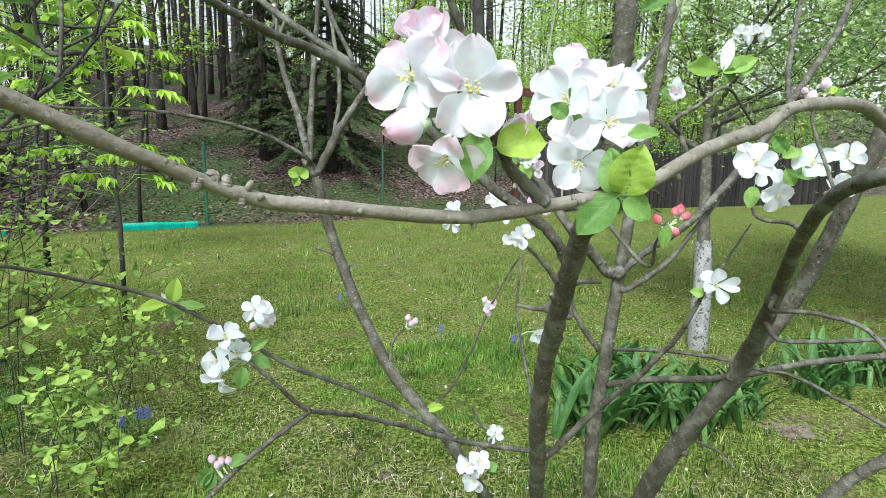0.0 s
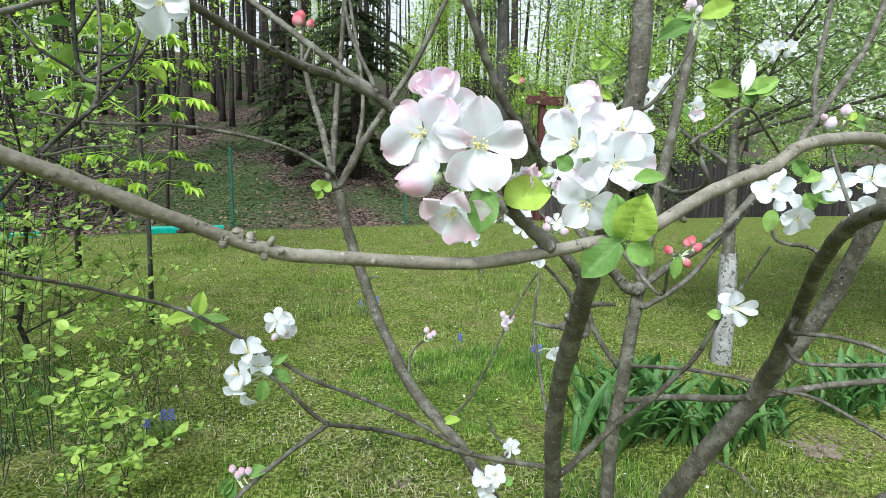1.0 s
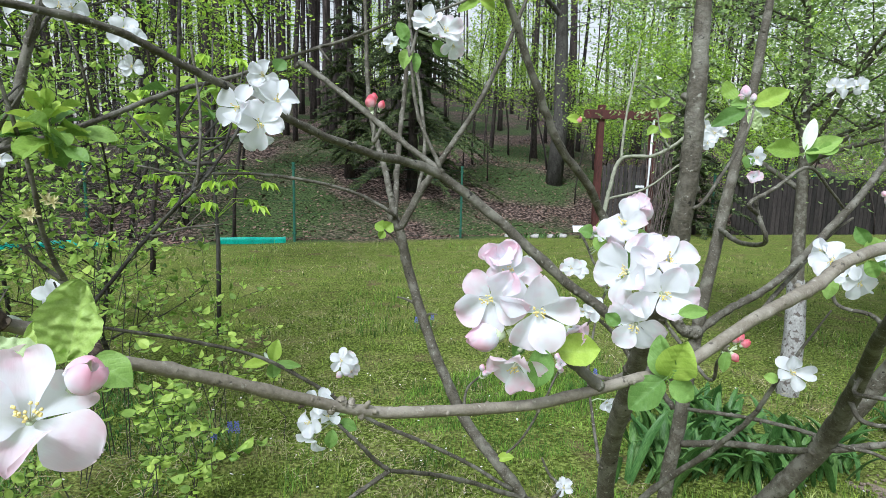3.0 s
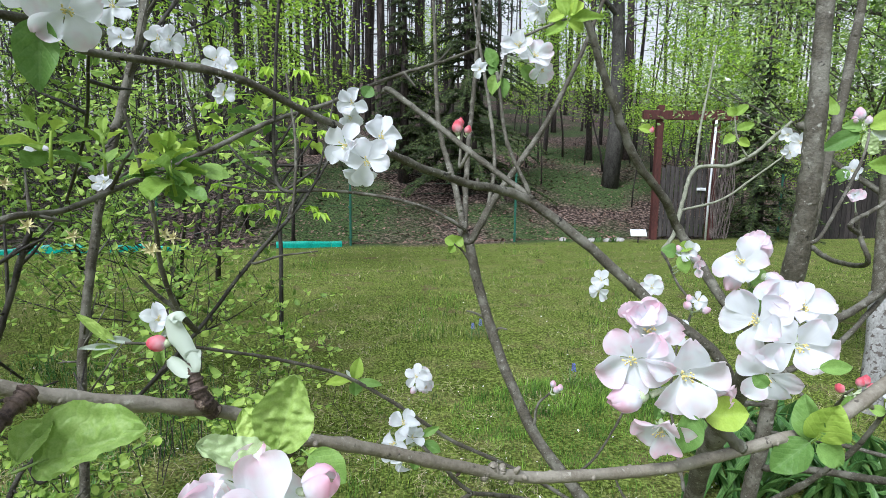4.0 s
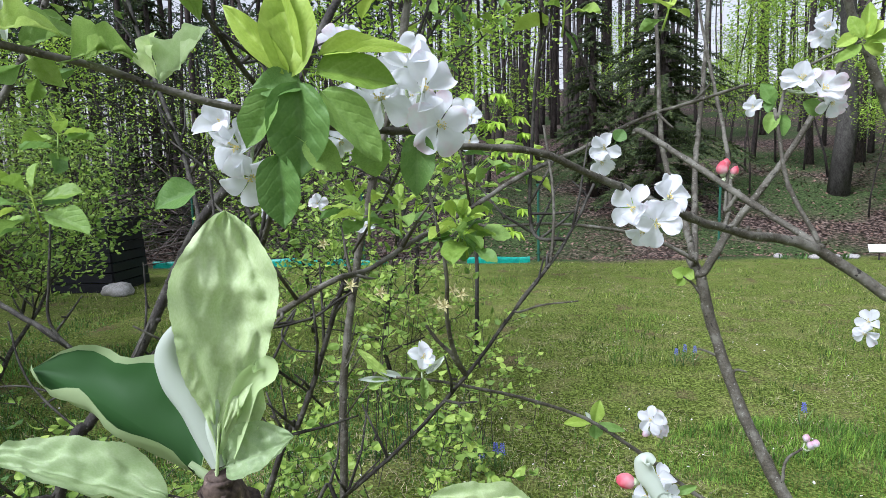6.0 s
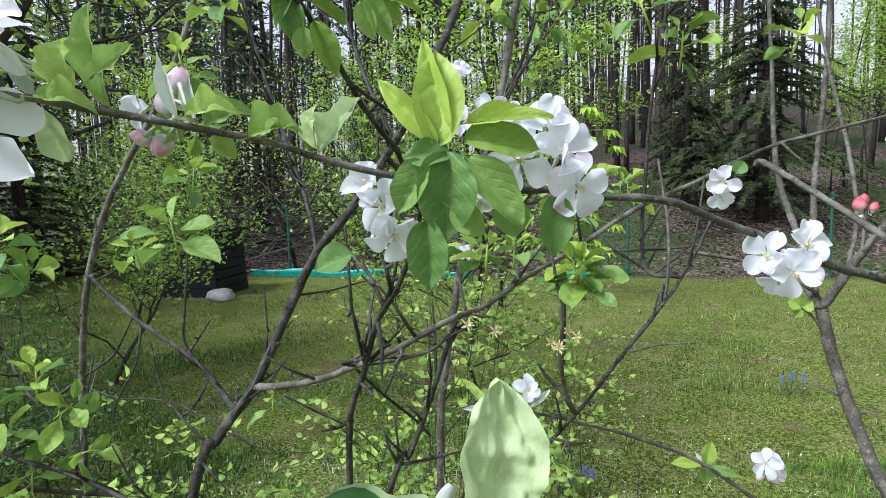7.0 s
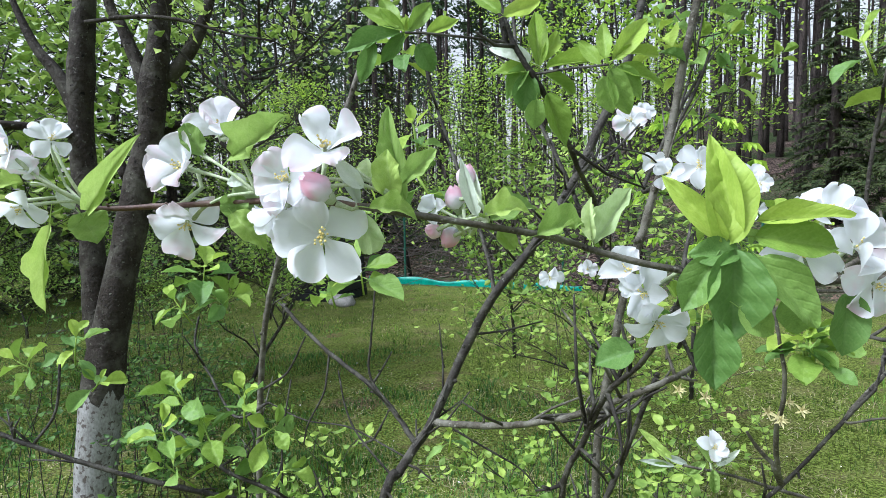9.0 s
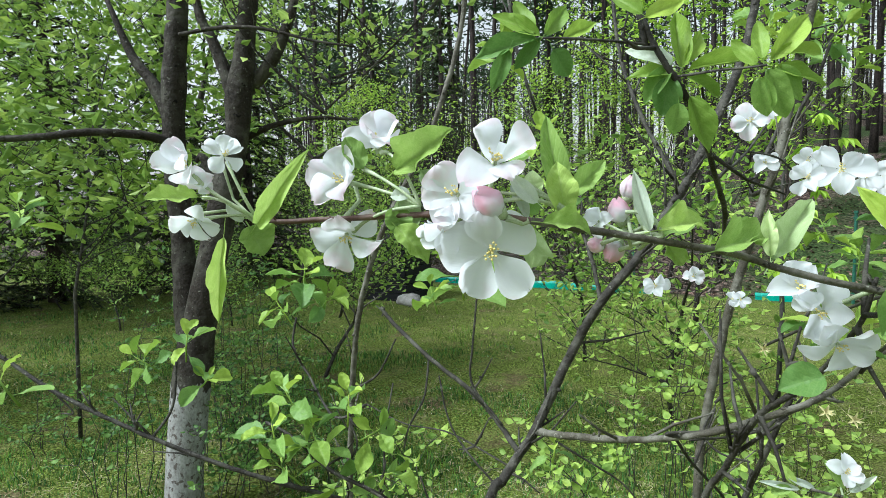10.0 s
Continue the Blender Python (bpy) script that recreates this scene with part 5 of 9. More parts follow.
# ---- flowering branches close by ----
def petal_mesh(seed):
    """A cupped obovate petal one unit long: narrow claw, round end, uneven crumpled edge."""
    rng = random.Random(seed)
    sh = Shape()
    rows, cols = 12, 10
    wide, wave, notch = rng.uniform(0.36, 0.43), rng.uniform(0, 6), rng.choice((0.0, 0.02, 0.07))
    bend, cup, roll, twist = rng.uniform(-0.10, 0.42), rng.uniform(0.25, 0.95), rng.uniform(-0.10, 0.22), rng.uniform(-0.3, 0.3)
    for i in range(rows + 1):
        s = 1 - (1 - i / rows) ** 1.5
        half = 0.05 + (wide - 0.05) * ease(s / 0.62) ** 0.85 if s < 0.62 else wide * math.sqrt(max(0.003, 1 - ((s - 0.62) / 0.385) ** 2.4))
        for j in range(cols + 1):
            u = j / cols * 2 - 1
            x = u * half * (1 + 0.11 * noise.noise((s * 3.2, math.copysign(2, u), seed)) * abs(u) + (0.05 * noise.noise((s * 11, math.copysign(5, u), seed)) if abs(u) > 0.99 else 0))
            y = s - notch * (1 - abs(u)) ** 2 * ease((s - 0.75) * 4) + (0.04 * noise.noise((u * 2.6, 3, seed)) + 0.028 * noise.noise((u * 9, 7, seed))) * s ** 3
            z = 0.12 * math.sin(s * 2.6) + cup * u * u * half * (0.3 + s) - bend * s * s
            z += 0.05 * s * math.sin(u * 3.1 + wave + 3 * s) + 0.075 * s * noise.noise((u * 1.7, s * 2.6, seed + 9)) + 0.022 * s * noise.noise((u * 5, s * 2.5, seed + 4))
            z += roll * max(0.0, abs(u) - 0.5) * ease((s - 0.3) * 2) * math.copysign(1, math.sin(wave + u))
            a = twist * s
            sh.v.append(Vector((x * math.cos(a) - z * math.sin(a), y, x * math.sin(a) + z * math.cos(a))))
    for i in range(rows):
        for j in range(cols):
            a = i * (cols + 1) + j
            sh.f.append((a, a + 1, a + cols + 2, a + cols + 1))
    return sh


PETALS = {}
for key, material in (("white", PETAL_WHITE), ("blush", PETAL_BLUSH), ("pink", PETAL_PINK)):
    PETALS[key] = [petal_mesh(s).mesh("petal", material) for s in range(12)]


def stamen_mesh(seed):
    rng = random.Random(seed)
    sh = Shape()
    for _ in range(20):
        a, lean = rng.uniform(0, math.tau), rng.uniform(0.05, 0.55)
        tip = Vector((math.cos(a) * lean, math.sin(a) * lean, 1)).normalized() * rng.uniform(0.24, 0.44)
        sh.tube([Vector((0, 0, 0)), tip * 0.6 + Vector((0, 0, 0.02)), tip], [0.010, 0.008, 0.007], 3, cap=False)
    stems = len(sh.f)
    top = [sh.v[i] for i in range(6, len(sh.v), 9)]
    for p in top:
        sh.tube([p - Vector((0.02, 0, 0.012)), p, p + Vector((0.02, 0.0, 0.014))], [0.014, 0.03, 0.013], 5)
    me = sh.mesh("stamen_tuft", [FILAMENT, ANTHER])
    for i, poly in enumerate(me.polygons):
        poly.material_index = 0 if i < stems else 1
    return me


STAMENS = [stamen_mesh(s) for s in range(3)]


def cup_mesh():
    """Downy cup with five sepals and a stalk that bends down behind."""
    sh = Shape()
    sh.tube([(0, 0, -0.26), (0, 0, -0.2), (0, 0, -0.10), (0, 0, 0.0)], [0.04, 0.07, 0.09, 0.07], 8)
    for i in range(5):
        a = math.tau * (i + 0.5) / 5
        sh.blade(Vector((0, 0, -0.03)), Vector((math.cos(a), math.sin(a), -0.5)).normalized(), Vector((-math.sin(a), math.cos(a), 0)), 0.24, 0.1)
    return sh.mesh("flower", DOWN)


CUP = cup_mesh()
flower_rng = random.Random(99)


def axes(z, near=(0.2, 0.1, 1)):
    z = Vector(z).normalized()
    x = Vector(near).cross(z)
    if x.length < 1e-3:
        x = Vector((1, 0, 0)).cross(z)
    x.normalize()
    y = z.cross(x)
    return Matrix((x, y, z)).transposed().to_4x4()


LINES = []


def stalk(tree, place, back, thick):
    """A downy stalk from the nearest wood to the back of a flower or bud."""
    p = Vector(place) + Vector(back) * 0.004
    near = min(((q - p).length, q) for t, q in LINES if t is tree and (q - p).length > 0.012 ) if LINES else (1, None)
    if near[0] > 0.05:
        return
    q = near[1]
    mid = (p + q) / 2 + Vector(back) * near[0] * 0.3
    sh = Shape()
    o = tree.location
    sh.tube([q - o, (q * 0.6 + mid * 0.4) - o, mid - o, (mid * 0.4 + p * 0.6) - o, p - o], [thick * 1.3, thick, thick * 0.9, thick * 0.9, thick * 1.2], 7)
    part("stalk", sh.mesh("stalk", DOWN), tree)


def flower(tree, place, face, size, pink, opened=1.0):
    """One five-petalled apple blossom; size is its breadth, opened 0.5 to 1."""
    r = flower_rng
    m = Matrix.Translation(Vector(place) - tree.location) @ axes(face) @ pose(0, 0, 0, 0, 0, r.uniform(0, 72)) @ Matrix.Scale(size / 2, 4)
    cup = part("flower", CUP, tree, m)
    stalk(tree, Vector(place) - Vector(face) * size * 0.12, -Vector(face), 0.026 * size + 0.0003)
    kind = "white" if pink < 0.12 else "blush" if pink < 0.42 else "pink"
    girth = (0.90, 1.16) if kind == "white" else (1.05, 1.28)
    for i in range(5):
        tilt = 14 + (1 - opened) * 95 + r.gauss(0, 17)
        pm = pose(0, 0, 0.01, 0, 0, 72 * i + r.gauss(0, 7)) @ pose(0, 0.06, 0, tilt, r.gauss(0, 7), 0) @ Matrix.Diagonal((r.uniform(*girth), r.uniform(0.88, 1.08), r.uniform(0.7, 1.5), 1))
        part("petal", r.choice(PETALS[kind]), cup, pm)
    if opened > 0.6:
        part("stamen_tuft", r.choice(STAMENS), cup)


def stalk_bundle(tree, node, targets):
    """Downy stalks that spread from one node of the wood to the flowers and buds of a cluster."""
    r = flower_rng
    o, root = tree.location, Vector(node)
    for place in targets:
        end = root.lerp(Vector(place), 0.9)
        ln = (end - root).length
        bow = Vector((0.5, -0.5, 0.5)) * ln * 0.14 + Vector((r.gauss(0, 1), r.gauss(0, 1), r.gauss(0, 1))) * ln * 0.05
        sh = Shape()
        p, q = spline([(*(root - o), 0.0012), (*(root.lerp(end, 0.35) + bow - o), 0.0010), (*(root.lerp(end, 0.72) + bow * 0.8 - o), 0.0010), (*(end - o), 0.0016)], 5)
        sh.tube(p, q, 8)
        part("stalk", sh.mesh("stalk", DOWN), tree)


def bud_mesh(material, seed):
    """A closed bud of four petals wrapped over one another."""
    rng = random.Random(seed)
    sh = Shape()
    for k in range(4):
        a0, lift, wide = k * 1.75 + rng.uniform(-0.2, 0.2), 0.93 + 0.03 * k, rng.uniform(2.3, 2.9)
        top = rng.uniform(0.9, 1.04)
        base, rows, cols = len(sh.v), 8, 7
        for i in range(rows + 1):
            t = i / rows
            r = 0.37 * math.sin(math.pi * min(1, 0.08 + 0.86 * t ** 0.9)) ** 0.7 * lift * (1 + 0.10 * noise.noise((k * 2.0, t * 3, seed)))
            for j in range(cols + 1):
                u = j / cols
                a = a0 + (u - 0.5) * wide * (0.55 + 0.45 * math.sin(math.pi * (0.15 + 0.75 * t)))
                rr = r * (1 + 0.22 * u + 0.05 * noise.noise((u * 3, t * 4, seed + k)))
                sh.v.append(Vector((math.cos(a) * rr, math.sin(a) * rr, t * top * (1 - 0.10 * (2 * u - 1) ** 2 * t))))
        for i in range(rows):
            for j in range(cols):
                q = base + i * (cols + 1) + j
                sh.f.append((q, q + 1, q + cols + 2, q + cols + 1))
    return sh.mesh("bud", material)


def sepal_mesh():
    sh = Shape()
    sh.tube([(0, 0, -0.2), (0, 0, -0.05), (0, 0, 0.1)], [0.10, 0.2, 0.25], 8)
    for i in range(5):
        a = math.tau * i / 5
        d = Vector((math.cos(a), math.sin(a), 0))
        sh.blade(d * 0.16 + Vector((0, 0, 0.02)), (d * 0.55 + Vector((0, 0, 1))).normalized(), Vector((-d.y, d.x, 0)), 0.5, 0.24)
    return sh.mesh("calyx", DOWN)


BUDS, CALYX = [[bud_mesh(m, s) for s in range(3)] for m in (BUD_PINK, BUD_RED)], sepal_mesh()


def bud(tree, place, up, size, red=False):
    r = flower_rng
    m = Matrix.Translation(Vector(place) - tree.location) @ axes(up) @ Matrix.Scale(size, 4) @ Matrix.Translation((0, 0, -0.5))
    stalk(tree, Vector(place) - Vector(up) * size * 0.55, -Vector(up), 0.09 * size)
    b = part("bud", r.choice(BUDS[1 if red else 0]), tree, m)
    part("calyx", CALYX, b)


def husk_mesh():
    """A withered flower: a yellow star of narrow sepals round a dry tuft."""
    sh = Shape()
    for i in range(11):
        a = math.tau * i / 5 + (0.3 if i > 4 else 0)
        up = 0.25 if i < 5 else 1.4
        sh.blade(Vector((0, 0, 0)), Vector((math.cos(a), math.sin(a), up)).normalized(), Vector((-math.sin(a), math.cos(a), 0)), 1.0, 0.28)
    sh.tube([(0, 0, -0.8), (0.05, 0, -0.3), (0, 0, 0.1)], [0.08, 0.1, 0.16], 6)
    return sh.mesh("withered_flower", HUSK, False)


HUSK_MESH = husk_mesh()


def husk(tree, place, face, size):
    part("withered_flower", HUSK_MESH, tree, Matrix.Translation(Vector(place) - tree.location) @ axes(face) @ Matrix.Scale(size, 4))


def leaf_mesh(seed, curl, material, pucker=0.03, spoon=False, wavy=0.0):
    """An ovate blade one unit long: short stalk, pointed tip, toothed edge, quilted between the side veins, bent and twisted."""
    rng = random.Random(seed)
    sh = Shape()
    felt = pucker > 0.08
    rows, cols = (44, 24) if felt else (24, 12 if wavy else 8)
    bend, fold, twist, tip = rng.uniform(0.1, 0.6) * (1 + curl), rng.uniform(0.16, 0.42), rng.uniform(-0.45, 0.45), rng.uniform(0.0, 0.25) if felt else rng.uniform(0.2, 0.55)
    for i in range(rows + 1):
        t = i / rows
        half = 0.5 * math.sin(math.pi * t ** (1.3 if spoon else 0.88)) ** (1.05 - 0.45 * t if spoon else 0.52 + tip * t) + 0.012
        for j in range(cols + 1):
            u = j / cols * 2 - 1
            rim = abs(u) > 0.99
            h = half * (1 + (0.22 if felt else 0.09) * noise.noise((t * 3.4, math.copysign(2, u), seed)))
            x = u * h + (math.copysign(0.017 if i % 2 else -0.010, u) * ease(t * 5) * ease((1 - t) * 8) if rim else 0)
            quilt = abs(math.sin(math.pi * (t - 0.8 * abs(x)) / 0.16))
            z = fold * abs(x) * (1 + curl * 1.4) + 0.045 * math.sin(t * 9 + seed + 2 * u) * u * u - bend * 0.35 * t * t
            z += 0.011 * quilt * (1 - abs(u) ** 3) * min(1, abs(u) * 4) * ease(t * 4) * ease((1 - t) * 4)
            z += pucker * noise.noise((u * (2.4 if felt else 1.6), t * 8, seed)) + pucker * 0.45 * noise.noise((u * 4, t * 15, seed))
            if felt:
                z += 0.009 * noise.noise((x * 16, t * 18, seed)) + 0.006 * noise.noise((x * 34, t * 36, seed))
                z += 0.45 * max(0.0, abs(u) - 0.74) * half
            if wavy:
                edge = abs(u) ** 1.5
                z += wavy * half * edge * (1.5 + 1.1 * math.sin(t * 13 + seed + 2.2 * math.copysign(1, u)) + 0.9 * noise.noise((t * 9, math.copysign(3, u), seed)))
                z += wavy * 0.55 * math.sin(math.pi * t) * (1 if seed % 2 else -1) - 0.9 * wavy * max(0.0, t - 0.72)
                x *= 1 - 0.35 * wavy * edge
            if curl > 0.4:
                z += curl * 0.5 * max(0, t - 0.5) ** 2 * 3
            a = twist * (t - 0.3)
            sh.v.append(Vector((x * math.cos(a) - z * math.sin(a), t, x * math.sin(a) + z * math.cos(a))))
    for i in range(rows):
        for j in range(cols):
            a = i * (cols + 1) + j
            sh.f.append((a, a + 1, a + cols + 2, a + cols + 1))
    sh.tube([(0, -0.22, -0.03), (0, -0.05, 0.0), (0, 0.12, 0.012)], [0.022, 0.02, 0.012], 5, cap=False)
    return sh.mesh("leaf", material)


LEAF_KINDS = [LEAF, LEAF_YOUNG, LEAF_FELT, LEAF_SILVER, LEAF_SAGE]
LEAVES = [[leaf_mesh(s, 0.1 + 0.1 * s, m, pucker=0.09 if m in (LEAF_FELT, LEAF_SAGE) else 0.035) for s in range(6)] for m in LEAF_KINDS]
LEAVES.append([leaf_mesh(31, 0.1, LEAF_FELT, pucker=0.10, spoon=True)])
SPOON = [[leaf_mesh(20 + s, 0.1 * s, m, pucker=0.05, spoon=True) for s in range(5)] for m in (LEAF, LEAF_YOUNG)]
CURLED = [[leaf_mesh(10 + s, 0.3, m, pucker=0.06, wavy=0.20 + 0.06 * s) for s in range(4)] for m in LEAF_KINDS]


def leaf(tree, base, tip, face, width, tone=0, curl=0.25):
    a, b = Vector(base), Vector(tip)
    y = b - a
    length = y.length
    y.normalize()
    z = Vector(face)
    z = (z - y * z.dot(y)).normalized()
    x = y.cross(z)
    m = Matrix((x, y, z)).transposed().to_4x4()
    pool = CURLED[tone] if curl > 0.4 else LEAVES[tone]
    part("leaf", flower_rng.choice(pool), tree, Matrix.Translation(a - tree.location) @ m @ Matrix.Diagonal((width, length, (width + length) / 2, 1)))


def rosette(tree, place, up, count, length, tone=0):
    """A short shoot with stalked oval leaves along it, the young ones upright and paler."""
    r = flower_rng
    lean = (Vector(up) + Vector((r.gauss(0, 0.15), r.gauss(0, 0.15), 0.15))).normalized()
    top = Matrix.Translation(Vector(place) - tree.location) @ axes(lean)
    tall = length * 0.55
    sh = Shape()
    sh.tube([(0, 0, -tall * 0.5), (tall * 0.04, 0, tall * 0.2), (0, 0, tall)], [0.0017, 0.0014, 0.0010], 6)
    part("shoot", sh.mesh("shoot", LEAF_YOUNG), tree, top)
    count = max(5, round(count * 1.2))
    for i in range(count):
        k = i / (count - 1)
        ln = length * (1.0 - 0.52 * k) * r.uniform(0.72, 1.1) * (1.0 if i else 0.75)
        rise = -18 + 78 * k ** 1.3 + r.gauss(0, 14)
        m = top @ pose(0, 0, tall * k ** 0.8, 0, 0, 137.5 * i + r.gauss(0, 16)) @ pose(0, 0, 0, rise, r.gauss(0, 16), 0) @ Matrix.Translation((0, ln * 0.2, 0))
        part("leaf", r.choice(SPOON[1 if k > 0.5 or r.random() < 0.25 else tone]), tree, m @ Matrix.Diagonal((ln * r.uniform(0.46, 0.64), ln, ln * r.uniform(0.5, 1.1), 1)))


def ribbon_leaf(tree, line, width, material, opening):
    """A narrow leaf rolled into a trough that follows a bent line."""
    o = tree.location
    pts, half = spline([(*(Vector(p) - o), width / 2) for p in line], 6)
    sh = Shape()
    n, cols = len(pts), 8
    for i, p in enumerate(pts):
        ahead = (pts[min(i + 1, n - 1)] - pts[max(i - 1, 0)]).normalized()
        side = ahead.cross(Vector(opening)).normalized()
        up = side.cross(ahead)
        t = i / (n - 1)
        w = half[i] * math.sin(math.pi * (0.14 + 0.80 * t)) ** 0.6
        for j in range(cols + 1):
            a = (j / cols - 0.5) * 2.9
            k = w * (1 + 0.14 * noise.noise((t * 6, a, width * 900)))
            sh.v.append(p + side * math.sin(a) * k + up * (1 - math.cos(a)) * k * 0.9)
    for i in range(n - 1):
        for j in range(cols):
            q = i * (cols + 1) + j
            sh.f.append((q, q + 1, q + cols + 2, q + cols + 1))
    part("leaf", sh.mesh("leaf", material), tree)


def boat_leaf(tree, base, tip, opening, width):
    """A felted leaf rolled up like a boat: pale downy outside, dark green inside."""
    a, b = Vector(base), Vector(tip)
    y = b - a
    length = y.length
    y.normalize()
    z = Vector(opening)
    z = (z - y * z.dot(y)).normalized()
    m = Matrix.Translation(a - tree.location) @ Matrix((y.cross(z), y, z)).transposed().to_4x4()
    outer = None
    for inner in (0, 1):
        sh = Shape()
        rows, cols = 16, 10
        for i in range(rows + 1):
            t = i / rows
            half = width * 0.5 * (math.sin(math.pi * t ** 0.9) ** 0.6 + 0.03)
            for j in range(cols + 1):
                u = (j / cols * 2 - 1) * (0.86 if inner else 1)
                roll = 1.35 * u
                out = half * (0.93 if inner else 1.0) * (1 + 0.22 * noise.noise((u * 3, t * 7, 2)))
                sh.v.append(Vector((math.sin(roll) * out, t * length, (1 - math.cos(roll)) * half * 1.25 + (0.03 * half if inner else 0) + 0.12 * width * math.sin(t * 3) + 0.09 * width * math.sin(t * 15 + u) * u * u)))
        for i in range(rows):
            for j in range(cols):
                q = i * (cols + 1) + j
                sh.f.append((q, q + 1, q + cols + 2, q + cols + 1))
        if inner:
            part("upper_face", sh.mesh("upper_face", LEAF_DEEP), outer)
        else:
            sh.tube([(0, -0.3 * length, -0.05 * width), (0, -0.1 * length, 0), (0, 0.06 * length, 0.02 * width)], [width * 0.07, width * 0.06, width * 0.05], 8)
            outer = part("leaf", sh.mesh("leaf", LEAF_FELT), tree, m)


limb_rng = random.Random(12)


def limb(tree, name, rows):
    """One stem or branch through (x, y, z, radius), with knots and short dead spurs along it."""
    r = limb_rng
    pts, rad = spline(rows, 9)
    LINES.extend((tree, p) for p in pts)
    o = tree.location
    slim = 0.72 if tree is apple_tree else 0.70
    rad = [q * slim * (1 + (0.04 if name == "trunk" else 0.09) * noise.noise(p * (0.9 / max(q, 0.003)))) for p, q in zip(pts, rad)]
    pts = [p + noise.noise_vector(p * (0.11 / max(q, 0.0025))) * q * (0.14 if name in ("trunk", "bough") else 0.30) for p, q in zip(pts, rad)]
    for _ in range(len(pts) // 9):
        rad[r.randrange(1, len(pts) - 1)] *= r.uniform(1.03, 1.08) if name == "trunk" else r.uniform(1.06, 1.18)
    sh = Shape()
    sh.tube([p - o for p in pts], rad, 16 if rad[0] > 0.006 else 9, rough=0.15)
    if name == "spur":
        for i in sorted(r.sample(range(2, len(pts) - 2), min(6, max(1, len(pts) // 6)))):
            sh.tube([pts[i - 1] - o, pts[i] - o, pts[i + 1] - o], [rad[i], rad[i] * r.uniform(1.1, 1.45), rad[i]], 10, rough=0.5)
    length = sum((b - a).length for a, b in zip(pts, pts[1:]))
    for _ in range(int(length * (26 if rad[len(rad) // 2] < 0.010 else 11))):
        i = r.randrange(1, len(pts) - 1)
        side = Vector((r.gauss(0, 1), r.gauss(0, 1), r.gauss(0.2, 1))).normalized()
        q, k = rad[i], r.uniform(0.1, 1.0) ** 2 * (0.7 if rad[i] > 0.010 else 1.5 if rad[i] > 0.005 else 3.2)
        p = pts[i] - o
        sh.tube([p + side * q * 0.4, p + side * q * (1 + 0.25 * k), p + side * q * (1.08 + 0.45 * k)], [q * 0.6, q * 0.45, q * 0.26], 7)
    if tree is young_plum and length > 0.25:
        for _ in range(int(length * 10)):
            i = r.randrange(2, len(pts) - 2)
            ahead = (pts[i + 1] - pts[i]).normalized()
            side = (Vector((r.gauss(0, 1), r.gauss(0, 1), r.gauss(0.5, 0.8))) + ahead * 0.8).normalized()
            p, k = pts[i] - o, r.uniform(0.025, 0.10)
            bend = Vector((r.gauss(0, 0.25), r.gauss(0, 0.25), r.gauss(0.2, 0.25))) * k
            sh.tube([p, p + side * k * 0.5 + bend * 0.3, p + side * k + bend], [0.0022, 0.0017, 0.0010], 5)
            sh.tube([p + side * k * 0.5 + bend * 0.3, p + side * k * 0.5 + bend * 0.3 + Vector((r.gauss(0, 1), r.gauss(0, 1), r.gauss(0, 1))).normalized() * 0.008], [0.002, 0.0012], 5)
    part(name, sh.mesh(name, SPUR if name == "spur" else BARK_PALE if name in ("bough", "knob") else BARK_LIMB if name == "stem" else TWIG_PALE if name == "pale_twig" else TWIG_RED if name == "red_twig" else BARK_DARK if tree is not apple_tree else BARK if name == "trunk" else BARK_LIMB), tree)


apple_tree = thing("apple_tree", (0.42, 1.52, 0), "many-stemmed apple tree in pink and white blossom", "tree")
young_plum = thing("plum_tree", (-0.85, 0.64, 0), "dark-barked young plum tree opening fresh green leaves", "tree")
limb(apple_tree, "trunk", [(0.400, 1.460, -0.050, 0.0311), (0.312, 1.326, 0.281, 0.0258), (0.225, 1.192, 0.611, 0.0230), (0.189, 1.046, 0.830, 0.0216), (0.167, 0.900, 1.045, 0.0201), (0.163, 0.780, 1.179, 0.0186), (0.160, 0.668, 1.296, 0.0172), (0.161, 0.590, 1.373, 0.0157), (0.161, 0.551, 1.443, 0.0142), (0.165, 0.544, 1.516, 0.0128), (0.166, 0.547, 1.596, 0.0113), (0.170, 0.564, 1.693, 0.0098), (0.180, 0.611, 1.999, 0.0074), (0.225, 0.702, 2.483, 0.0030)])
limb(apple_tree, "trunk", [(0.430, 1.560, -0.050, 0.0384), (0.431, 1.559, 0.159, 0.0319), (0.433, 1.558, 0.369, 0.0284), (0.426, 1.523, 0.638, 0.0267), (0.439, 1.505, 0.829, 0.0250), (0.453, 1.493, 0.997, 0.0233), (0.470, 1.493, 1.176, 0.0216), (0.497, 1.518, 1.322, 0.0199), (0.531, 1.548, 1.497, 0.0182), (0.573, 1.586, 1.715, 0.0165), (0.600, 1.616, 1.890, 0.0148), (0.642, 1.663, 2.193, 0.0111), (0.735, 1.753, 2.672, 0.0044)])
limb(apple_tree, "trunk", [(0.470, 1.540, -0.050, 0.0495), (0.513, 1.513, 0.185, 0.0411), (0.556, 1.487, 0.419, 0.0367), (0.583, 1.356, 0.665, 0.0331), (0.626, 1.290, 0.810, 0.0294), (0.669, 1.224, 0.956, 0.0287), (0.612, 1.035, 1.157, 0.0176), (0.514, 0.823, 1.291, 0.0145), (0.482, 0.713, 1.359, 0.0138), (0.482, 0.636, 1.386, 0.0132), (0.515, 0.598, 1.400, 0.0126)])
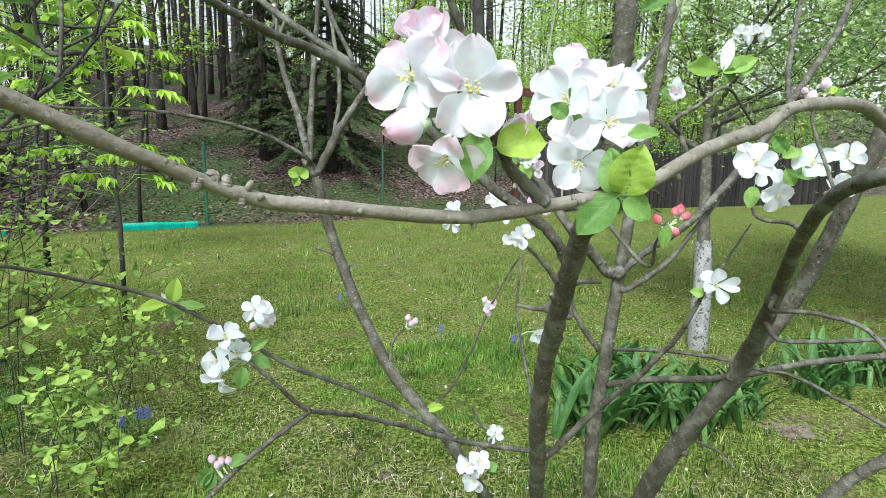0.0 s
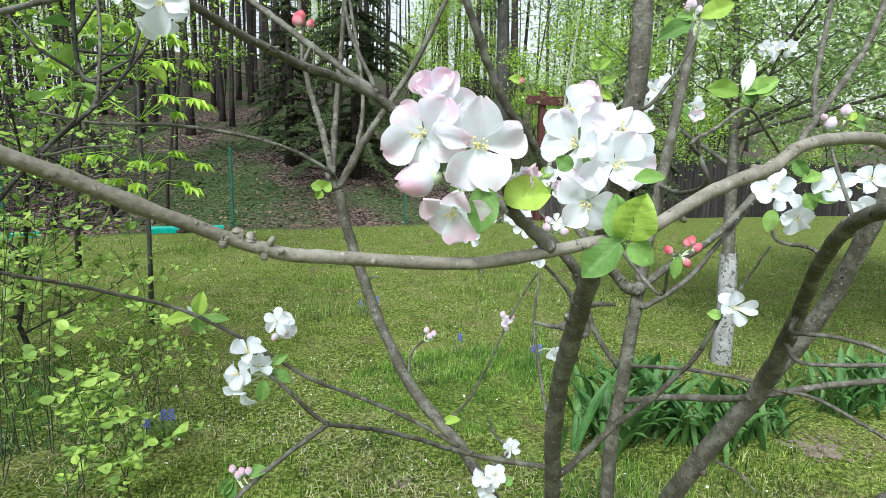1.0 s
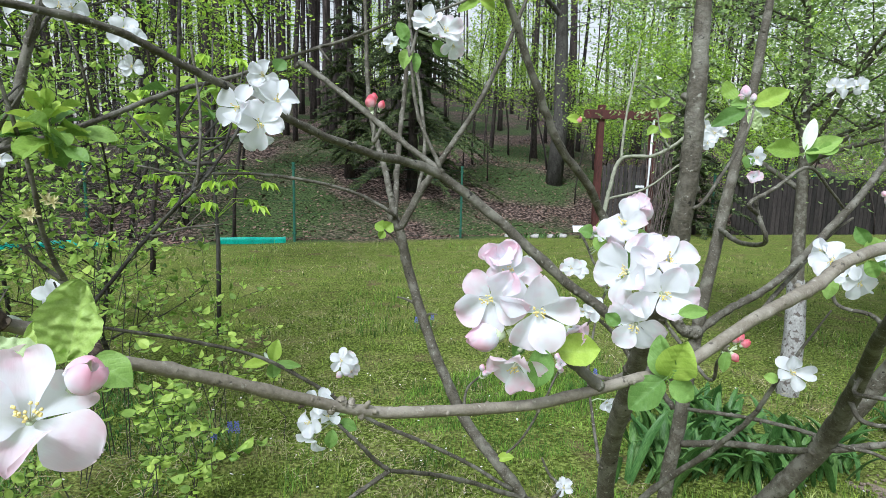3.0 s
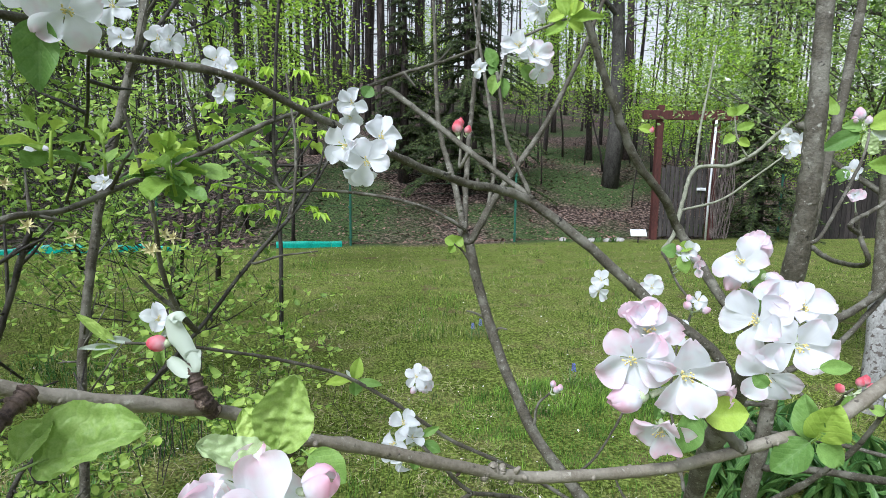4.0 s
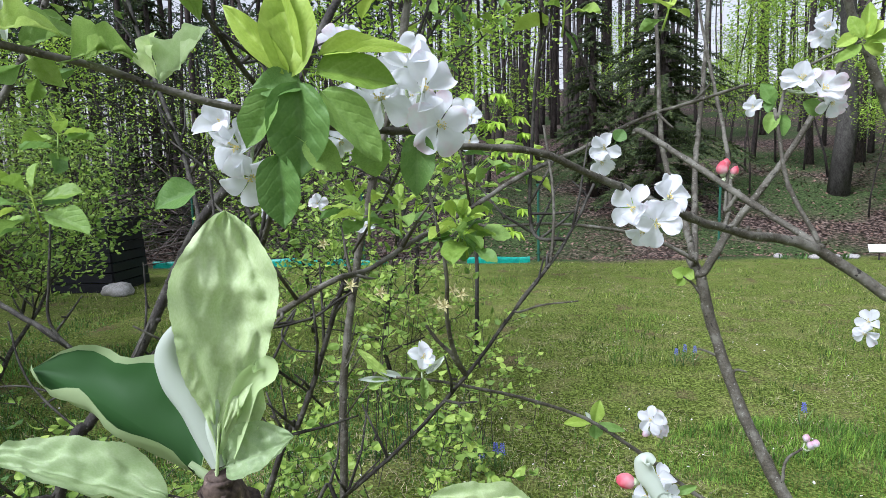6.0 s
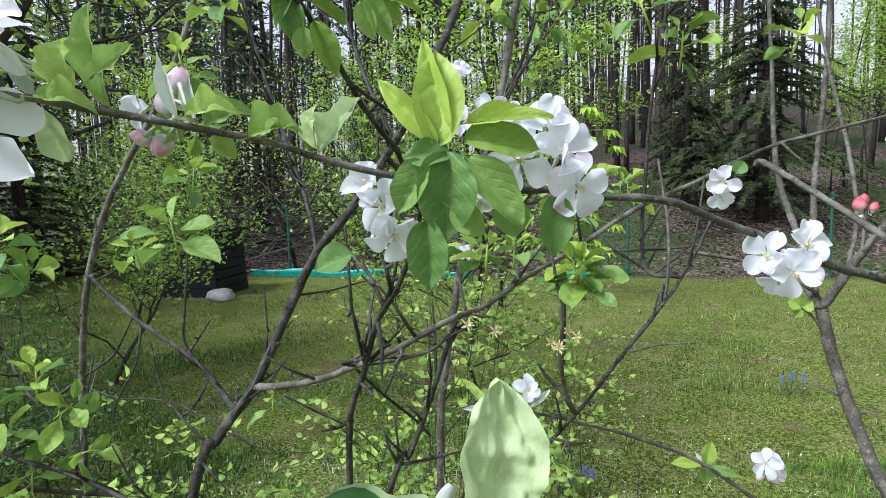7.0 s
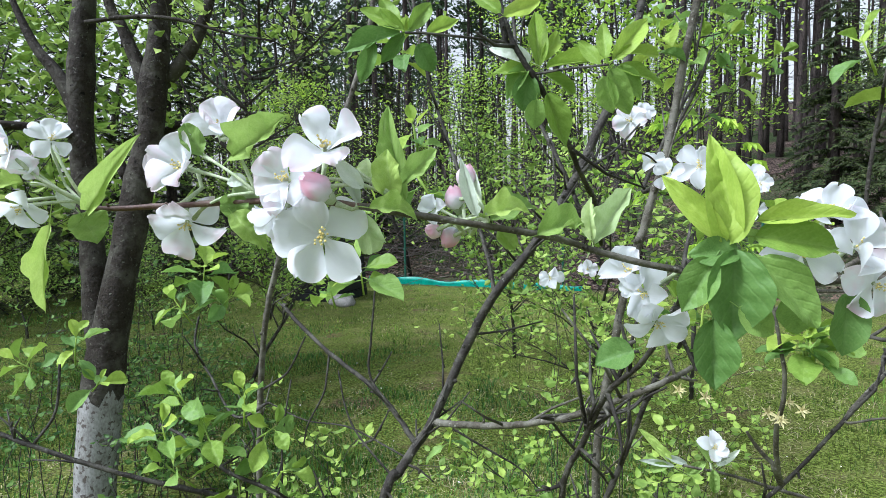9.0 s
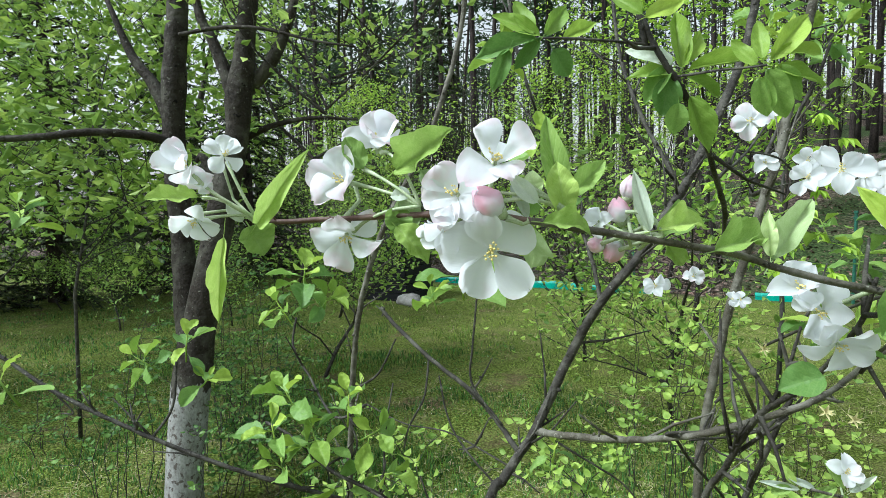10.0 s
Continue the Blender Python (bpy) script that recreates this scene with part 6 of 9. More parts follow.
limb(apple_tree, "trunk", [(0.669, 1.224, 0.956, 0.0250), (0.728, 1.178, 1.098, 0.0237), (0.755, 1.123, 1.250, 0.0223), (0.769, 1.075, 1.383, 0.0210), (0.800, 1.048, 1.520, 0.0197)])
limb(apple_tree, "trunk", [(0.360, 1.520, -0.050, 0.0289), (0.244, 1.423, 0.234, 0.0240), (0.128, 1.327, 0.518, 0.0214), (0.026, 1.306, 0.697, 0.0207), (-0.022, 1.297, 0.768, 0.0201), (-0.129, 1.354, 0.871, 0.0194), (-0.229, 1.414, 1.049, 0.0188), (-0.288, 1.439, 1.203, 0.0181), (-0.319, 1.430, 1.330, 0.0174), (-0.347, 1.439, 1.385, 0.0168)])
limb(apple_tree, "limb", [(-0.333, 1.426, 1.364, 0.0125), (-0.370, 1.485, 1.476, 0.0112), (-0.430, 1.559, 1.616, 0.0099), (-0.451, 1.579, 1.732, 0.0087), (-0.463, 1.603, 1.878, 0.0074), (-0.486, 1.650, 2.183, 0.0055), (-0.492, 1.740, 2.665, 0.0022)])
limb(apple_tree, "limb", [(-0.333, 1.427, 1.372, 0.0111), (-0.354, 1.540, 1.501, 0.0103), (-0.370, 1.669, 1.662, 0.0095), (-0.363, 1.695, 1.818, 0.0087), (-0.360, 1.727, 2.004, 0.0079), (-0.357, 1.774, 2.310, 0.0059), (-0.323, 1.865, 2.794, 0.0024)])
limb(apple_tree, "limb", [(-0.328, 1.433, 1.348, 0.0160), (-0.310, 1.425, 1.358, 0.0139), (-0.260, 1.432, 1.454, 0.0125), (-0.207, 1.446, 1.536, 0.0111), (-0.139, 1.466, 1.646, 0.0097), (-0.086, 1.485, 1.755, 0.0083), (-0.046, 1.501, 1.851, 0.0069), (0.061, 1.546, 2.136, 0.0052), (0.251, 1.633, 2.588, 0.0021)])
limb(apple_tree, "limb", [(-0.274, 1.428, 1.434, 0.0076), (-0.264, 1.469, 1.551, 0.0070), (-0.288, 1.523, 1.695, 0.0065), (-0.322, 1.595, 1.821, 0.0059), (-0.386, 1.730, 2.088, 0.0044), (-0.452, 1.952, 2.513, 0.0018)])
limb(apple_tree, "twig", [(-0.333, 1.427, 1.372, 0.0078), (-0.337, 1.399, 1.388, 0.0068), (-0.414, 1.346, 1.437, 0.0062), (-0.515, 1.279, 1.468, 0.0055), (-0.623, 1.206, 1.482, 0.0049), (-0.739, 1.127, 1.480, 0.0043), (-0.813, 1.078, 1.496, 0.0036)])
limb(apple_tree, "limb", [(0.165, 0.747, 1.266, 0.0100), (0.136, 0.727, 1.309, 0.0096), (0.067, 0.717, 1.361, 0.0092), (-0.090, 0.701, 1.490, 0.0085), (-0.172, 0.612, 1.522, 0.0065), (-0.218, 0.537, 1.545, 0.0058), (-0.286, 0.429, 1.590, 0.0047), (-0.318, 0.369, 1.610, 0.0043), (-0.369, 0.284, 1.614, 0.0035), (-0.334, 0.264, 1.620, 0.0034), (-0.361, 0.211, 1.620, 0.0033), (-0.394, 0.167, 1.626, 0.0031), (-0.431, 0.113, 1.641, 0.0029), (-0.450, 0.085, 1.652, 0.0028), (-0.500, -0.018, 1.672, 0.0026)])
limb(apple_tree, "red_twig", [(-0.496, -0.010, 1.671, 0.0026), (-0.527, -0.040, 1.676, 0.0025), (-0.562, -0.057, 1.676, 0.0025), (-0.615, -0.112, 1.673, 0.0024), (-0.628, -0.132, 1.673, 0.0023)])
limb(apple_tree, "limb", [(-0.098, 0.693, 1.500, 0.0059), (-0.178, 0.734, 1.553, 0.0058), (-0.252, 0.766, 1.605, 0.0058), (-0.320, 0.788, 1.651, 0.0057), (-0.336, 0.793, 1.651, 0.0056)])
limb(apple_tree, "twig", [(-0.102, 0.693, 1.507, 0.0038), (-0.134, 0.711, 1.570, 0.0035), (-0.146, 0.720, 1.628, 0.0032), (-0.153, 0.727, 1.664, 0.0029)])
limb(apple_tree, "twig", [(-0.190, 0.739, 1.562, 0.0040), (-0.204, 0.743, 1.540, 0.0035), (-0.204, 0.748, 1.571, 0.0029), (-0.203, 0.751, 1.593, 0.0023)])
limb(apple_tree, "bough", [(-0.240, -0.053, 1.529, 0.0028), (-0.214, -0.017, 1.520, 0.0031), (-0.194, 0.030, 1.498, 0.0033), (-0.197, 0.062, 1.482, 0.0034), (-0.185, 0.079, 1.471, 0.0032), (-0.155, 0.122, 1.451, 0.0033), (-0.143, 0.133, 1.439, 0.0034), (-0.121, 0.158, 1.425, 0.0036), (-0.068, 0.212, 1.391, 0.0040), (-0.038, 0.231, 1.384, 0.0042), (0.022, 0.273, 1.376, 0.0046), (0.090, 0.313, 1.383, 0.0050), (0.106, 0.322, 1.382, 0.0054), (0.173, 0.373, 1.410, 0.0062), (0.233, 0.427, 1.424, 0.0067), (0.276, 0.460, 1.443, 0.0071), (0.379, 0.545, 1.452, 0.0081), (0.442, 0.598, 1.441, 0.0088), (0.518, 0.657, 1.414, 0.0094), (0.491, 0.625, 1.390, 0.0108)])
limb(apple_tree, "knob", [(-0.0641, 0.2143, 1.3892, 0.0030), (-0.0641, 0.2140, 1.3877, 0.0027), (-0.0641, 0.2138, 1.3861, 0.0021), (-0.0641, 0.2136, 1.3851, 0.0010)])
limb(apple_tree, "knob", [(0.0221, 0.2728, 1.3750, 0.0026), (0.0223, 0.2726, 1.3732, 0.0023), (0.0225, 0.2723, 1.3716, 0.0018), (0.0226, 0.2722, 1.3706, 0.0009)])
limb(apple_tree, "knob", [(-0.0723, 0.2080, 1.3944, 0.0040), (-0.0726, 0.2082, 1.3960, 0.0036), (-0.0729, 0.2084, 1.3975, 0.0028), (-0.0731, 0.2086, 1.3985, 0.0014)])
limb(apple_tree, "knob", [(-0.0691, 0.2108, 1.3927, 0.0035), (-0.0687, 0.2110, 1.3942, 0.0032), (-0.0682, 0.2113, 1.3957, 0.0024), (-0.0679, 0.2115, 1.3967, 0.0012)])
limb(apple_tree, "knob", [(-0.0761, 0.2036, 1.3954, 0.0036), (-0.0761, 0.2033, 1.3939, 0.0032), (-0.0761, 0.2031, 1.3922, 0.0025), (-0.0761, 0.2029, 1.3913, 0.0013)])
limb(apple_tree, "twig", [(0.059, 0.294, 1.380, 0.0050), (0.040, 0.286, 1.399, 0.0040), (0.032, 0.277, 1.415, 0.0029), (0.021, 0.267, 1.434, 0.0019)])
limb(apple_tree, "twig", [(0.100, 0.319, 1.382, 0.0032), (0.104, 0.312, 1.391, 0.0028), (0.101, 0.312, 1.397, 0.0022), (0.098, 0.315, 1.407, 0.0017)])
limb(apple_tree, "spur", [(-0.1560, 0.1150, 1.4540, 0.0040), (-0.1582, 0.1107, 1.4611, 0.0036), (-0.1596, 0.1110, 1.4659, 0.0028), (-0.1609, 0.1112, 1.4703, 0.0030), (-0.1603, 0.1118, 1.4742, 0.0021), (-0.1600, 0.1120, 1.4765, 0.0012)])
limb(apple_tree, "spur", [(-0.133, 0.127, 1.445, 0.0042), (-0.132, 0.121, 1.441, 0.0032), (-0.127, 0.107, 1.443, 0.0022), (-0.125, 0.097, 1.443, 0.0012)])
limb(apple_tree, "spur", [(-0.179, 0.069, 1.477, 0.0032), (-0.179, 0.064, 1.475, 0.0029), (-0.178, 0.058, 1.472, 0.0025), (-0.178, 0.055, 1.469, 0.0022)])
limb(apple_tree, "spur", [(-0.185, 0.059, 1.487, 0.0023), (-0.185, 0.059, 1.489, 0.0012)])
limb(apple_tree, "spur", [(-0.086, 0.197, 1.399, 0.0017), (-0.087, 0.191, 1.399, 0.0009)])
limb(apple_tree, "twig", [(0.188, 1.043, 0.814, 0.0110), (0.231, 1.066, 0.829, 0.0097), (0.292, 1.041, 0.916, 0.0084), (0.351, 0.978, 1.017, 0.0071), (0.392, 0.923, 1.109, 0.0057), (0.411, 0.886, 1.191, 0.0044), (0.450, 0.897, 1.248, 0.0031), (0.485, 0.906, 1.301, 0.0018)])
limb(apple_tree, "twig", [(0.516, 0.825, 1.299, 0.0048), (0.519, 0.867, 1.306, 0.0044), (0.494, 0.907, 1.310, 0.0040), (0.480, 0.914, 1.349, 0.0035)])
limb(apple_tree, "twig", [(0.450, 1.497, 0.781, 0.0124), (0.529, 1.403, 0.837, 0.0117), (0.621, 1.293, 0.884, 0.0110), (0.684, 1.220, 0.931, 0.0103), (0.821, 1.207, 0.965, 0.0096), (0.943, 1.182, 0.989, 0.0089), (1.083, 1.167, 1.009, 0.0083)])
limb(apple_tree, "twig", [(0.444, 1.446, 0.902, 0.0066), (0.545, 1.348, 0.933, 0.0065), (0.619, 1.273, 0.947, 0.0064), (0.672, 1.223, 0.949, 0.0062)])
limb(apple_tree, "twig", [(0.632, 1.101, 1.087, 0.0069), (0.642, 1.069, 1.059, 0.0060), (0.690, 1.034, 1.066, 0.0057), (0.775, 0.975, 1.093, 0.0054), (0.860, 0.930, 1.119, 0.0051)])
limb(apple_tree, "twig", [(0.606, 1.023, 1.165, 0.0059), (0.591, 1.010, 1.133, 0.0051), (0.616, 0.962, 1.143, 0.0051), (0.640, 0.932, 1.144, 0.0051), (0.679, 0.900, 1.134, 0.0052), (0.711, 0.852, 1.088, 0.0052)])
limb(apple_tree, "twig", [(0.684, 1.222, 0.941, 0.0056), (0.742, 1.172, 0.945, 0.0055), (0.791, 1.099, 0.928, 0.0054), (0.853, 1.044, 0.896, 0.0053), (0.911, 0.990, 0.875, 0.0052)])
limb(apple_tree, "twig", [(0.618, 1.315, 0.718, 0.0055), (0.664, 1.293, 0.702, 0.0041), (0.702, 1.267, 0.666, 0.0027)])
limb(apple_tree, "twig", [(0.653, 0.924, 0.801, 0.0138), (0.716, 0.916, 0.871, 0.0139), (0.755, 0.911, 0.900, 0.0139), (0.862, 0.906, 0.981, 0.0140)])
limb(apple_tree, "twig", [(0.162, 0.725, 1.237, 0.0059), (0.182, 0.730, 1.242, 0.0051), (0.194, 0.731, 1.242, 0.0040), (0.207, 0.731, 1.242, 0.0029)])
limb(apple_tree, "limb", [(0.463, 1.481, 1.103, 0.0133), (0.536, 1.491, 1.162, 0.0133), (0.639, 1.504, 1.229, 0.0132), (0.765, 1.574, 1.337, 0.0132), (0.882, 1.645, 1.444, 0.0132), (1.035, 1.772, 1.588, 0.0131), (1.216, 1.909, 1.784, 0.0131), (1.355, 2.047, 1.990, 0.0131), (1.492, 2.182, 2.223, 0.0098), (1.728, 2.406, 2.597, 0.0039)])
limb(apple_tree, "limb", [(0.459, 1.493, 1.059, 0.0128), (0.479, 1.473, 1.057, 0.0111), (0.581, 1.486, 1.126, 0.0093), (0.705, 1.558, 1.246, 0.0075), (0.820, 1.628, 1.351, 0.0057), (0.875, 1.636, 1.398, 0.0039)])
limb(apple_tree, "limb", [(1.012, 1.753, 1.566, 0.0135), (1.019, 1.765, 1.547, 0.0117), (1.038, 1.834, 1.653, 0.0108), (1.092, 1.913, 1.817, 0.0100), (1.156, 1.997, 2.008, 0.0091), (1.238, 2.105, 2.284, 0.0068), (1.390, 2.286, 2.721, 0.0027)])
limb(apple_tree, "twig", [(0.176, 0.977, 1.139, 0.0092), (0.229, 0.994, 1.120, 0.0080), (0.203, 1.004, 1.179, 0.0065), (0.170, 0.991, 1.222, 0.0049), (0.137, 0.975, 1.253, 0.0034)])
limb(apple_tree, "twig", [(0.425, 1.512, 0.875, 0.0108), (0.360, 1.518, 0.968, 0.0100), (0.326, 1.523, 1.061, 0.0092)])
limb(apple_tree, "twig", [(0.215, 0.999, 1.152, 0.0068), (0.176, 0.977, 1.139, 0.0059), (0.154, 0.996, 1.134, 0.0047), (0.135, 1.006, 1.136, 0.0035)])
limb(apple_tree, "twig", [(0.158, 0.951, 0.989, 0.0044), (0.149, 1.012, 1.049, 0.0040), (0.141, 1.055, 1.123, 0.0036), (0.153, 1.091, 1.213, 0.0032)])
limb(apple_tree, "twig", [(-0.039, 1.306, 0.785, 0.0047), (0.017, 1.310, 0.841, 0.0041), (0.062, 1.305, 0.929, 0.0039), (0.100, 1.302, 1.027, 0.0036), (0.137, 1.296, 1.110, 0.0034), (0.172, 1.287, 1.172, 0.0032)])
limb(apple_tree, "twig", [(0.402, 1.009, 1.440, 0.0050), (0.378, 0.983, 1.459, 0.0048), (0.424, 1.008, 1.484, 0.0044), (0.490, 1.045, 1.521, 0.0040), (0.551, 1.090, 1.482, 0.0036), (0.599, 1.135, 1.448, 0.0032)])
limb(apple_tree, "twig", [(0.505, 1.525, 1.365, 0.0085), (0.470, 1.280, 1.360, 0.0070), (0.423, 1.022, 1.390, 0.0058), (0.404, 1.010, 1.437, 0.0050), (0.393, 1.006, 1.475, 0.0038)])
limb(apple_tree, "limb", [(0.184, 1.055, 0.827, 0.0078), (0.100, 1.047, 0.840, 0.0071), (0.001, 0.984, 0.892, 0.0064), (-0.075, 0.912, 0.951, 0.0057), (-0.136, 0.829, 1.006, 0.0051), (-0.182, 0.764, 1.042, 0.0044)])
limb(apple_tree, "twig", [(-0.182, 0.764, 1.042, 0.0048), (-0.203, 0.748, 1.068, 0.0044), (-0.217, 0.732, 1.095, 0.0041), (-0.252, 0.727, 1.129, 0.0037)])
limb(apple_tree, "twig", [(-0.182, 0.764, 1.042, 0.0052), (-0.217, 0.749, 1.018, 0.0052), (-0.264, 0.723, 0.985, 0.0052), (-0.305, 0.696, 0.947, 0.0052), (-0.348, 0.677, 0.898, 0.0052)])
limb(apple_tree, "twig", [(0.006, 0.992, 0.896, 0.0052), (-0.089, 0.964, 0.962, 0.0051), (-0.174, 0.935, 1.011, 0.0050), (-0.243, 0.905, 1.051, 0.0049), (-0.289, 0.875, 1.094, 0.0047), (-0.343, 0.848, 1.140, 0.0045), (-0.410, 0.810, 1.191, 0.0042), (-0.481, 0.746, 1.232, 0.0038), (-0.531, 0.668, 1.268, 0.0034), (-0.573, 0.608, 1.292, 0.0030), (-0.611, 0.562, 1.306, 0.0026)])
limb(apple_tree, "twig", [(0.054, 1.312, 0.648, 0.0074), (0.126, 1.357, 0.694, 0.0064), (0.097, 1.362, 0.729, 0.0050), (0.075, 1.369, 0.771, 0.0036)])
limb(apple_tree, "twig", [(-0.130, 1.354, 0.871, 0.0056), (-0.124, 1.366, 0.940, 0.0045), (-0.093, 1.372, 0.975, 0.0035)])
limb(apple_tree, "twig", [(-0.244, 1.422, 1.100, 0.0057), (-0.235, 1.416, 1.121, 0.0043), (-0.211, 1.406, 1.123, 0.0028)])
limb(apple_tree, "twig", [(-0.280, 1.430, 1.146, 0.0050), (-0.304, 1.421, 1.158, 0.0039), (-0.321, 1.412, 1.163, 0.0028)])
limb(apple_tree, "twig", [(-0.318, 1.424, 1.296, 0.0049), (-0.337, 1.419, 1.324, 0.0042), (-0.358, 1.412, 1.342, 0.0034)])
limb(apple_tree, "twig", [(-0.463, 0.476, 1.384, 0.0053), (-0.473, 0.522, 1.345, 0.0046), (-0.461, 0.477, 1.384, 0.0041), (-0.450, 0.444, 1.436, 0.0035), (-0.435, 0.420, 1.490, 0.0030), (-0.437, 0.409, 1.537, 0.0025), (-0.444, 0.401, 1.588, 0.0020)])
limb(apple_tree, "twig", [(-0.463, 0.476, 1.384, 0.0036), (-0.474, 0.461, 1.403, 0.0029), (-0.482, 0.449, 1.423, 0.0022)])
limb(apple_tree, "twig", [(-0.399, 0.623, 1.475, 0.0025), (-0.425, 0.568, 1.423, 0.0022), (-0.393, 0.586, 1.429, 0.0018), (-0.355, 0.606, 1.433, 0.0014)])
limb(apple_tree, "twig", [(-0.399, 0.623, 1.475, 0.0030), (-0.397, 0.631, 1.523, 0.0028), (-0.404, 0.646, 1.575, 0.0025), (-0.422, 0.660, 1.659, 0.0023)])
limb(apple_tree, "twig", [(0.161, 0.611, 1.353, 0.0029), (0.202, 0.558, 1.299, 0.0025), (0.202, 0.532, 1.325, 0.0021), (0.200, 0.510, 1.344, 0.0016), (0.203, 0.506, 1.350, 0.0012)])
limb(apple_tree, "twig", [(-0.149, 0.722, 1.652, 0.0029), (-0.138, 0.744, 1.701, 0.0027), (-0.106, 0.766, 1.723, 0.0024), (-0.068, 0.784, 1.741, 0.0022)])
limb(apple_tree, "limb", [(0.463, 1.481, 1.103, 0.0221), (0.426, 1.480, 1.102, 0.0192), (0.376, 1.469, 1.156, 0.0180), (0.309, 1.418, 1.224, 0.0168), (0.214, 1.499, 1.376, 0.0157), (0.157, 1.435, 1.472, 0.0145), (0.081, 1.363, 1.561, 0.0133), (0.020, 1.302, 1.690, 0.0122), (-0.030, 1.245, 1.814, 0.0110), (-0.059, 1.210, 1.879, 0.0098), (-0.076, 1.192, 1.949, 0.0087), (-0.139, 1.121, 2.242, 0.0065), (-0.204, 1.036, 2.708, 0.0026)])
limb(apple_tree, "pale_twig", [(0.209, 1.792, 1.295, 0.0095), (0.244, 1.809, 1.355, 0.0089), (0.261, 1.826, 1.441, 0.0084), (0.295, 1.849, 1.544, 0.0079), (0.387, 1.842, 1.556, 0.0073), (0.454, 1.842, 1.592, 0.0068), (0.505, 1.841, 1.644, 0.0063), (0.544, 1.836, 1.684, 0.0057)])
limb(apple_tree, "pale_twig", [(0.255, 1.821, 1.419, 0.0052), (0.369, 1.833, 1.453, 0.0045), (0.449, 1.830, 1.516, 0.0039), (0.521, 1.835, 1.576, 0.0033)])
limb(apple_tree, "pale_twig", [(0.295, 1.849, 1.544, 0.0060), (0.307, 1.881, 1.672, 0.0052), (0.331, 1.926, 1.804, 0.0044), (0.352, 1.971, 1.930, 0.0035)])
limb(apple_tree, "pale_twig", [(0.433, 1.836, 1.582, 0.0042), (0.403, 1.836, 1.636, 0.0033), (0.392, 1.843, 1.702, 0.0025)])
limb(apple_tree, "twig", [(0.161, 0.558, 1.430, 0.0026), (0.114, 0.507, 1.401, 0.0023), (0.108, 0.489, 1.423, 0.0019), (0.105, 0.475, 1.443, 0.0014)])
limb(apple_tree, "twig", [(0.117, 1.108, 1.385, 0.0038), (0.129, 1.087, 1.362, 0.0035), (0.139, 1.054, 1.336, 0.0032), (0.158, 1.002, 1.302, 0.0030), (0.137, 0.975, 1.253, 0.0034)])
limb(apple_tree, "twig", [(0.163, 0.548, 1.478, 0.0028), (0.176, 0.543, 1.477, 0.0024), (0.219, 0.608, 1.516, 0.0022), (0.252, 0.658, 1.554, 0.0020), (0.266, 0.684, 1.584, 0.0018), (0.261, 0.685, 1.599, 0.0016)])
limb(apple_tree, "twig", [(0.482, 0.713, 1.359, 0.0033), (0.468, 0.752, 1.446, 0.0029), (0.478, 0.757, 1.468, 0.0024), (0.488, 0.759, 1.482, 0.0019), (0.499, 0.760, 1.479, 0.0014)])
leaf(apple_tree, (0.022, 0.256, 1.414), (0.021, 0.252, 1.393), (0.156, -0.985, 0.070), 0.014, 0, 0.25)
leaf(apple_tree, (0.032, 0.270, 1.408), (0.055, 0.271, 1.411), (0.012, -0.882, 0.471), 0.018, 1, 0.25)
leaf(apple_tree, (0.012, 0.272, 1.417), (0.008, 0.269, 1.403), (-0.003, -0.999, -0.041), 0.008, 0, 0.25)
leaf(apple_tree, (0.066, 0.283, 1.423), (0.058, 0.284, 1.428), (-0.193, -0.979, -0.061), 0.008, 0, 0.25)
leaf(apple_tree, (0.101, 0.309, 1.383), (0.095, 0.314, 1.409), (-0.452, -0.878, 0.157), 0.016, 0, 0.25)
leaf(apple_tree, (0.101, 0.308, 1.385), (0.107, 0.297, 1.410), (-0.090, -0.993, 0.073), 0.022, 1, 0.25)
leaf(apple_tree, (0.098, 0.307, 1.383), (0.078, 0.304, 1.364), (-0.440, -0.833, 0.336), 0.018, 0, 0.25)
leaf(apple_tree, (0.102, 0.307, 1.382), (0.116, 0.306, 1.372), (-0.096, -0.919, 0.382), 0.014, 0, 0.25)
leaf(apple_tree, (0.113, 0.344, 1.416), (0.132, 0.344, 1.419), (-0.286, -0.846, 0.450), 0.009, 0, 0.25)
leaf(apple_tree, (0.201, 0.505, 1.344), (0.197, 0.501, 1.325), (-0.353, -0.929, 0.115), 0.010, 0, 0.25)
leaf(apple_tree, (0.503, 0.873, 1.402), (0.532, 0.875, 1.415), (-0.496, -0.816, 0.298), 0.020, 0, 0.25)
leaf(apple_tree, (0.508, 0.870, 1.386), (0.521, 0.866, 1.361), (-0.498, -0.809, 0.313), 0.020, 0, 0.25)
leaf(apple_tree, (0.462, 0.865, 1.360), (0.454, 0.859, 1.327), (-0.461, -0.821, 0.337), 0.020, 0, 0.25)
leaf(apple_tree, (0.516, 0.869, 1.377), (0.558, 0.869, 1.378), (-0.503, -0.803, 0.320), 0.020, 0, 0.25)
leaf(apple_tree, (0.507, 0.874, 1.410), (0.490, 0.878, 1.435), (-0.499, -0.816, 0.291), 0.020, 0, 0.25)
leaf(apple_tree, (0.407, 0.877, 1.193), (0.385, 0.877, 1.197), (-0.394, -0.827, 0.401), 0.016, 0, 0.25)
leaf(apple_tree, (-0.256, 0.716, 1.125), (-0.259, 0.711, 1.096), (0.329, -0.878, 0.348), 0.018, 0, 0.25)
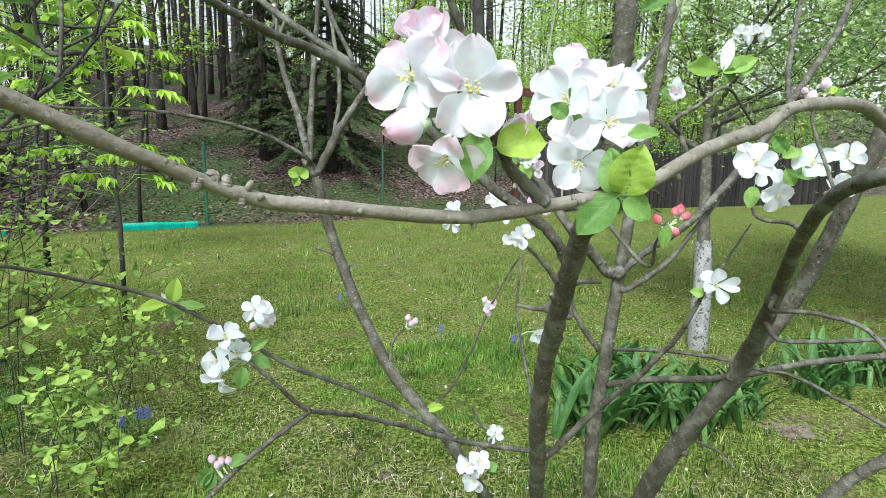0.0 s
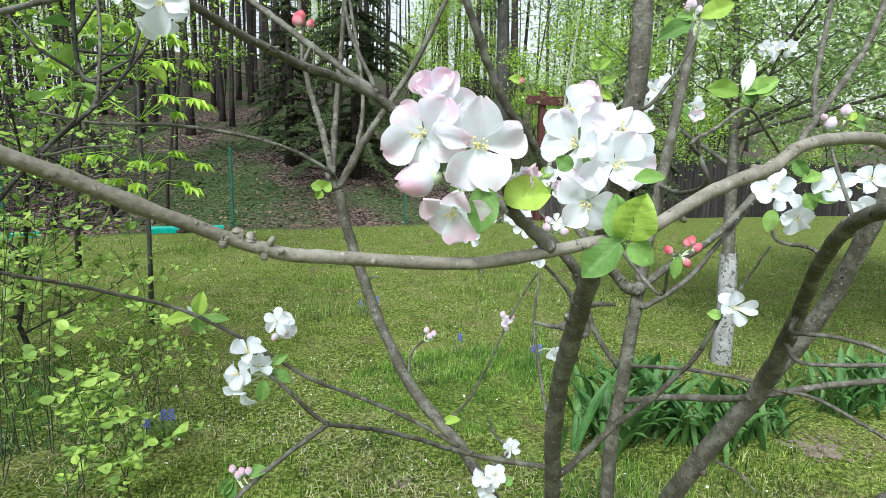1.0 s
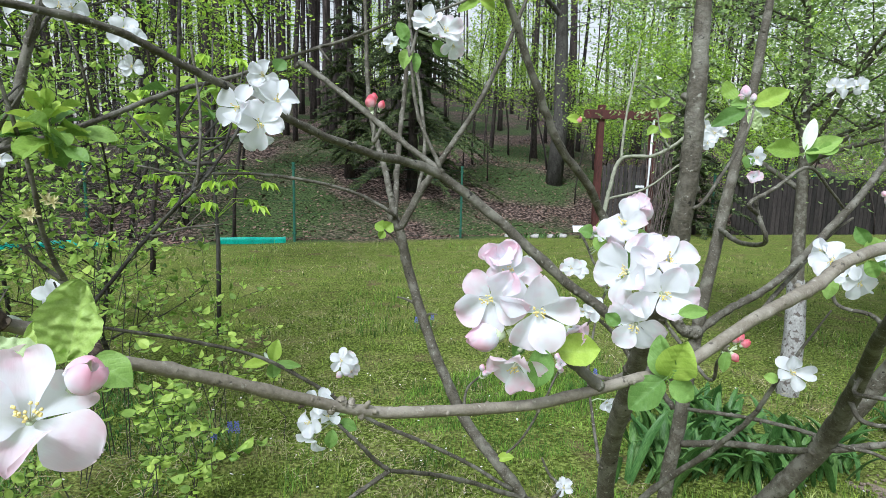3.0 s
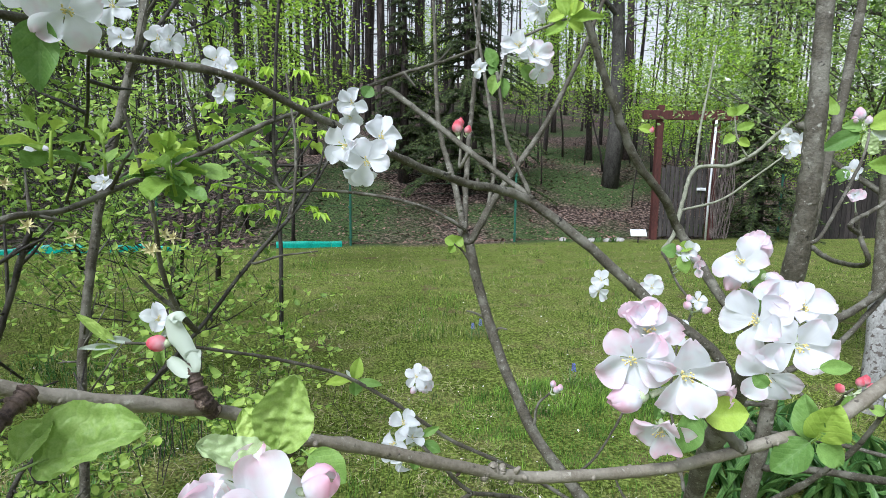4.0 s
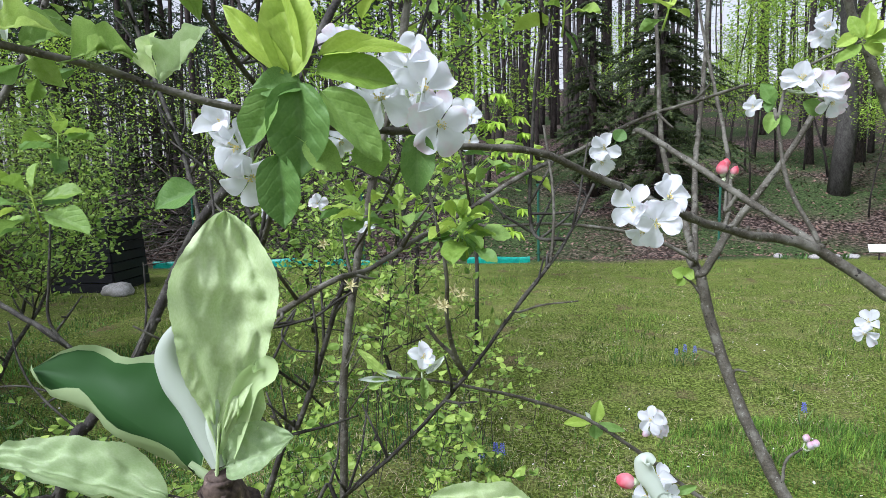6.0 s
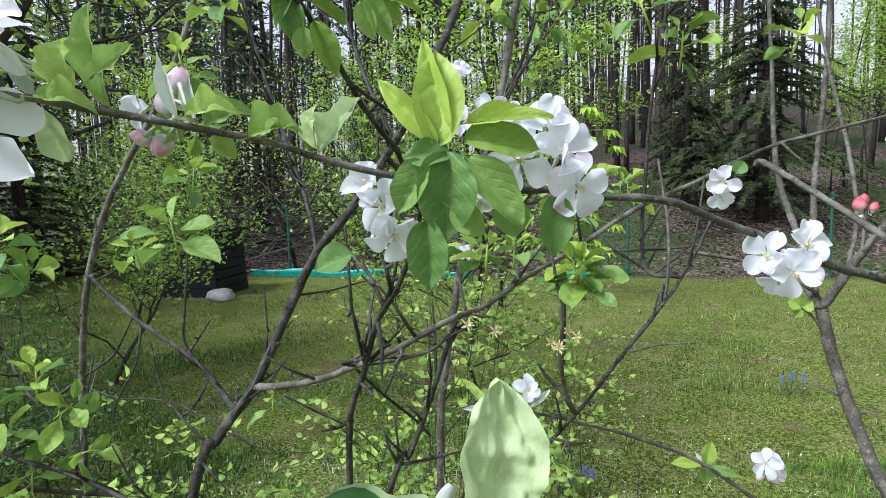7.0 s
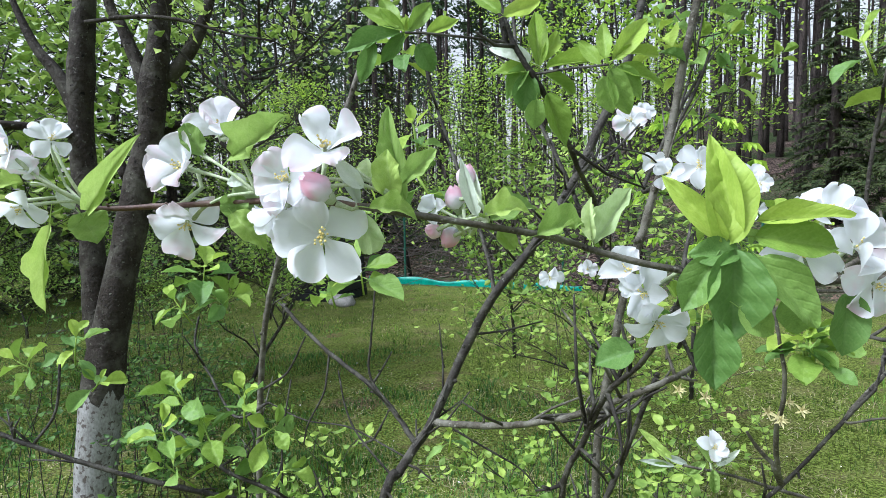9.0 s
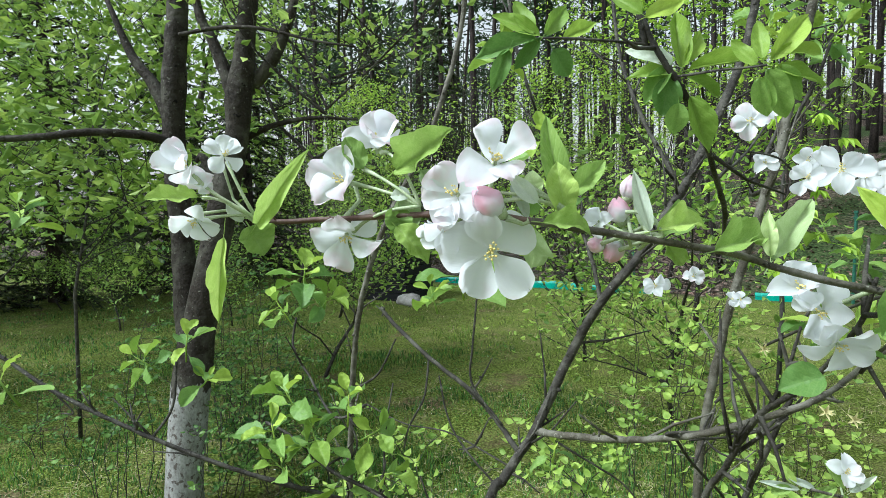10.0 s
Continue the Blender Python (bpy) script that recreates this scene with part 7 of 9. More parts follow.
leaf(apple_tree, (-0.255, 0.739, 1.140), (-0.229, 0.742, 1.155), (0.323, -0.889, 0.323), 0.012, 0, 0.25)
leaf(apple_tree, (-0.251, 0.737, 1.129), (-0.225, 0.736, 1.118), (0.287, -0.764, 0.578), 0.017, 0, 0.25)
leaf(apple_tree, (-0.402, 0.835, 1.178), (-0.396, 0.842, 1.214), (0.415, -0.807, 0.421), 0.022, 1, 0.25)
leaf(apple_tree, (-0.406, 0.835, 1.176), (-0.457, 0.833, 1.165), (0.371, -0.678, 0.635), 0.019, 1, 0.25)
leaf(apple_tree, (-0.402, 0.835, 1.174), (-0.399, 0.831, 1.149), (0.432, -0.868, 0.243), 0.022, 0, 0.25)
leaf(apple_tree, (-0.396, 0.835, 1.174), (-0.351, 0.835, 1.171), (0.363, -0.680, 0.637), 0.014, 0, 0.25)
leaf(apple_tree, (-0.406, 0.835, 1.178), (-0.419, 0.837, 1.191), (0.418, -0.805, 0.420), 0.007, 3, 0.25)
leaf(apple_tree, (0.112, 1.251, 0.671), (0.132, 1.253, 0.682), (-0.070, -0.859, 0.507), 0.024, 0, 0.25)
leaf(apple_tree, (-0.355, 1.412, 1.342), (-0.383, 1.414, 1.358), (0.250, -0.937, 0.242), 0.030, 1, 0.25)
leaf(apple_tree, (-0.355, 1.412, 1.342), (-0.335, 1.415, 1.358), (0.250, -0.937, 0.242), 0.033, 1, 0.25)
leaf(apple_tree, (-0.358, 1.411, 1.339), (-0.369, 1.407, 1.317), (0.252, -0.936, 0.244), 0.022, 1, 0.25)
leaf(apple_tree, (-0.037, 1.301, 0.794), (0.004, 1.303, 0.801), (0.026, -0.763, 0.646), 0.022, 1, 0.25)
leaf(apple_tree, (-0.281, 0.723, 0.985), (-0.257, 0.724, 0.991), (0.437, -0.630, 0.643), 0.017, 0, 0.25)
leaf(apple_tree, (-0.307, 0.721, 0.977), (-0.325, 0.717, 0.954), (0.356, -0.801, 0.481), 0.018, 0, 0.25)
leaf(apple_tree, (-0.303, 0.720, 0.973), (-0.314, 0.716, 0.947), (0.352, -0.801, 0.485), 0.017, 0, 0.25)
leaf(apple_tree, (0.466, 1.028, 1.545), (0.412, 1.029, 1.553), (-0.414, -0.830, 0.373), 0.033, 1, 0.25)
leaf(apple_tree, (0.483, 1.049, 1.546), (0.543, 1.054, 1.571), (-0.426, -0.860, 0.281), 0.030, 0, 0.25)
leaf(apple_tree, (0.487, 1.049, 1.546), (0.505, 1.048, 1.536), (-0.429, -0.859, 0.281), 0.026, 0, 0.25)
leaf(apple_tree, (0.485, 1.050, 1.550), (0.499, 1.060, 1.609), (-0.410, -0.903, -0.125), 0.020, 3, 0.25)
leaf(apple_tree, (0.504, 1.049, 1.546), (0.539, 1.051, 1.556), (-0.441, -0.852, 0.281), 0.024, 0, 0.25)
leaf(apple_tree, (0.334, 0.963, 1.644), (0.312, 0.960, 1.631), (-0.339, -0.938, 0.071), 0.032, 1, 0.25)
leaf(apple_tree, (-0.261, 0.485, 1.569), (-0.269, 0.479, 1.552), (0.303, -0.953, -0.014), 0.015, 0, 0.25)
leaf(apple_tree, (-0.349, 0.753, 1.638), (-0.340, 0.759, 1.655), (0.298, -0.931, 0.212), 0.020, 0, 0.25)
leaf(apple_tree, (-0.154, 0.728, 1.671), (-0.168, 0.726, 1.696), (0.079, -0.995, 0.064), 0.017, 0, 0.25)
leaf(apple_tree, (-0.153, 0.727, 1.660), (-0.159, 0.721, 1.636), (0.078, -0.994, 0.077), 0.017, 0, 0.25)
leaf(apple_tree, (-0.146, 0.729, 1.656), (-0.142, 0.727, 1.631), (0.069, -0.994, 0.082), 0.017, 0, 0.25)
leaf(apple_tree, (-0.154, 0.728, 1.667), (-0.164, 0.724, 1.671), (0.078, -0.995, 0.068), 0.017, 0, 0.25)
leaf(apple_tree, (-0.123, 0.740, 1.671), (-0.102, 0.746, 1.655), (0.039, -0.997, 0.066), 0.017, 0, 0.25)
leaf(apple_tree, (-0.202, 0.752, 1.596), (-0.209, 0.749, 1.593), (0.140, -0.989, -0.042), 0.008, 0, 0.25)
leaf(apple_tree, (-0.068, 0.784, 1.745), (-0.080, 0.784, 1.774), (-0.039, -0.980, 0.196), 0.016, 1, 0.25)
leaf(apple_tree, (-0.065, 0.785, 1.745), (-0.046, 0.796, 1.766), (-0.043, -0.980, 0.196), 0.016, 1, 0.25)
leaf(apple_tree, (-0.062, 0.786, 1.741), (-0.018, 0.805, 1.746), (-0.047, -0.979, 0.200), 0.016, 1, 0.25)
leaf(apple_tree, (-0.065, 0.784, 1.737), (-0.044, 0.791, 1.726), (-0.043, -0.978, 0.204), 0.016, 1, 0.25)
leaf(apple_tree, (-0.068, 0.783, 1.737), (-0.095, 0.769, 1.716), (-0.040, -0.978, 0.203), 0.016, 1, 0.25)
leaf(apple_tree, (-0.072, 0.783, 1.748), (-0.092, 0.773, 1.738), (-0.034, -0.981, 0.192), 0.016, 1, 0.25)
leaf(apple_tree, (-0.062, 0.786, 1.741), (-0.060, 0.794, 1.789), (-0.047, -0.979, 0.200), 0.016, 1, 0.25)
leaf(apple_tree, (-0.131, 0.112, 1.445), (-0.124, 0.113, 1.472), (0.330, -0.809, 0.486), 0.018, 4, 0.25)
leaf(apple_tree, (-0.135, 0.116, 1.443), (-0.146, 0.116, 1.456), (0.077, -0.870, 0.487), 0.012, 4, 0.25)
leaf(apple_tree, (-0.124, 0.098, 1.447), (-0.143, 0.087, 1.457), (0.400, -0.463, 0.791), 0.011, 2, 0.25)
leaf(apple_tree, (-0.116, 0.105, 1.449), (-0.104, 0.106, 1.441), (0.744, -0.543, 0.390), 0.010, 0, 0.25)
ribbon_leaf(apple_tree, [(-0.1602, 0.1094, 1.4700), (-0.1606, 0.1094, 1.4735), (-0.1638, 0.1092, 1.4788), (-0.1673, 0.1089, 1.4839), (-0.1684, 0.1091, 1.4877), (-0.1661, 0.1100, 1.4893), (-0.1632, 0.1106, 1.4876)], 0.0066, LEAF_SILVER, (0.3, 0.5, -0.6))
ribbon_leaf(apple_tree, [(-0.1605, 0.1090, 1.4690), (-0.1640, 0.1085, 1.4715), (-0.1675, 0.1082, 1.4745)], 0.0050, LEAF_SILVER, (0.3, -0.7, 0.4))
leaf(apple_tree, (-0.162, 0.110, 1.473), (-0.158, 0.111, 1.477), (0.642, -0.648, 0.409), 0.005, 3, 0.25)
leaf(apple_tree, (-0.180, 0.048, 1.493), (-0.203, 0.031, 1.505), (0.531, -0.425, 0.733), 0.010, 2, 0.25)
leaf(apple_tree, (-0.193, 0.043, 1.488), (-0.178, 0.045, 1.470), (0.586, -0.651, 0.482), 0.015, 2, 0.25)
leaf(apple_tree, (-0.180, 0.069, 1.456), (-0.153, 0.079, 1.466), (0.518, -0.414, 0.749), 0.019, 4, 0.25)
leaf(apple_tree, (-0.180, 0.064, 1.459), (-0.178, 0.074, 1.468), (0.378, -0.593, 0.711), 0.009, 4, 0.25)
leaf(apple_tree, (-0.212, -0.025, 1.538), (-0.213, -0.019, 1.581), (0.764, -0.477, 0.435), 0.0165, 5, 0.1)
leaf(apple_tree, (-0.211, -0.024, 1.535), (-0.201, -0.017, 1.540), (0.681, -0.292, 0.671), 0.009, 2, 0.3)
boat_leaf(apple_tree, (-0.221, -0.023, 1.531), (-0.249, -0.038, 1.551), (0.376, -0.054, 0.925), 0.017)
ribbon_leaf(apple_tree, [(-0.2122, -0.0250, 1.5350), (-0.2160, -0.0263, 1.5435), (-0.2197, -0.0277, 1.5501), (-0.2208, -0.0276, 1.5552), (-0.2195, -0.0262, 1.5600)], 0.0052, LEAF_SILVER, (-0.7, 0.6, 0.2))
ribbon_leaf(apple_tree, [(-0.2118, -0.0248, 1.5350), (-0.2130, -0.0247, 1.5430), (-0.2106, -0.0223, 1.5489)], 0.0028, LEAF_SILVER, (-0.7, 0.6, 0.2))
ribbon_leaf(apple_tree, [(-0.2110, -0.0235, 1.5370), (-0.2079, -0.0207, 1.5488), (-0.2050, -0.0188, 1.5520), (-0.2060, -0.0190, 1.5545)], 0.0050, LEAF_FELT, (0.5, -0.6, 0.4))
leaf(apple_tree, (-0.227, -0.026, 1.525), (-0.259, -0.044, 1.535), (0.554, -0.295, 0.779), 0.010, 2, 0.2)
leaf(apple_tree, (-0.211, -0.020, 1.540), (-0.210, -0.017, 1.552), (0.777, -0.385, 0.498), 0.005, 2, 0.6)
leaf(apple_tree, (-0.170, 0.029, 1.505), (-0.190, 0.020, 1.509), (0.287, -0.466, 0.837), 0.010, 2, 0.25)
leaf(apple_tree, (-0.370, 0.157, 1.644), (-0.368, 0.153, 1.589), (0.593, -0.788, 0.165), 0.034, 0, 0.25)
leaf(apple_tree, (-0.361, 0.165, 1.639), (-0.334, 0.185, 1.599), (0.780, -0.601, 0.173), 0.024, 0, 0.25)
leaf(apple_tree, (-0.374, 0.154, 1.646), (-0.376, 0.158, 1.706), (0.626, -0.650, 0.431), 0.029, 1, 0.25)
leaf(apple_tree, (-0.369, 0.159, 1.651), (-0.384, 0.151, 1.712), (0.342, -0.929, 0.142), 0.015, 1, 0.25)
leaf(apple_tree, (-0.374, 0.154, 1.648), (-0.402, 0.132, 1.688), (0.350, -0.905, 0.242), 0.014, 1, 0.25)
leaf(apple_tree, (-0.362, 0.166, 1.660), (-0.323, 0.203, 1.664), (0.614, -0.565, 0.551), 0.014, 1, 0.25)
leaf(apple_tree, (-0.363, 0.165, 1.651), (-0.328, 0.196, 1.645), (0.755, -0.567, 0.329), 0.021, 1, 0.25)
leaf(apple_tree, (-0.378, 0.148, 1.638), (-0.390, 0.134, 1.607), (0.298, -0.951, 0.083), 0.021, 0, 0.25)
leaf(apple_tree, (-0.330, 0.218, 1.616), (-0.330, 0.214, 1.577), (0.615, -0.787, 0.038), 0.021, 0, 0.25)
leaf(apple_tree, (-0.353, 0.197, 1.615), (-0.349, 0.198, 1.590), (0.597, -0.801, 0.043), 0.022, 0, 0.25)
leaf(apple_tree, (-0.409, 0.114, 1.584), (-0.425, 0.098, 1.576), (0.476, -0.682, 0.555), 0.019, 0, 0.25)
leaf(apple_tree, (-0.377, 0.146, 1.603), (-0.374, 0.144, 1.561), (0.544, -0.835, 0.082), 0.024, 0, 0.25)
leaf(apple_tree, (-0.367, 0.156, 1.610), (-0.351, 0.169, 1.594), (0.736, -0.659, 0.158), 0.017, 0, 0.25)
leaf(apple_tree, (-0.368, 0.158, 1.641), (-0.389, 0.139, 1.641), (0.311, -0.852, 0.420), 0.017, 0, 0.25)
leaf(apple_tree, (-0.569, -0.064, 1.703), (-0.539, -0.047, 1.726), (0.883, -0.257, 0.394), 0.022, 4, 0.6)
leaf(apple_tree, (-0.567, -0.064, 1.681), (-0.566, -0.065, 1.664), (0.878, -0.478, -0.004), 0.017, 4, 0.6)
leaf(apple_tree, (-0.567, -0.066, 1.669), (-0.555, -0.050, 1.647), (0.955, -0.295, 0.026), 0.017, 4, 0.6)
leaf(apple_tree, (-0.593, -0.074, 1.705), (-0.601, -0.083, 1.726), (0.898, -0.419, 0.133), 0.015, 4, 0.6)
leaf(apple_tree, (-0.493, -0.016, 1.671), (-0.478, 0.007, 1.666), (0.701, -0.523, 0.484), 0.013, 4, 0.6)
leaf(apple_tree, (-0.495, -0.018, 1.682), (-0.504, -0.030, 1.697), (0.589, -0.786, 0.187), 0.009, 3, 0.25)
leaf(apple_tree, (-0.494, 0.002, 1.675), (-0.498, -0.001, 1.705), (0.674, -0.673, 0.306), 0.018, 4, 0.6)
leaf(apple_tree, (-0.523, 0.030, 1.674), (-0.533, 0.023, 1.738), (0.674, -0.673, 0.306), 0.016, 4, 0.6)
leaf(apple_tree, (-0.500, 0.012, 1.685), (-0.490, 0.030, 1.707), (0.772, -0.513, 0.374), 0.013, 4, 0.6)
leaf(apple_tree, (-0.471, 0.045, 1.665), (-0.478, 0.039, 1.700), (0.586, -0.774, 0.239), 0.008, 3, 0.25)
leaf(apple_tree, (-0.469, 0.048, 1.665), (-0.453, 0.073, 1.669), (0.581, -0.641, 0.502), 0.016, 4, 0.6)
leaf(apple_tree, (-0.450, 0.075, 1.653), (-0.434, 0.101, 1.660), (0.534, -0.713, 0.453), 0.019, 4, 0.6)
leaf(apple_tree, (-0.440, 0.118, 1.646), (-0.429, 0.140, 1.684), (0.489, -0.784, 0.382), 0.017, 2, 0.6)
leaf(apple_tree, (-0.441, 0.117, 1.648), (-0.443, 0.117, 1.676), (0.420, -0.831, 0.364), 0.010, 2, 0.6)
leaf(apple_tree, (-0.623, -0.133, 1.672), (-0.591, -0.112, 1.714), (0.956, -0.069, 0.286), 0.013, 4, 0.6)
leaf(apple_tree, (-0.630, -0.136, 1.670), (-0.624, -0.128, 1.653), (0.991, -0.068, 0.112), 0.024, 4, 0.6)
leaf(apple_tree, (-0.628, -0.152, 1.664), (-0.627, -0.158, 1.611), (0.944, -0.294, 0.148), 0.011, 4, 0.6)
leaf(apple_tree, (-0.649, -0.162, 1.689), (-0.668, -0.192, 1.691), (0.887, -0.136, 0.441), 0.012, 4, 0.6)
leaf(apple_tree, (-0.515, -0.019, 1.693), (-0.509, -0.012, 1.673), (0.872, -0.464, 0.158), 0.008, 3, 0.25)
leaf(apple_tree, (-0.516, -0.006, 1.669), (-0.525, 0.007, 1.640), (0.867, -0.498, 0.029), 0.016, 2, 0.6)
leaf(apple_tree, (-0.547, -0.050, 1.692), (-0.552, -0.057, 1.702), (0.763, -0.592, 0.260), 0.012, 2, 0.6)
leaf(apple_tree, (-0.563, -0.058, 1.688), (-0.570, -0.068, 1.688), (0.814, -0.455, 0.361), 0.009, 3, 0.25)
leaf(apple_tree, (-0.566, -0.053, 1.685), (-0.571, -0.064, 1.664), (0.809, -0.587, -0.012), 0.019, 2, 0.6)
leaf(apple_tree, (-0.489, 0.063, 1.666), (-0.493, 0.061, 1.697), (0.594, -0.770, 0.233), 0.008, 3, 0.25)
leaf(apple_tree, (-0.481, 0.066, 1.662), (-0.466, 0.091, 1.672), (0.604, -0.672, 0.429), 0.019, 4, 0.6)
leaf(apple_tree, (-0.478, 0.070, 1.657), (-0.471, 0.079, 1.643), (0.723, -0.671, 0.168), 0.013, 4, 0.6)
leaf(apple_tree, (-0.638, -0.138, 1.673), (-0.644, -0.146, 1.685), (0.859, -0.396, 0.324), 0.008, 3, 0.25)
leaf(apple_tree, (-0.514, -0.001, 1.687), (-0.517, -0.003, 1.701), (0.661, -0.729, 0.178), 0.012, 2, 0.6)
leaf(apple_tree, (-0.451, 0.083, 1.654), (-0.439, 0.102, 1.659), (0.477, -0.652, 0.590), 0.021, 4, 0.6)
leaf(apple_tree, (0.392, 1.843, 1.702), (0.374, 1.843, 1.727), (-0.237, -0.947, 0.216), 0.027, 1, 0.25)
leaf(apple_tree, (0.392, 1.843, 1.702), (0.431, 1.857, 1.736), (-0.237, -0.947, 0.216), 0.027, 1, 0.25)
leaf(apple_tree, (0.399, 1.839, 1.661), (0.450, 1.854, 1.678), (-0.240, -0.942, 0.236), 0.027, 1, 0.25)
leaf(apple_tree, (0.155, 1.779, 1.655), (0.117, 1.772, 1.666), (-0.119, -0.964, 0.237), 0.027, 1, 0.25)
leaf(apple_tree, (0.394, 1.835, 1.644), (0.363, 1.824, 1.619), (-0.238, -0.940, 0.244), 0.027, 1, 0.25)
leaf(apple_tree, (0.403, 1.836, 1.631), (0.441, 1.842, 1.615), (-0.242, -0.938, 0.250), 0.027, 1, 0.25)
leaf(apple_tree, (0.103, 0.464, 1.445), (0.117, 0.469, 1.456), (-0.169, -0.826, 0.538), 0.019, 0, 0.25)
leaf(apple_tree, (0.104, 0.469, 1.442), (0.108, 0.467, 1.419), (-0.171, -0.943, 0.285), 0.019, 0, 0.25)
leaf(apple_tree, (0.132, 1.050, 1.389), (0.109, 1.046, 1.399), (-0.156, -0.858, 0.490), 0.027, 0, 0.25)
leaf(apple_tree, (0.142, 1.052, 1.387), (0.153, 1.050, 1.354), (-0.163, -0.959, 0.232), 0.023, 0, 0.25)
leaf(apple_tree, (0.137, 1.052, 1.394), (0.166, 1.061, 1.408), (-0.160, -0.859, 0.486), 0.020, 1, 0.25)
leaf(apple_tree, (0.256, 0.682, 1.581), (0.220, 0.677, 1.564), (-0.332, -0.930, 0.156), 0.019, 0, 0.25)
leaf(apple_tree, (0.266, 0.684, 1.587), (0.304, 0.690, 1.604), (-0.344, -0.927, 0.149), 0.022, 1, 0.25)
leaf(apple_tree, (0.258, 0.684, 1.589), (0.240, 0.682, 1.589), (-0.335, -0.931, 0.147), 0.014, 0, 0.25)
leaf(apple_tree, (0.263, 0.683, 1.582), (0.272, 0.680, 1.558), (-0.341, -0.927, 0.155), 0.014, 2, 0.25)
leaf(apple_tree, (0.268, 0.684, 1.584), (0.284, 0.684, 1.576), (-0.347, -0.925, 0.154), 0.013, 3, 0.25)
leaf(apple_tree, (0.472, 1.265, 1.546), (0.463, 1.260, 1.520), (-0.341, -0.929, 0.145), 0.022, 0, 0.25)
leaf(apple_tree, (0.492, 0.759, 1.479), (0.514, 0.762, 1.479), (-0.511, -0.774, 0.374), 0.022, 0, 0.25)
leaf(apple_tree, (0.488, 0.760, 1.482), (0.498, 0.762, 1.493), (-0.508, -0.777, 0.371), 0.011, 1, 0.25)
leaf(apple_tree, (-0.585, 0.592, 1.310), (-0.607, 0.584, 1.342), (0.515, -0.711, 0.479), 0.013, 4, 0.25)
leaf(apple_tree, (-0.580, 0.593, 1.308), (-0.564, 0.603, 1.321), (0.511, -0.713, 0.480), 0.009, 3, 0.25)
leaf(apple_tree, (-0.584, 0.591, 1.301), (-0.579, 0.588, 1.268), (0.513, -0.707, 0.487), 0.013, 4, 0.25)
leaf(apple_tree, (-0.613, 0.576, 1.302), (-0.643, 0.561, 1.311), (0.542, -0.687, 0.485), 0.009, 3, 0.25)
leaf(apple_tree, (-0.632, 0.566, 1.302), (-0.674, 0.551, 1.343), (0.560, -0.673, 0.483), 0.013, 4, 0.25)
leaf(apple_tree, (-0.628, 0.568, 1.297), (-0.671, 0.546, 1.298), (0.555, -0.674, 0.487), 0.009, 3, 0.25)
leaf(apple_tree, (-0.636, 0.563, 1.298), (-0.657, 0.551, 1.286), (0.562, -0.669, 0.486), 0.013, 4, 0.25)
leaf(apple_tree, (-0.577, 0.595, 1.308), (-0.556, 0.609, 1.333), (0.508, -0.716, 0.480), 0.009, 3, 0.25)
leaf(apple_tree, (-0.592, 0.587, 1.310), (-0.613, 0.574, 1.289), (0.523, -0.705, 0.479), 0.013, 4, 0.25)
flower(apple_tree, (0.019, 0.264, 1.432), (0.119, -0.992, 0.050), 0.043, 0.25, 1.0)
flower(apple_tree, (-0.006, 0.267, 1.437), (-0.280, -0.960, -0.023), 0.040, 0.75, 1.0)
flower(apple_tree, (0.002, 0.279, 1.449), (0.124, -0.889, 0.440), 0.034, 0.75, 0.9)
flower(apple_tree, (0.009, 0.259, 1.404), (-0.166, -0.812, -0.560), 0.033, 0.45, 0.9)
flower(apple_tree, (0.038, 0.282, 1.418), (0.445, -0.888, -0.118), 0.027, 0.5, 0.6)
flower(apple_tree, (-0.002, 0.280, 1.455), (-0.244, -0.789, 0.564), 0.028, 0.9, 0.55)
flower(apple_tree, (0.106, 0.365, 1.425), (0.196, -0.970, -0.144), 0.046, 0.25, 1.0)
flower(apple_tree, (0.085, 0.377, 1.436), (-0.616, -0.759, 0.213), 0.046, 0.15, 1.0)
flower(apple_tree, (0.092, 0.371, 1.401), (-0.383, -0.814, -0.438), 0.044, 0.3, 1.0)
flower(apple_tree, (0.114, 0.384, 1.444), (-0.069, -0.813, 0.577), 0.043, 0.35, 0.75)
flower(apple_tree, (0.101, 0.389, 1.446), (-0.207, -0.705, 0.678), 0.040, 0.2, 0.8)
flower(apple_tree, (0.412, 0.769, 1.395), (-0.601, -0.751, 0.275), 0.055, 0.05, 1.0)
flower(apple_tree, (0.411, 0.791, 1.406), (-0.746, -0.572, 0.342), 0.042, 0.1, 1.0)
flower(apple_tree, (0.549, 0.872, 1.396), (-0.533, -0.839, 0.109), 0.056, 0.05, 1.0)
flower(apple_tree, (0.525, 0.914, 1.345), (-0.312, -0.949, -0.041), 0.056, 0.05, 1.0)
flower(apple_tree, (0.689, 1.007, 1.403), (-0.478, -0.778, 0.408), 0.056, 0.05, 1.0)
flower(apple_tree, (0.680, 0.998, 1.355), (-0.282, -0.945, -0.166), 0.053, 0.1, 1.0)
flower(apple_tree, (0.440, 0.798, 1.387), (-0.089, -0.986, 0.143), 0.046, 0.05, 1.0)
flower(apple_tree, (0.425, 0.879, 1.206), (-0.023, -0.942, 0.334), 0.056, 0.08, 1.0)
flower(apple_tree, (-0.278, 0.722, 1.161), (0.041, -0.662, 0.749), 0.049, 0.05, 1.0)
flower(apple_tree, (-0.289, 0.717, 1.132), (-0.336, -0.883, 0.329), 0.049, 0.05, 1.0)
flower(apple_tree, (-0.288, 0.718, 1.109), (-0.129, -0.963, -0.238), 0.045, 0.05, 1.0)
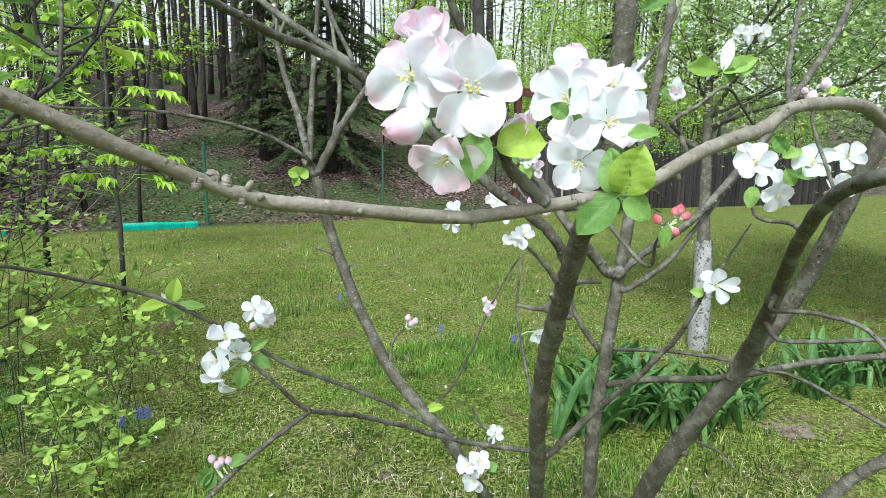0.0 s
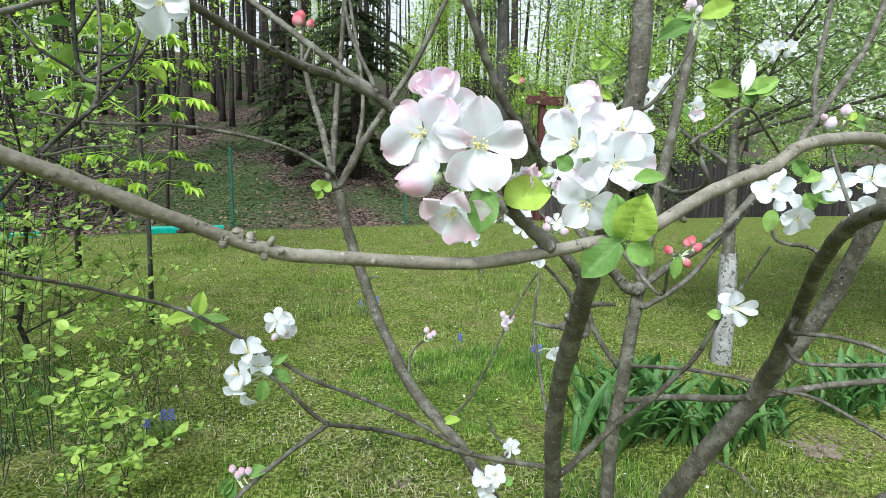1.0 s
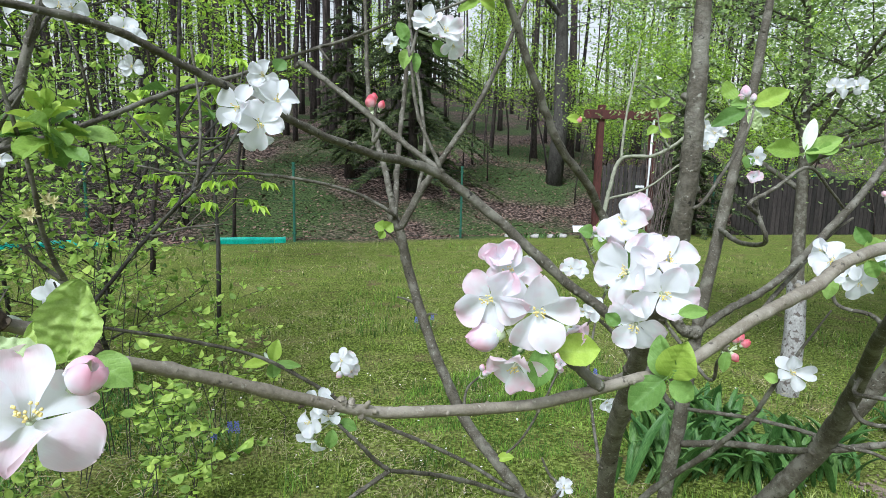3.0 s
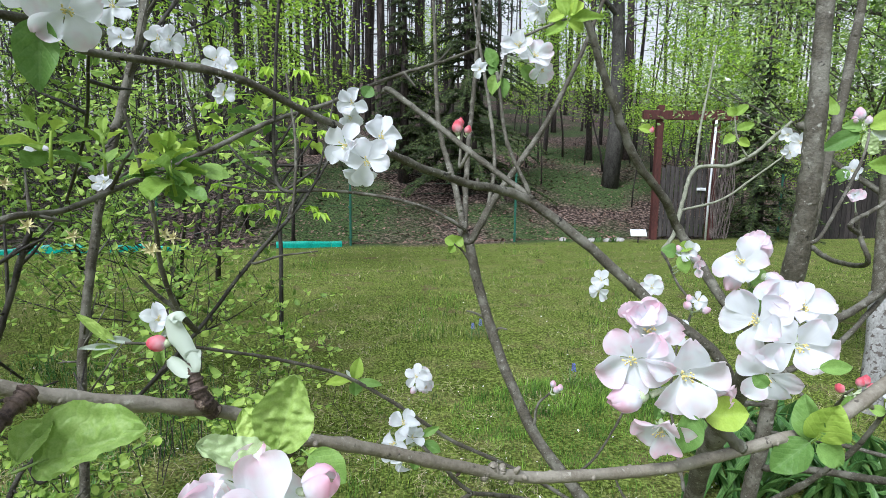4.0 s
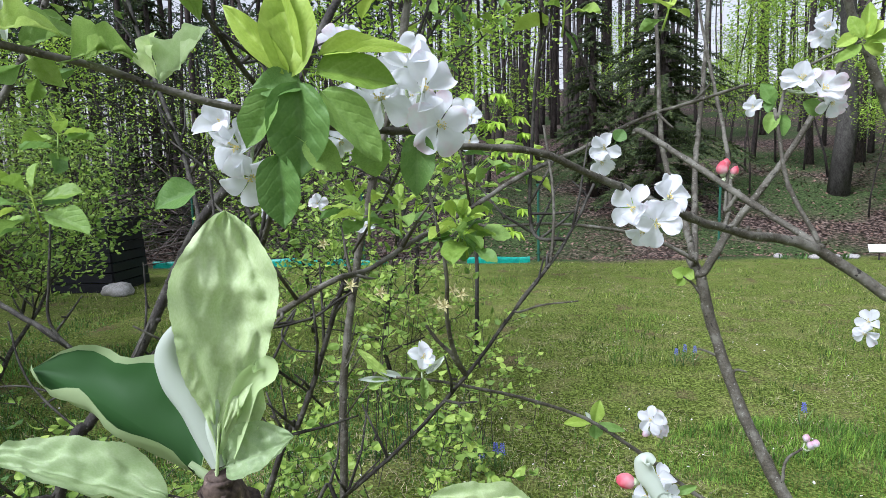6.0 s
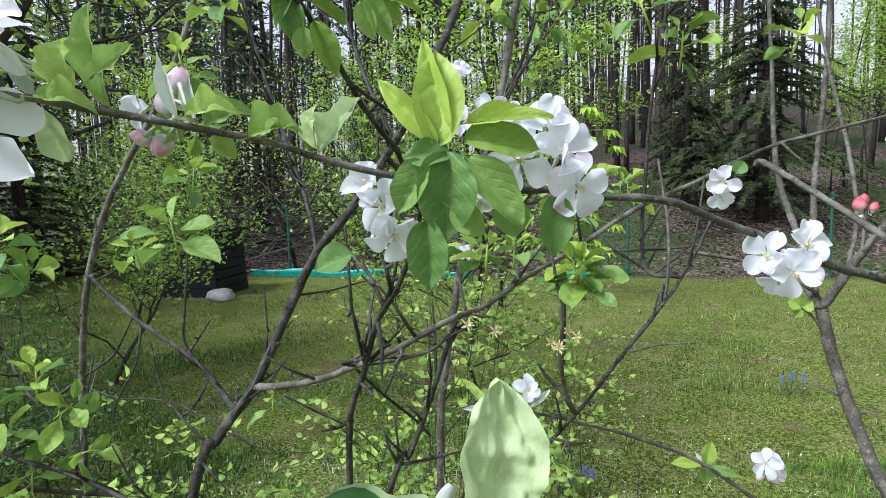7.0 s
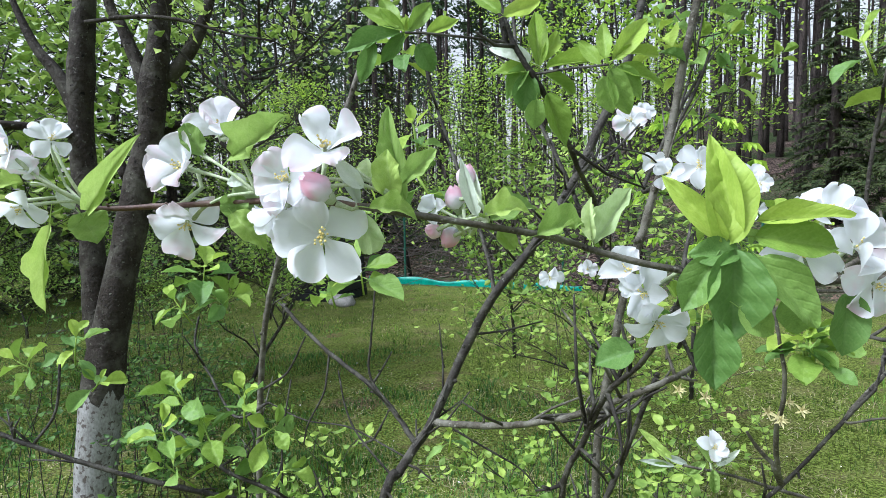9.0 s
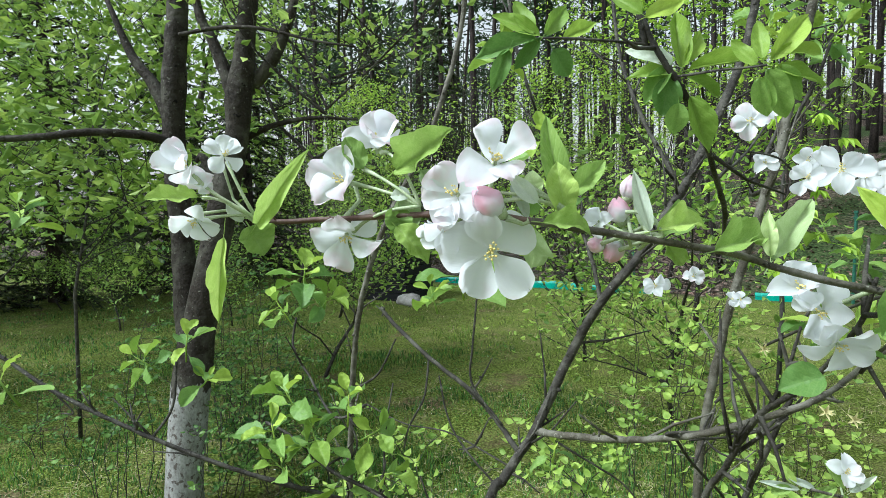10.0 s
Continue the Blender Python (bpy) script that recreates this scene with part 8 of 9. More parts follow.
flower(apple_tree, (-0.268, 0.729, 1.139), (0.459, -0.710, 0.534), 0.037, 0.05, 1.0)
flower(apple_tree, (-0.357, 1.095, 1.090), (0.336, -0.694, 0.636), 0.051, 0.25, 1.0)
flower(apple_tree, (-0.347, 1.092, 1.071), (0.593, -0.767, 0.242), 0.038, 0.2, 0.8)
flower(apple_tree, (0.137, 0.977, 1.265), (-0.127, -0.898, 0.422), 0.044, 0.1, 1.0)
flower(apple_tree, (0.119, 0.986, 1.257), (-0.520, -0.845, 0.123), 0.035, 0.15, 1.0)
flower(apple_tree, (0.103, 1.107, 1.314), (-0.085, -0.957, 0.279), 0.043, 0.2, 1.0)
flower(apple_tree, (0.155, 0.966, 1.378), (-0.152, -0.934, 0.323), 0.032, 0.7, 0.6)
flower(apple_tree, (0.134, 1.358, 0.701), (-0.077, -0.789, 0.610), 0.049, 0.1, 1.0)
flower(apple_tree, (0.066, 1.253, 0.681), (-0.299, -0.733, 0.611), 0.056, 0.2, 1.0)
flower(apple_tree, (0.089, 1.254, 0.687), (0.196, -0.650, 0.734), 0.056, 0.1, 1.0)
flower(apple_tree, (0.077, 1.256, 0.639), (0.063, -0.967, 0.245), 0.056, 0.1, 1.0)
flower(apple_tree, (0.106, 1.305, 1.047), (-0.068, -0.803, 0.592), 0.037, 0.7, 0.5)
flower(apple_tree, (0.171, 0.998, 1.086), (0.053, -0.999, 0.010), 0.036, 0.05, 0.7)
flower(apple_tree, (0.387, 1.000, 1.504), (-0.365, -0.924, 0.109), 0.032, 0.6, 0.6)
flower(apple_tree, (0.898, 1.799, 1.756), (-0.464, -0.855, 0.232), 0.056, 0.05, 1.0)
flower(apple_tree, (0.935, 1.801, 1.763), (-0.478, -0.847, 0.231), 0.050, 0.05, 1.0)
flower(apple_tree, (0.865, 1.799, 1.759), (-0.450, -0.863, 0.230), 0.050, 0.05, 1.0)
flower(apple_tree, (-0.255, 0.464, 1.558), (-0.021, -0.998, 0.054), 0.044, 0.03, 1.0)
flower(apple_tree, (-0.229, 0.486, 1.565), (0.519, -0.724, 0.454), 0.044, 0.06, 1.0)
flower(apple_tree, (-0.235, 0.465, 1.544), (0.409, -0.910, -0.068), 0.046, 0.05, 1.0)
flower(apple_tree, (-0.251, 0.484, 1.536), (0.101, -0.891, -0.442), 0.034, 0.05, 1.0)
flower(apple_tree, (-0.360, 0.736, 1.628), (0.128, -0.985, 0.120), 0.044, 0.05, 1.0)
flower(apple_tree, (-0.367, 0.742, 1.610), (0.475, -0.819, -0.322), 0.038, 0.05, 1.0)
flower(apple_tree, (-0.125, 0.732, 1.695), (-0.066, -0.908, 0.413), 0.045, 0.03, 1.0)
flower(apple_tree, (-0.105, 0.728, 1.682), (0.321, -0.933, 0.161), 0.044, 0.2, 1.0)
flower(apple_tree, (-0.096, 0.740, 1.668), (0.375, -0.832, -0.409), 0.033, 0.2, 1.0)
flower(apple_tree, (-0.175, 0.730, 1.669), (-0.222, -0.969, -0.111), 0.025, 0.03, 1.0)
flower(apple_tree, (-0.101, 0.796, 1.765), (-0.180, -0.970, 0.163), 0.045, 0.03, 1.0)
flower(apple_tree, (-0.107, 0.792, 1.754), (-0.290, -0.940, -0.180), 0.030, 0.03, 1.0)
flower(apple_tree, (-0.115, 0.081, 1.440), (0.504, -0.593, 0.629), 0.037, 0.5, 1.0)
flower(apple_tree, (-0.134, 0.086, 1.439), (-0.078, -0.673, 0.735), 0.028, 0.5, 0.75)
flower(apple_tree, (-0.132, 0.093, 1.443), (0.268, -0.447, 0.854), 0.024, 0.6, 0.7)
flower(apple_tree, (-0.353, 0.211, 1.639), (0.527, -0.847, -0.072), 0.042, 0.05, 1.0)
flower(apple_tree, (-0.329, 0.224, 1.643), (0.735, -0.645, 0.209), 0.045, 0.1, 1.0)
flower(apple_tree, (-0.320, 0.226, 1.622), (0.737, -0.611, -0.290), 0.038, 0.15, 1.0)
flower(apple_tree, (-0.346, 0.230, 1.662), (0.539, -0.643, 0.545), 0.043, 0.05, 0.85)
flower(apple_tree, (-0.378, 0.201, 1.614), (0.513, -0.807, -0.291), 0.025, 0.1, 1.0)
flower(apple_tree, (-0.432, 0.164, 1.611), (0.293, -0.956, 0.021), 0.038, 0.03, 1.0)
flower(apple_tree, (-0.424, 0.165, 1.592), (0.743, -0.591, -0.315), 0.038, 0.03, 1.0)
flower(apple_tree, (-0.447, 0.167, 1.624), (0.376, -0.823, 0.426), 0.039, 0.03, 0.8)
flower(apple_tree, (-0.520, -0.031, 1.655), (0.848, -0.530, -0.024), 0.056, 0.05, 1.0)
flower(apple_tree, (-0.518, -0.029, 1.704), (0.715, -0.390, 0.581), 0.048, 0.25, 0.85)
flower(apple_tree, (-0.531, -0.045, 1.687), (0.403, -0.883, 0.240), 0.043, 0.2, 0.8)
flower(apple_tree, (-0.536, -0.046, 1.671), (0.488, -0.844, -0.225), 0.039, 0.1, 0.9)
flower(apple_tree, (-0.608, -0.080, 1.698), (0.475, -0.878, 0.056), 0.046, 0.15, 0.75)
flower(apple_tree, (-0.603, -0.059, 1.720), (0.682, -0.420, 0.599), 0.044, 0.3, 0.8)
flower(apple_tree, (-0.606, -0.081, 1.664), (0.734, -0.421, -0.533), 0.044, 0.15, 1.0)
flower(apple_tree, (-0.504, 0.040, 1.670), (0.253, -0.950, 0.181), 0.024, 0.1, 0.6)
flower(apple_tree, (-0.648, -0.168, 1.706), (0.698, -0.560, 0.447), 0.038, 0.15, 0.8)
flower(apple_tree, (-0.636, -0.148, 1.714), (0.938, 0.053, 0.342), 0.026, 0.1, 1.0)
flower(apple_tree, (-0.649, -0.164, 1.675), (0.743, -0.495, -0.450), 0.030, 0.1, 1.0)
flower(apple_tree, (-0.649, -0.161, 1.697), (0.963, -0.265, 0.059), 0.025, 0.3, 0.6)
flower(apple_tree, (0.535, 1.827, 1.644), (-0.448, -0.885, 0.129), 0.049, 0.05, 1.0)
flower(apple_tree, (0.542, 1.823, 1.598), (-0.189, -0.955, -0.227), 0.046, 0.05, 1.0)
flower(apple_tree, (0.095, 0.467, 1.464), (-0.424, -0.829, 0.365), 0.043, 0.2, 1.0)
flower(apple_tree, (0.107, 0.475, 1.475), (-0.003, -0.699, 0.715), 0.028, 0.5, 0.6)
flower(apple_tree, (0.155, 1.056, 1.393), (-0.174, -0.857, 0.486), 0.041, 0.1, 1.0)
flower(apple_tree, (0.153, 1.511, 1.242), (-0.034, -0.883, 0.468), 0.056, 0.05, 1.0)
flower(apple_tree, (0.023, 1.482, 1.252), (-0.219, -0.879, 0.425), 0.056, 0.05, 1.0)
flower(apple_tree, (0.017, 1.477, 1.226), (-0.275, -0.957, -0.088), 0.053, 0.05, 1.0)
flower(apple_tree, (0.162, 0.975, 1.321), (-0.010, -0.819, 0.573), 0.032, 0.1, 1.0)
flower(apple_tree, (0.486, 1.266, 1.541), (-0.431, -0.892, 0.140), 0.043, 0.1, 1.0)
flower(apple_tree, (0.484, 1.560, 1.610), (-0.456, -0.869, 0.193), 0.056, 0.1, 1.0)
flower(apple_tree, (0.504, 1.564, 1.626), (-0.007, -0.941, 0.338), 0.050, 0.1, 1.0)
flower(apple_tree, (-0.359, 1.068, 1.101), (0.133, -0.821, 0.555), 0.052, 0.1, 1.0)
flower(apple_tree, (-0.585, 0.594, 1.330), (0.571, -0.631, 0.525), 0.046, 0.05, 0.7)
bud(apple_tree, (-0.010, 0.261, 1.416), (-0.958, -0.234, -0.169), 0.0185)
bud(apple_tree, (0.192, 0.506, 1.350), (-0.597, -0.069, 0.799), 0.0093, True)
bud(apple_tree, (0.208, 0.507, 1.357), (0.086, -0.027, 0.996), 0.0093, True)
bud(apple_tree, (0.217, 0.506, 1.353), (0.778, -0.085, 0.622), 0.0093, True)
bud(apple_tree, (0.208, 0.504, 1.339), (0.579, -0.349, -0.736), 0.0093, True)
bud(apple_tree, (0.212, 0.507, 1.359), (0.271, -0.024, 0.962), 0.0093, True)
bud(apple_tree, (-0.372, 1.090, 1.062), (-0.607, -0.377, -0.699), 0.0178)
bud(apple_tree, (-0.347, 1.091, 1.065), (0.443, -0.420, -0.792), 0.0156)
bud(apple_tree, (-0.087, 1.376, 1.000), (0.181, -0.026, 0.983), 0.0182)
bud(apple_tree, (-0.069, 1.375, 0.992), (0.181, -0.026, 0.983), 0.0182)
bud(apple_tree, (-0.079, 1.374, 0.986), (0.181, -0.026, 0.983), 0.0182)
bud(apple_tree, (0.097, 1.308, 1.066), (0.181, -0.026, 0.983), 0.0171)
bud(apple_tree, (0.113, 1.306, 1.054), (0.181, -0.026, 0.983), 0.0171)
bud(apple_tree, (0.106, 1.303, 1.034), (0.181, -0.026, 0.983), 0.0171)
bud(apple_tree, (0.119, 1.308, 1.060), (0.181, -0.026, 0.983), 0.0171)
bud(apple_tree, (-0.307, 0.723, 0.991), (-0.204, -0.031, 0.979), 0.0123)
bud(apple_tree, (-0.294, 0.723, 0.988), (-0.204, -0.031, 0.979), 0.0123)
bud(apple_tree, (-0.284, 0.723, 0.989), (-0.204, -0.031, 0.979), 0.0123)
bud(apple_tree, (-0.299, 0.722, 0.983), (-0.204, -0.031, 0.979), 0.0123)
bud(apple_tree, (-0.210, 0.749, 1.596), (-0.058, -0.093, 0.994), 0.0187, True)
bud(apple_tree, (-0.196, 0.754, 1.592), (0.210, 0.017, 0.978), 0.0124, True)
bud(apple_tree, (-0.206, 0.751, 1.602), (0.210, 0.017, 0.978), 0.0124, True)
bud(apple_tree, (-0.1035, 0.0880, 1.4515), (0.7, -0.35, 0.6), 0.0125)
bud(apple_tree, (-0.173, 0.109, 1.479), (-0.928, -0.358, 0.107), 0.0067, True)
bud(apple_tree, (-0.367, 0.206, 1.613), (0.695, -0.028, -0.718), 0.0106)
bud(apple_tree, (-0.512, -0.039, 1.683), (-0.187, -0.756, 0.628), 0.0200)
bud(apple_tree, (-0.496, 0.059, 1.691), (0.216, 0.107, 0.970), 0.0152)
bud(apple_tree, (-0.499, 0.052, 1.677), (-0.045, -0.289, 0.956), 0.0159)
bud(apple_tree, (-0.500, 0.048, 1.651), (-0.036, -0.701, -0.713), 0.0152)
bud(apple_tree, (-0.506, 0.039, 1.656), (-0.256, -0.906, 0.337), 0.0118)
bud(apple_tree, (0.155, 1.780, 1.658), (0.276, 0.010, 0.961), 0.0200, True)
bud(apple_tree, (0.121, 0.470, 1.448), (0.940, -0.086, -0.331), 0.0187)
bud(apple_tree, (0.113, 0.478, 1.474), (0.429, 0.051, 0.902), 0.0180)
bud(apple_tree, (0.088, 0.466, 1.446), (-0.463, -0.456, -0.760), 0.0170)
bud(apple_tree, (0.169, 1.058, 1.381), (0.767, -0.033, 0.641), 0.0184)
bud(apple_tree, (0.137, 1.053, 1.399), (-0.273, -0.123, 0.954), 0.0143)
bud(apple_tree, (0.144, 0.969, 1.314), (-0.493, -0.276, 0.825), 0.0162)
bud(apple_tree, (0.176, 0.976, 1.306), (0.976, -0.060, 0.210), 0.0162)
bud(apple_tree, (0.147, 0.972, 1.326), (-0.185, -0.103, 0.977), 0.0134)
bud(apple_tree, (0.256, 0.686, 1.603), (-0.214, -0.069, 0.974), 0.0143)
bud(apple_tree, (0.265, 0.685, 1.596), (0.259, -0.024, 0.966), 0.0097)
bud(apple_tree, (0.251, 0.684, 1.596), (-0.645, -0.162, 0.747), 0.0091)
bud(apple_tree, (0.465, 0.757, 1.480), (0.145, -0.158, 0.977), 0.0172)
bud(apple_tree, (0.484, 0.761, 1.496), (-0.023, -0.052, 0.998), 0.0158)
bud(apple_tree, (0.456, 0.757, 1.487), (-0.626, -0.196, 0.755), 0.0093)
stalk_bundle(apple_tree, (-0.628, -0.132, 1.675), [(-0.648, -0.168, 1.706), (-0.636, -0.148, 1.714), (-0.649, -0.164, 1.675), (-0.649, -0.161, 1.697), (-0.660, -0.160, 1.690)])
stalk_bundle(apple_tree, (-0.556, -0.055, 1.681), [(-0.608, -0.080, 1.698), (-0.603, -0.059, 1.720), (-0.606, -0.081, 1.664), (-0.600, -0.075, 1.708), (-0.590, -0.070, 1.675)])
stalk_bundle(apple_tree, (-0.488, 0.004, 1.674), [(-0.518, -0.029, 1.704), (-0.512, -0.039, 1.683), (-0.531, -0.045, 1.687), (-0.505, -0.020, 1.690)])
stalk_bundle(apple_tree, (-0.466, 0.050, 1.662), [(-0.496, 0.059, 1.691), (-0.499, 0.052, 1.677), (-0.500, 0.048, 1.651), (-0.506, 0.039, 1.656)])
limb(apple_tree, "spur", [(-0.212, -0.014, 1.519, 0.0042), (-0.215, -0.020, 1.524, 0.0050), (-0.213, -0.024, 1.529, 0.0046), (-0.212, -0.025, 1.534, 0.0030)])
limb(young_plum, "limb", [(-0.948, 0.048, -0.029, 0.0064), (-0.931, 0.120, -0.050, 0.0056), (-0.787, 0.264, 0.551, 0.0047), (-0.643, 0.408, 1.152, 0.0042), (-0.606, 0.431, 1.187, 0.0039), (-0.540, 0.475, 1.255, 0.0037), (-0.473, 0.521, 1.341, 0.0035), (-0.425, 0.568, 1.423, 0.0033), (-0.399, 0.623, 1.475, 0.0031), (-0.379, 0.663, 1.525, 0.0029), (-0.365, 0.700, 1.578, 0.0026)])
limb(young_plum, "trunk", [(-1.007, -0.069, -0.050, 0.0134), (-0.952, 0.083, 0.580, 0.0111), (-0.897, 0.234, 1.209, 0.0099), (-0.890, 0.277, 1.290, 0.0099), (-0.892, 0.337, 1.346, 0.0098), (-0.875, 0.391, 1.453, 0.0098), (-0.839, 0.421, 1.539, 0.0098), (-0.812, 0.467, 1.602, 0.0097), (-0.800, 0.513, 1.662, 0.0097), (-0.787, 0.560, 1.730, 0.0097), (-0.777, 0.621, 1.834, 0.0096), (-0.785, 0.694, 1.932, 0.0096), (-0.802, 0.761, 2.060, 0.0095), (-0.834, 0.890, 2.336, 0.0072), (-0.853, 1.104, 2.776, 0.0029)])
limb(young_plum, "stem", [(-0.891, 0.337, 1.344, 0.0078), (-0.757, 0.329, 1.380, 0.0065), (-0.627, 0.305, 1.431, 0.0051), (-0.568, 0.322, 1.461, 0.0048), (-0.521, 0.342, 1.490, 0.0045), (-0.522, 0.401, 1.493, 0.0042), (-0.514, 0.473, 1.516, 0.0043), (-0.488, 0.553, 1.547, 0.0045), (-0.442, 0.655, 1.597, 0.0046), (-0.402, 0.718, 1.623, 0.0041), (-0.322, 0.796, 1.672, 0.0037), (-0.240, 0.783, 1.690, 0.0033), (-0.183, 0.742, 1.698, 0.0028)])
limb(young_plum, "limb", [(-0.891, 0.306, 1.316, 0.0059), (-0.935, 0.297, 1.358, 0.0057), (-0.977, 0.276, 1.398, 0.0054), (-1.053, 0.251, 1.436, 0.0052), (-1.149, 0.235, 1.482, 0.0050), (-1.174, 0.227, 1.504, 0.0048)])
limb(young_plum, "limb", [(-0.862, 0.422, -0.050, 0.0067), (-0.717, 0.332, 0.637, 0.0055), (-0.573, 0.242, 1.324, 0.0049), (-0.554, 0.230, 1.411, 0.0044), (-0.530, 0.226, 1.457, 0.0039), (-0.497, 0.216, 1.514, 0.0034), (-0.457, 0.203, 1.551, 0.0029), (-0.422, 0.188, 1.600, 0.0024), (-0.411, 0.183, 1.633, 0.0019)])
limb(young_plum, "limb", [(-0.931, 0.120, -0.050, 0.0080), (-0.953, 0.043, -0.050, 0.0070), (-0.798, 0.197, 0.595, 0.0058), (-0.643, 0.352, 1.239, 0.0052), (-0.614, 0.371, 1.307, 0.0048), (-0.591, 0.388, 1.381, 0.0044), (-0.567, 0.399, 1.459, 0.0041), (-0.561, 0.405, 1.479, 0.0037)])
limb(young_plum, "twig", [(-0.571, 0.397, 1.456, 0.0021), (-0.573, 0.372, 1.443, 0.0020), (-0.591, 0.339, 1.436, 0.0018), (-0.610, 0.295, 1.436, 0.0016)])
limb(young_plum, "twig", [(-0.638, 0.313, 1.423, 0.0027), (-0.652, 0.367, 1.375, 0.0025), (-0.654, 0.426, 1.323, 0.0024), (-0.655, 0.455, 1.291, 0.0022)])
limb(young_plum, "twig", [(-0.991, 0.452, 1.278, 0.0030), (-0.945, 0.493, 1.244, 0.0027), (-0.904, 0.542, 1.204, 0.0023), (-0.882, 0.571, 1.162, 0.0020)])
limb(young_plum, "twig", [(-0.652, 0.368, 1.374, 0.0023), (-0.657, 0.417, 1.430, 0.0020), (-0.656, 0.392, 1.408, 0.0019), (-0.635, 0.389, 1.391, 0.0018), (-0.601, 0.395, 1.390, 0.0016)])
limb(young_plum, "twig", [(-0.627, 0.305, 1.431, 0.0030), (-0.631, 0.288, 1.438, 0.0026), (-0.608, 0.337, 1.436, 0.0025), (-0.586, 0.371, 1.437, 0.0023), (-0.563, 0.395, 1.456, 0.0021), (-0.551, 0.407, 1.465, 0.0019)])
limb(young_plum, "stem", [(-0.880, 0.664, -0.050, 0.0161), (-0.890, 0.710, 0.472, 0.0133), (-0.900, 0.756, 0.993, 0.0119), (-0.904, 0.776, 1.205, 0.0117), (-0.876, 0.802, 1.443, 0.0114), (-0.835, 0.837, 1.661, 0.0112), (-0.811, 0.858, 1.774, 0.0109), (-0.796, 0.891, 1.948, 0.0107), (-0.780, 0.923, 2.099, 0.0105), (-0.752, 0.979, 2.401, 0.0078), (-0.680, 1.084, 2.881, 0.0031)])
limb(young_plum, "limb", [(-0.797, 0.526, 1.680, 0.0061), (-0.784, 0.554, 1.658, 0.0053), (-0.828, 0.563, 1.733, 0.0051), (-0.896, 0.579, 1.828, 0.0049), (-0.959, 0.601, 1.941, 0.0047), (-1.010, 0.637, 2.075, 0.0045), (-1.107, 0.705, 2.359, 0.0034), (-1.221, 0.828, 2.809, 0.0014)])
limb(young_plum, "limb", [(-0.839, 0.421, 1.535, 0.0047), (-0.879, 0.434, 1.616, 0.0045), (-0.992, 0.457, 1.789, 0.0044), (-1.088, 0.481, 1.945, 0.0042), (-1.153, 0.505, 2.090, 0.0041), (-1.267, 0.546, 2.372, 0.0031), (-1.408, 0.628, 2.821, 0.0012)])
limb(young_plum, "twig", [(-0.813, 0.856, 1.773, 0.0057), (-0.776, 0.904, 1.896, 0.0048), (-0.762, 0.924, 1.963, 0.0038)])
limb(young_plum, "twig", [(-0.920, 0.297, 1.353, 0.0032), (-0.965, 0.275, 1.409, 0.0028), (-0.968, 0.279, 1.469, 0.0025), (-0.968, 0.288, 1.544, 0.0021)])
limb(young_plum, "twig", [(-1.053, 0.251, 1.436, 0.0026), (-1.037, 0.232, 1.380, 0.0023), (-1.044, 0.207, 1.332, 0.0021), (-1.048, 0.199, 1.298, 0.0018)])
limb(young_plum, "twig", [(-0.891, 0.270, 1.276, 0.0028), (-0.911, 0.270, 1.278, 0.0024), (-0.964, 0.252, 1.321, 0.0022), (-0.991, 0.245, 1.360, 0.0020), (-1.013, 0.245, 1.416, 0.0018)])
limb(young_plum, "twig", [(-0.894, 0.289, 1.302, 0.0021), (-1.003, 0.258, 1.323, 0.0019), (-1.095, 0.226, 1.317, 0.0017), (-1.174, 0.195, 1.334, 0.0016)])
limb(young_plum, "limb", [(-0.897, 0.233, 1.207, 0.0052), (-0.924, 0.183, 1.221, 0.0045), (-1.009, 0.135, 1.255, 0.0043), (-1.079, 0.086, 1.280, 0.0040), (-1.163, 0.052, 1.314, 0.0038), (-1.219, 0.029, 1.324, 0.0036)])
limb(young_plum, "twig", [(-1.067, 0.097, 1.276, 0.0027), (-1.078, 0.131, 1.307, 0.0024), (-1.108, 0.134, 1.334, 0.0021)])
limb(young_plum, "twig", [(-1.174, 0.195, 1.334, 0.0040), (-1.217, 0.152, 1.307, 0.0035), (-1.331, 0.147, 1.354, 0.0034), (-1.424, 0.147, 1.397, 0.0033), (-1.444, 0.162, 1.452, 0.0032)])
limb(young_plum, "twig", [(-1.010, 0.134, 1.255, 0.0028), (-1.031, 0.153, 1.233, 0.0024), (-1.045, 0.163, 1.319, 0.0021), (-1.049, 0.182, 1.406, 0.0018)])
limb(young_plum, "limb", [(-1.031, 0.153, 1.233, 0.0063), (-1.078, 0.196, 1.180, 0.0055), (-1.182, 0.024, 1.239, 0.0054), (-1.260, -0.090, 1.288, 0.0053), (-1.328, -0.188, 1.340, 0.0052), (-1.398, -0.271, 1.390, 0.0050), (-1.460, -0.340, 1.444, 0.0049), (-1.505, -0.388, 1.471, 0.0048)])
limb(young_plum, "twig", [(-1.292, -0.135, 1.312, 0.0035), (-1.288, -0.104, 1.358, 0.0031), (-1.299, -0.093, 1.430, 0.0028)])
limb(young_plum, "twig", [(-1.398, -0.271, 1.390, 0.0024), (-1.376, -0.242, 1.352, 0.0020), (-1.386, -0.258, 1.350, 0.0016)])
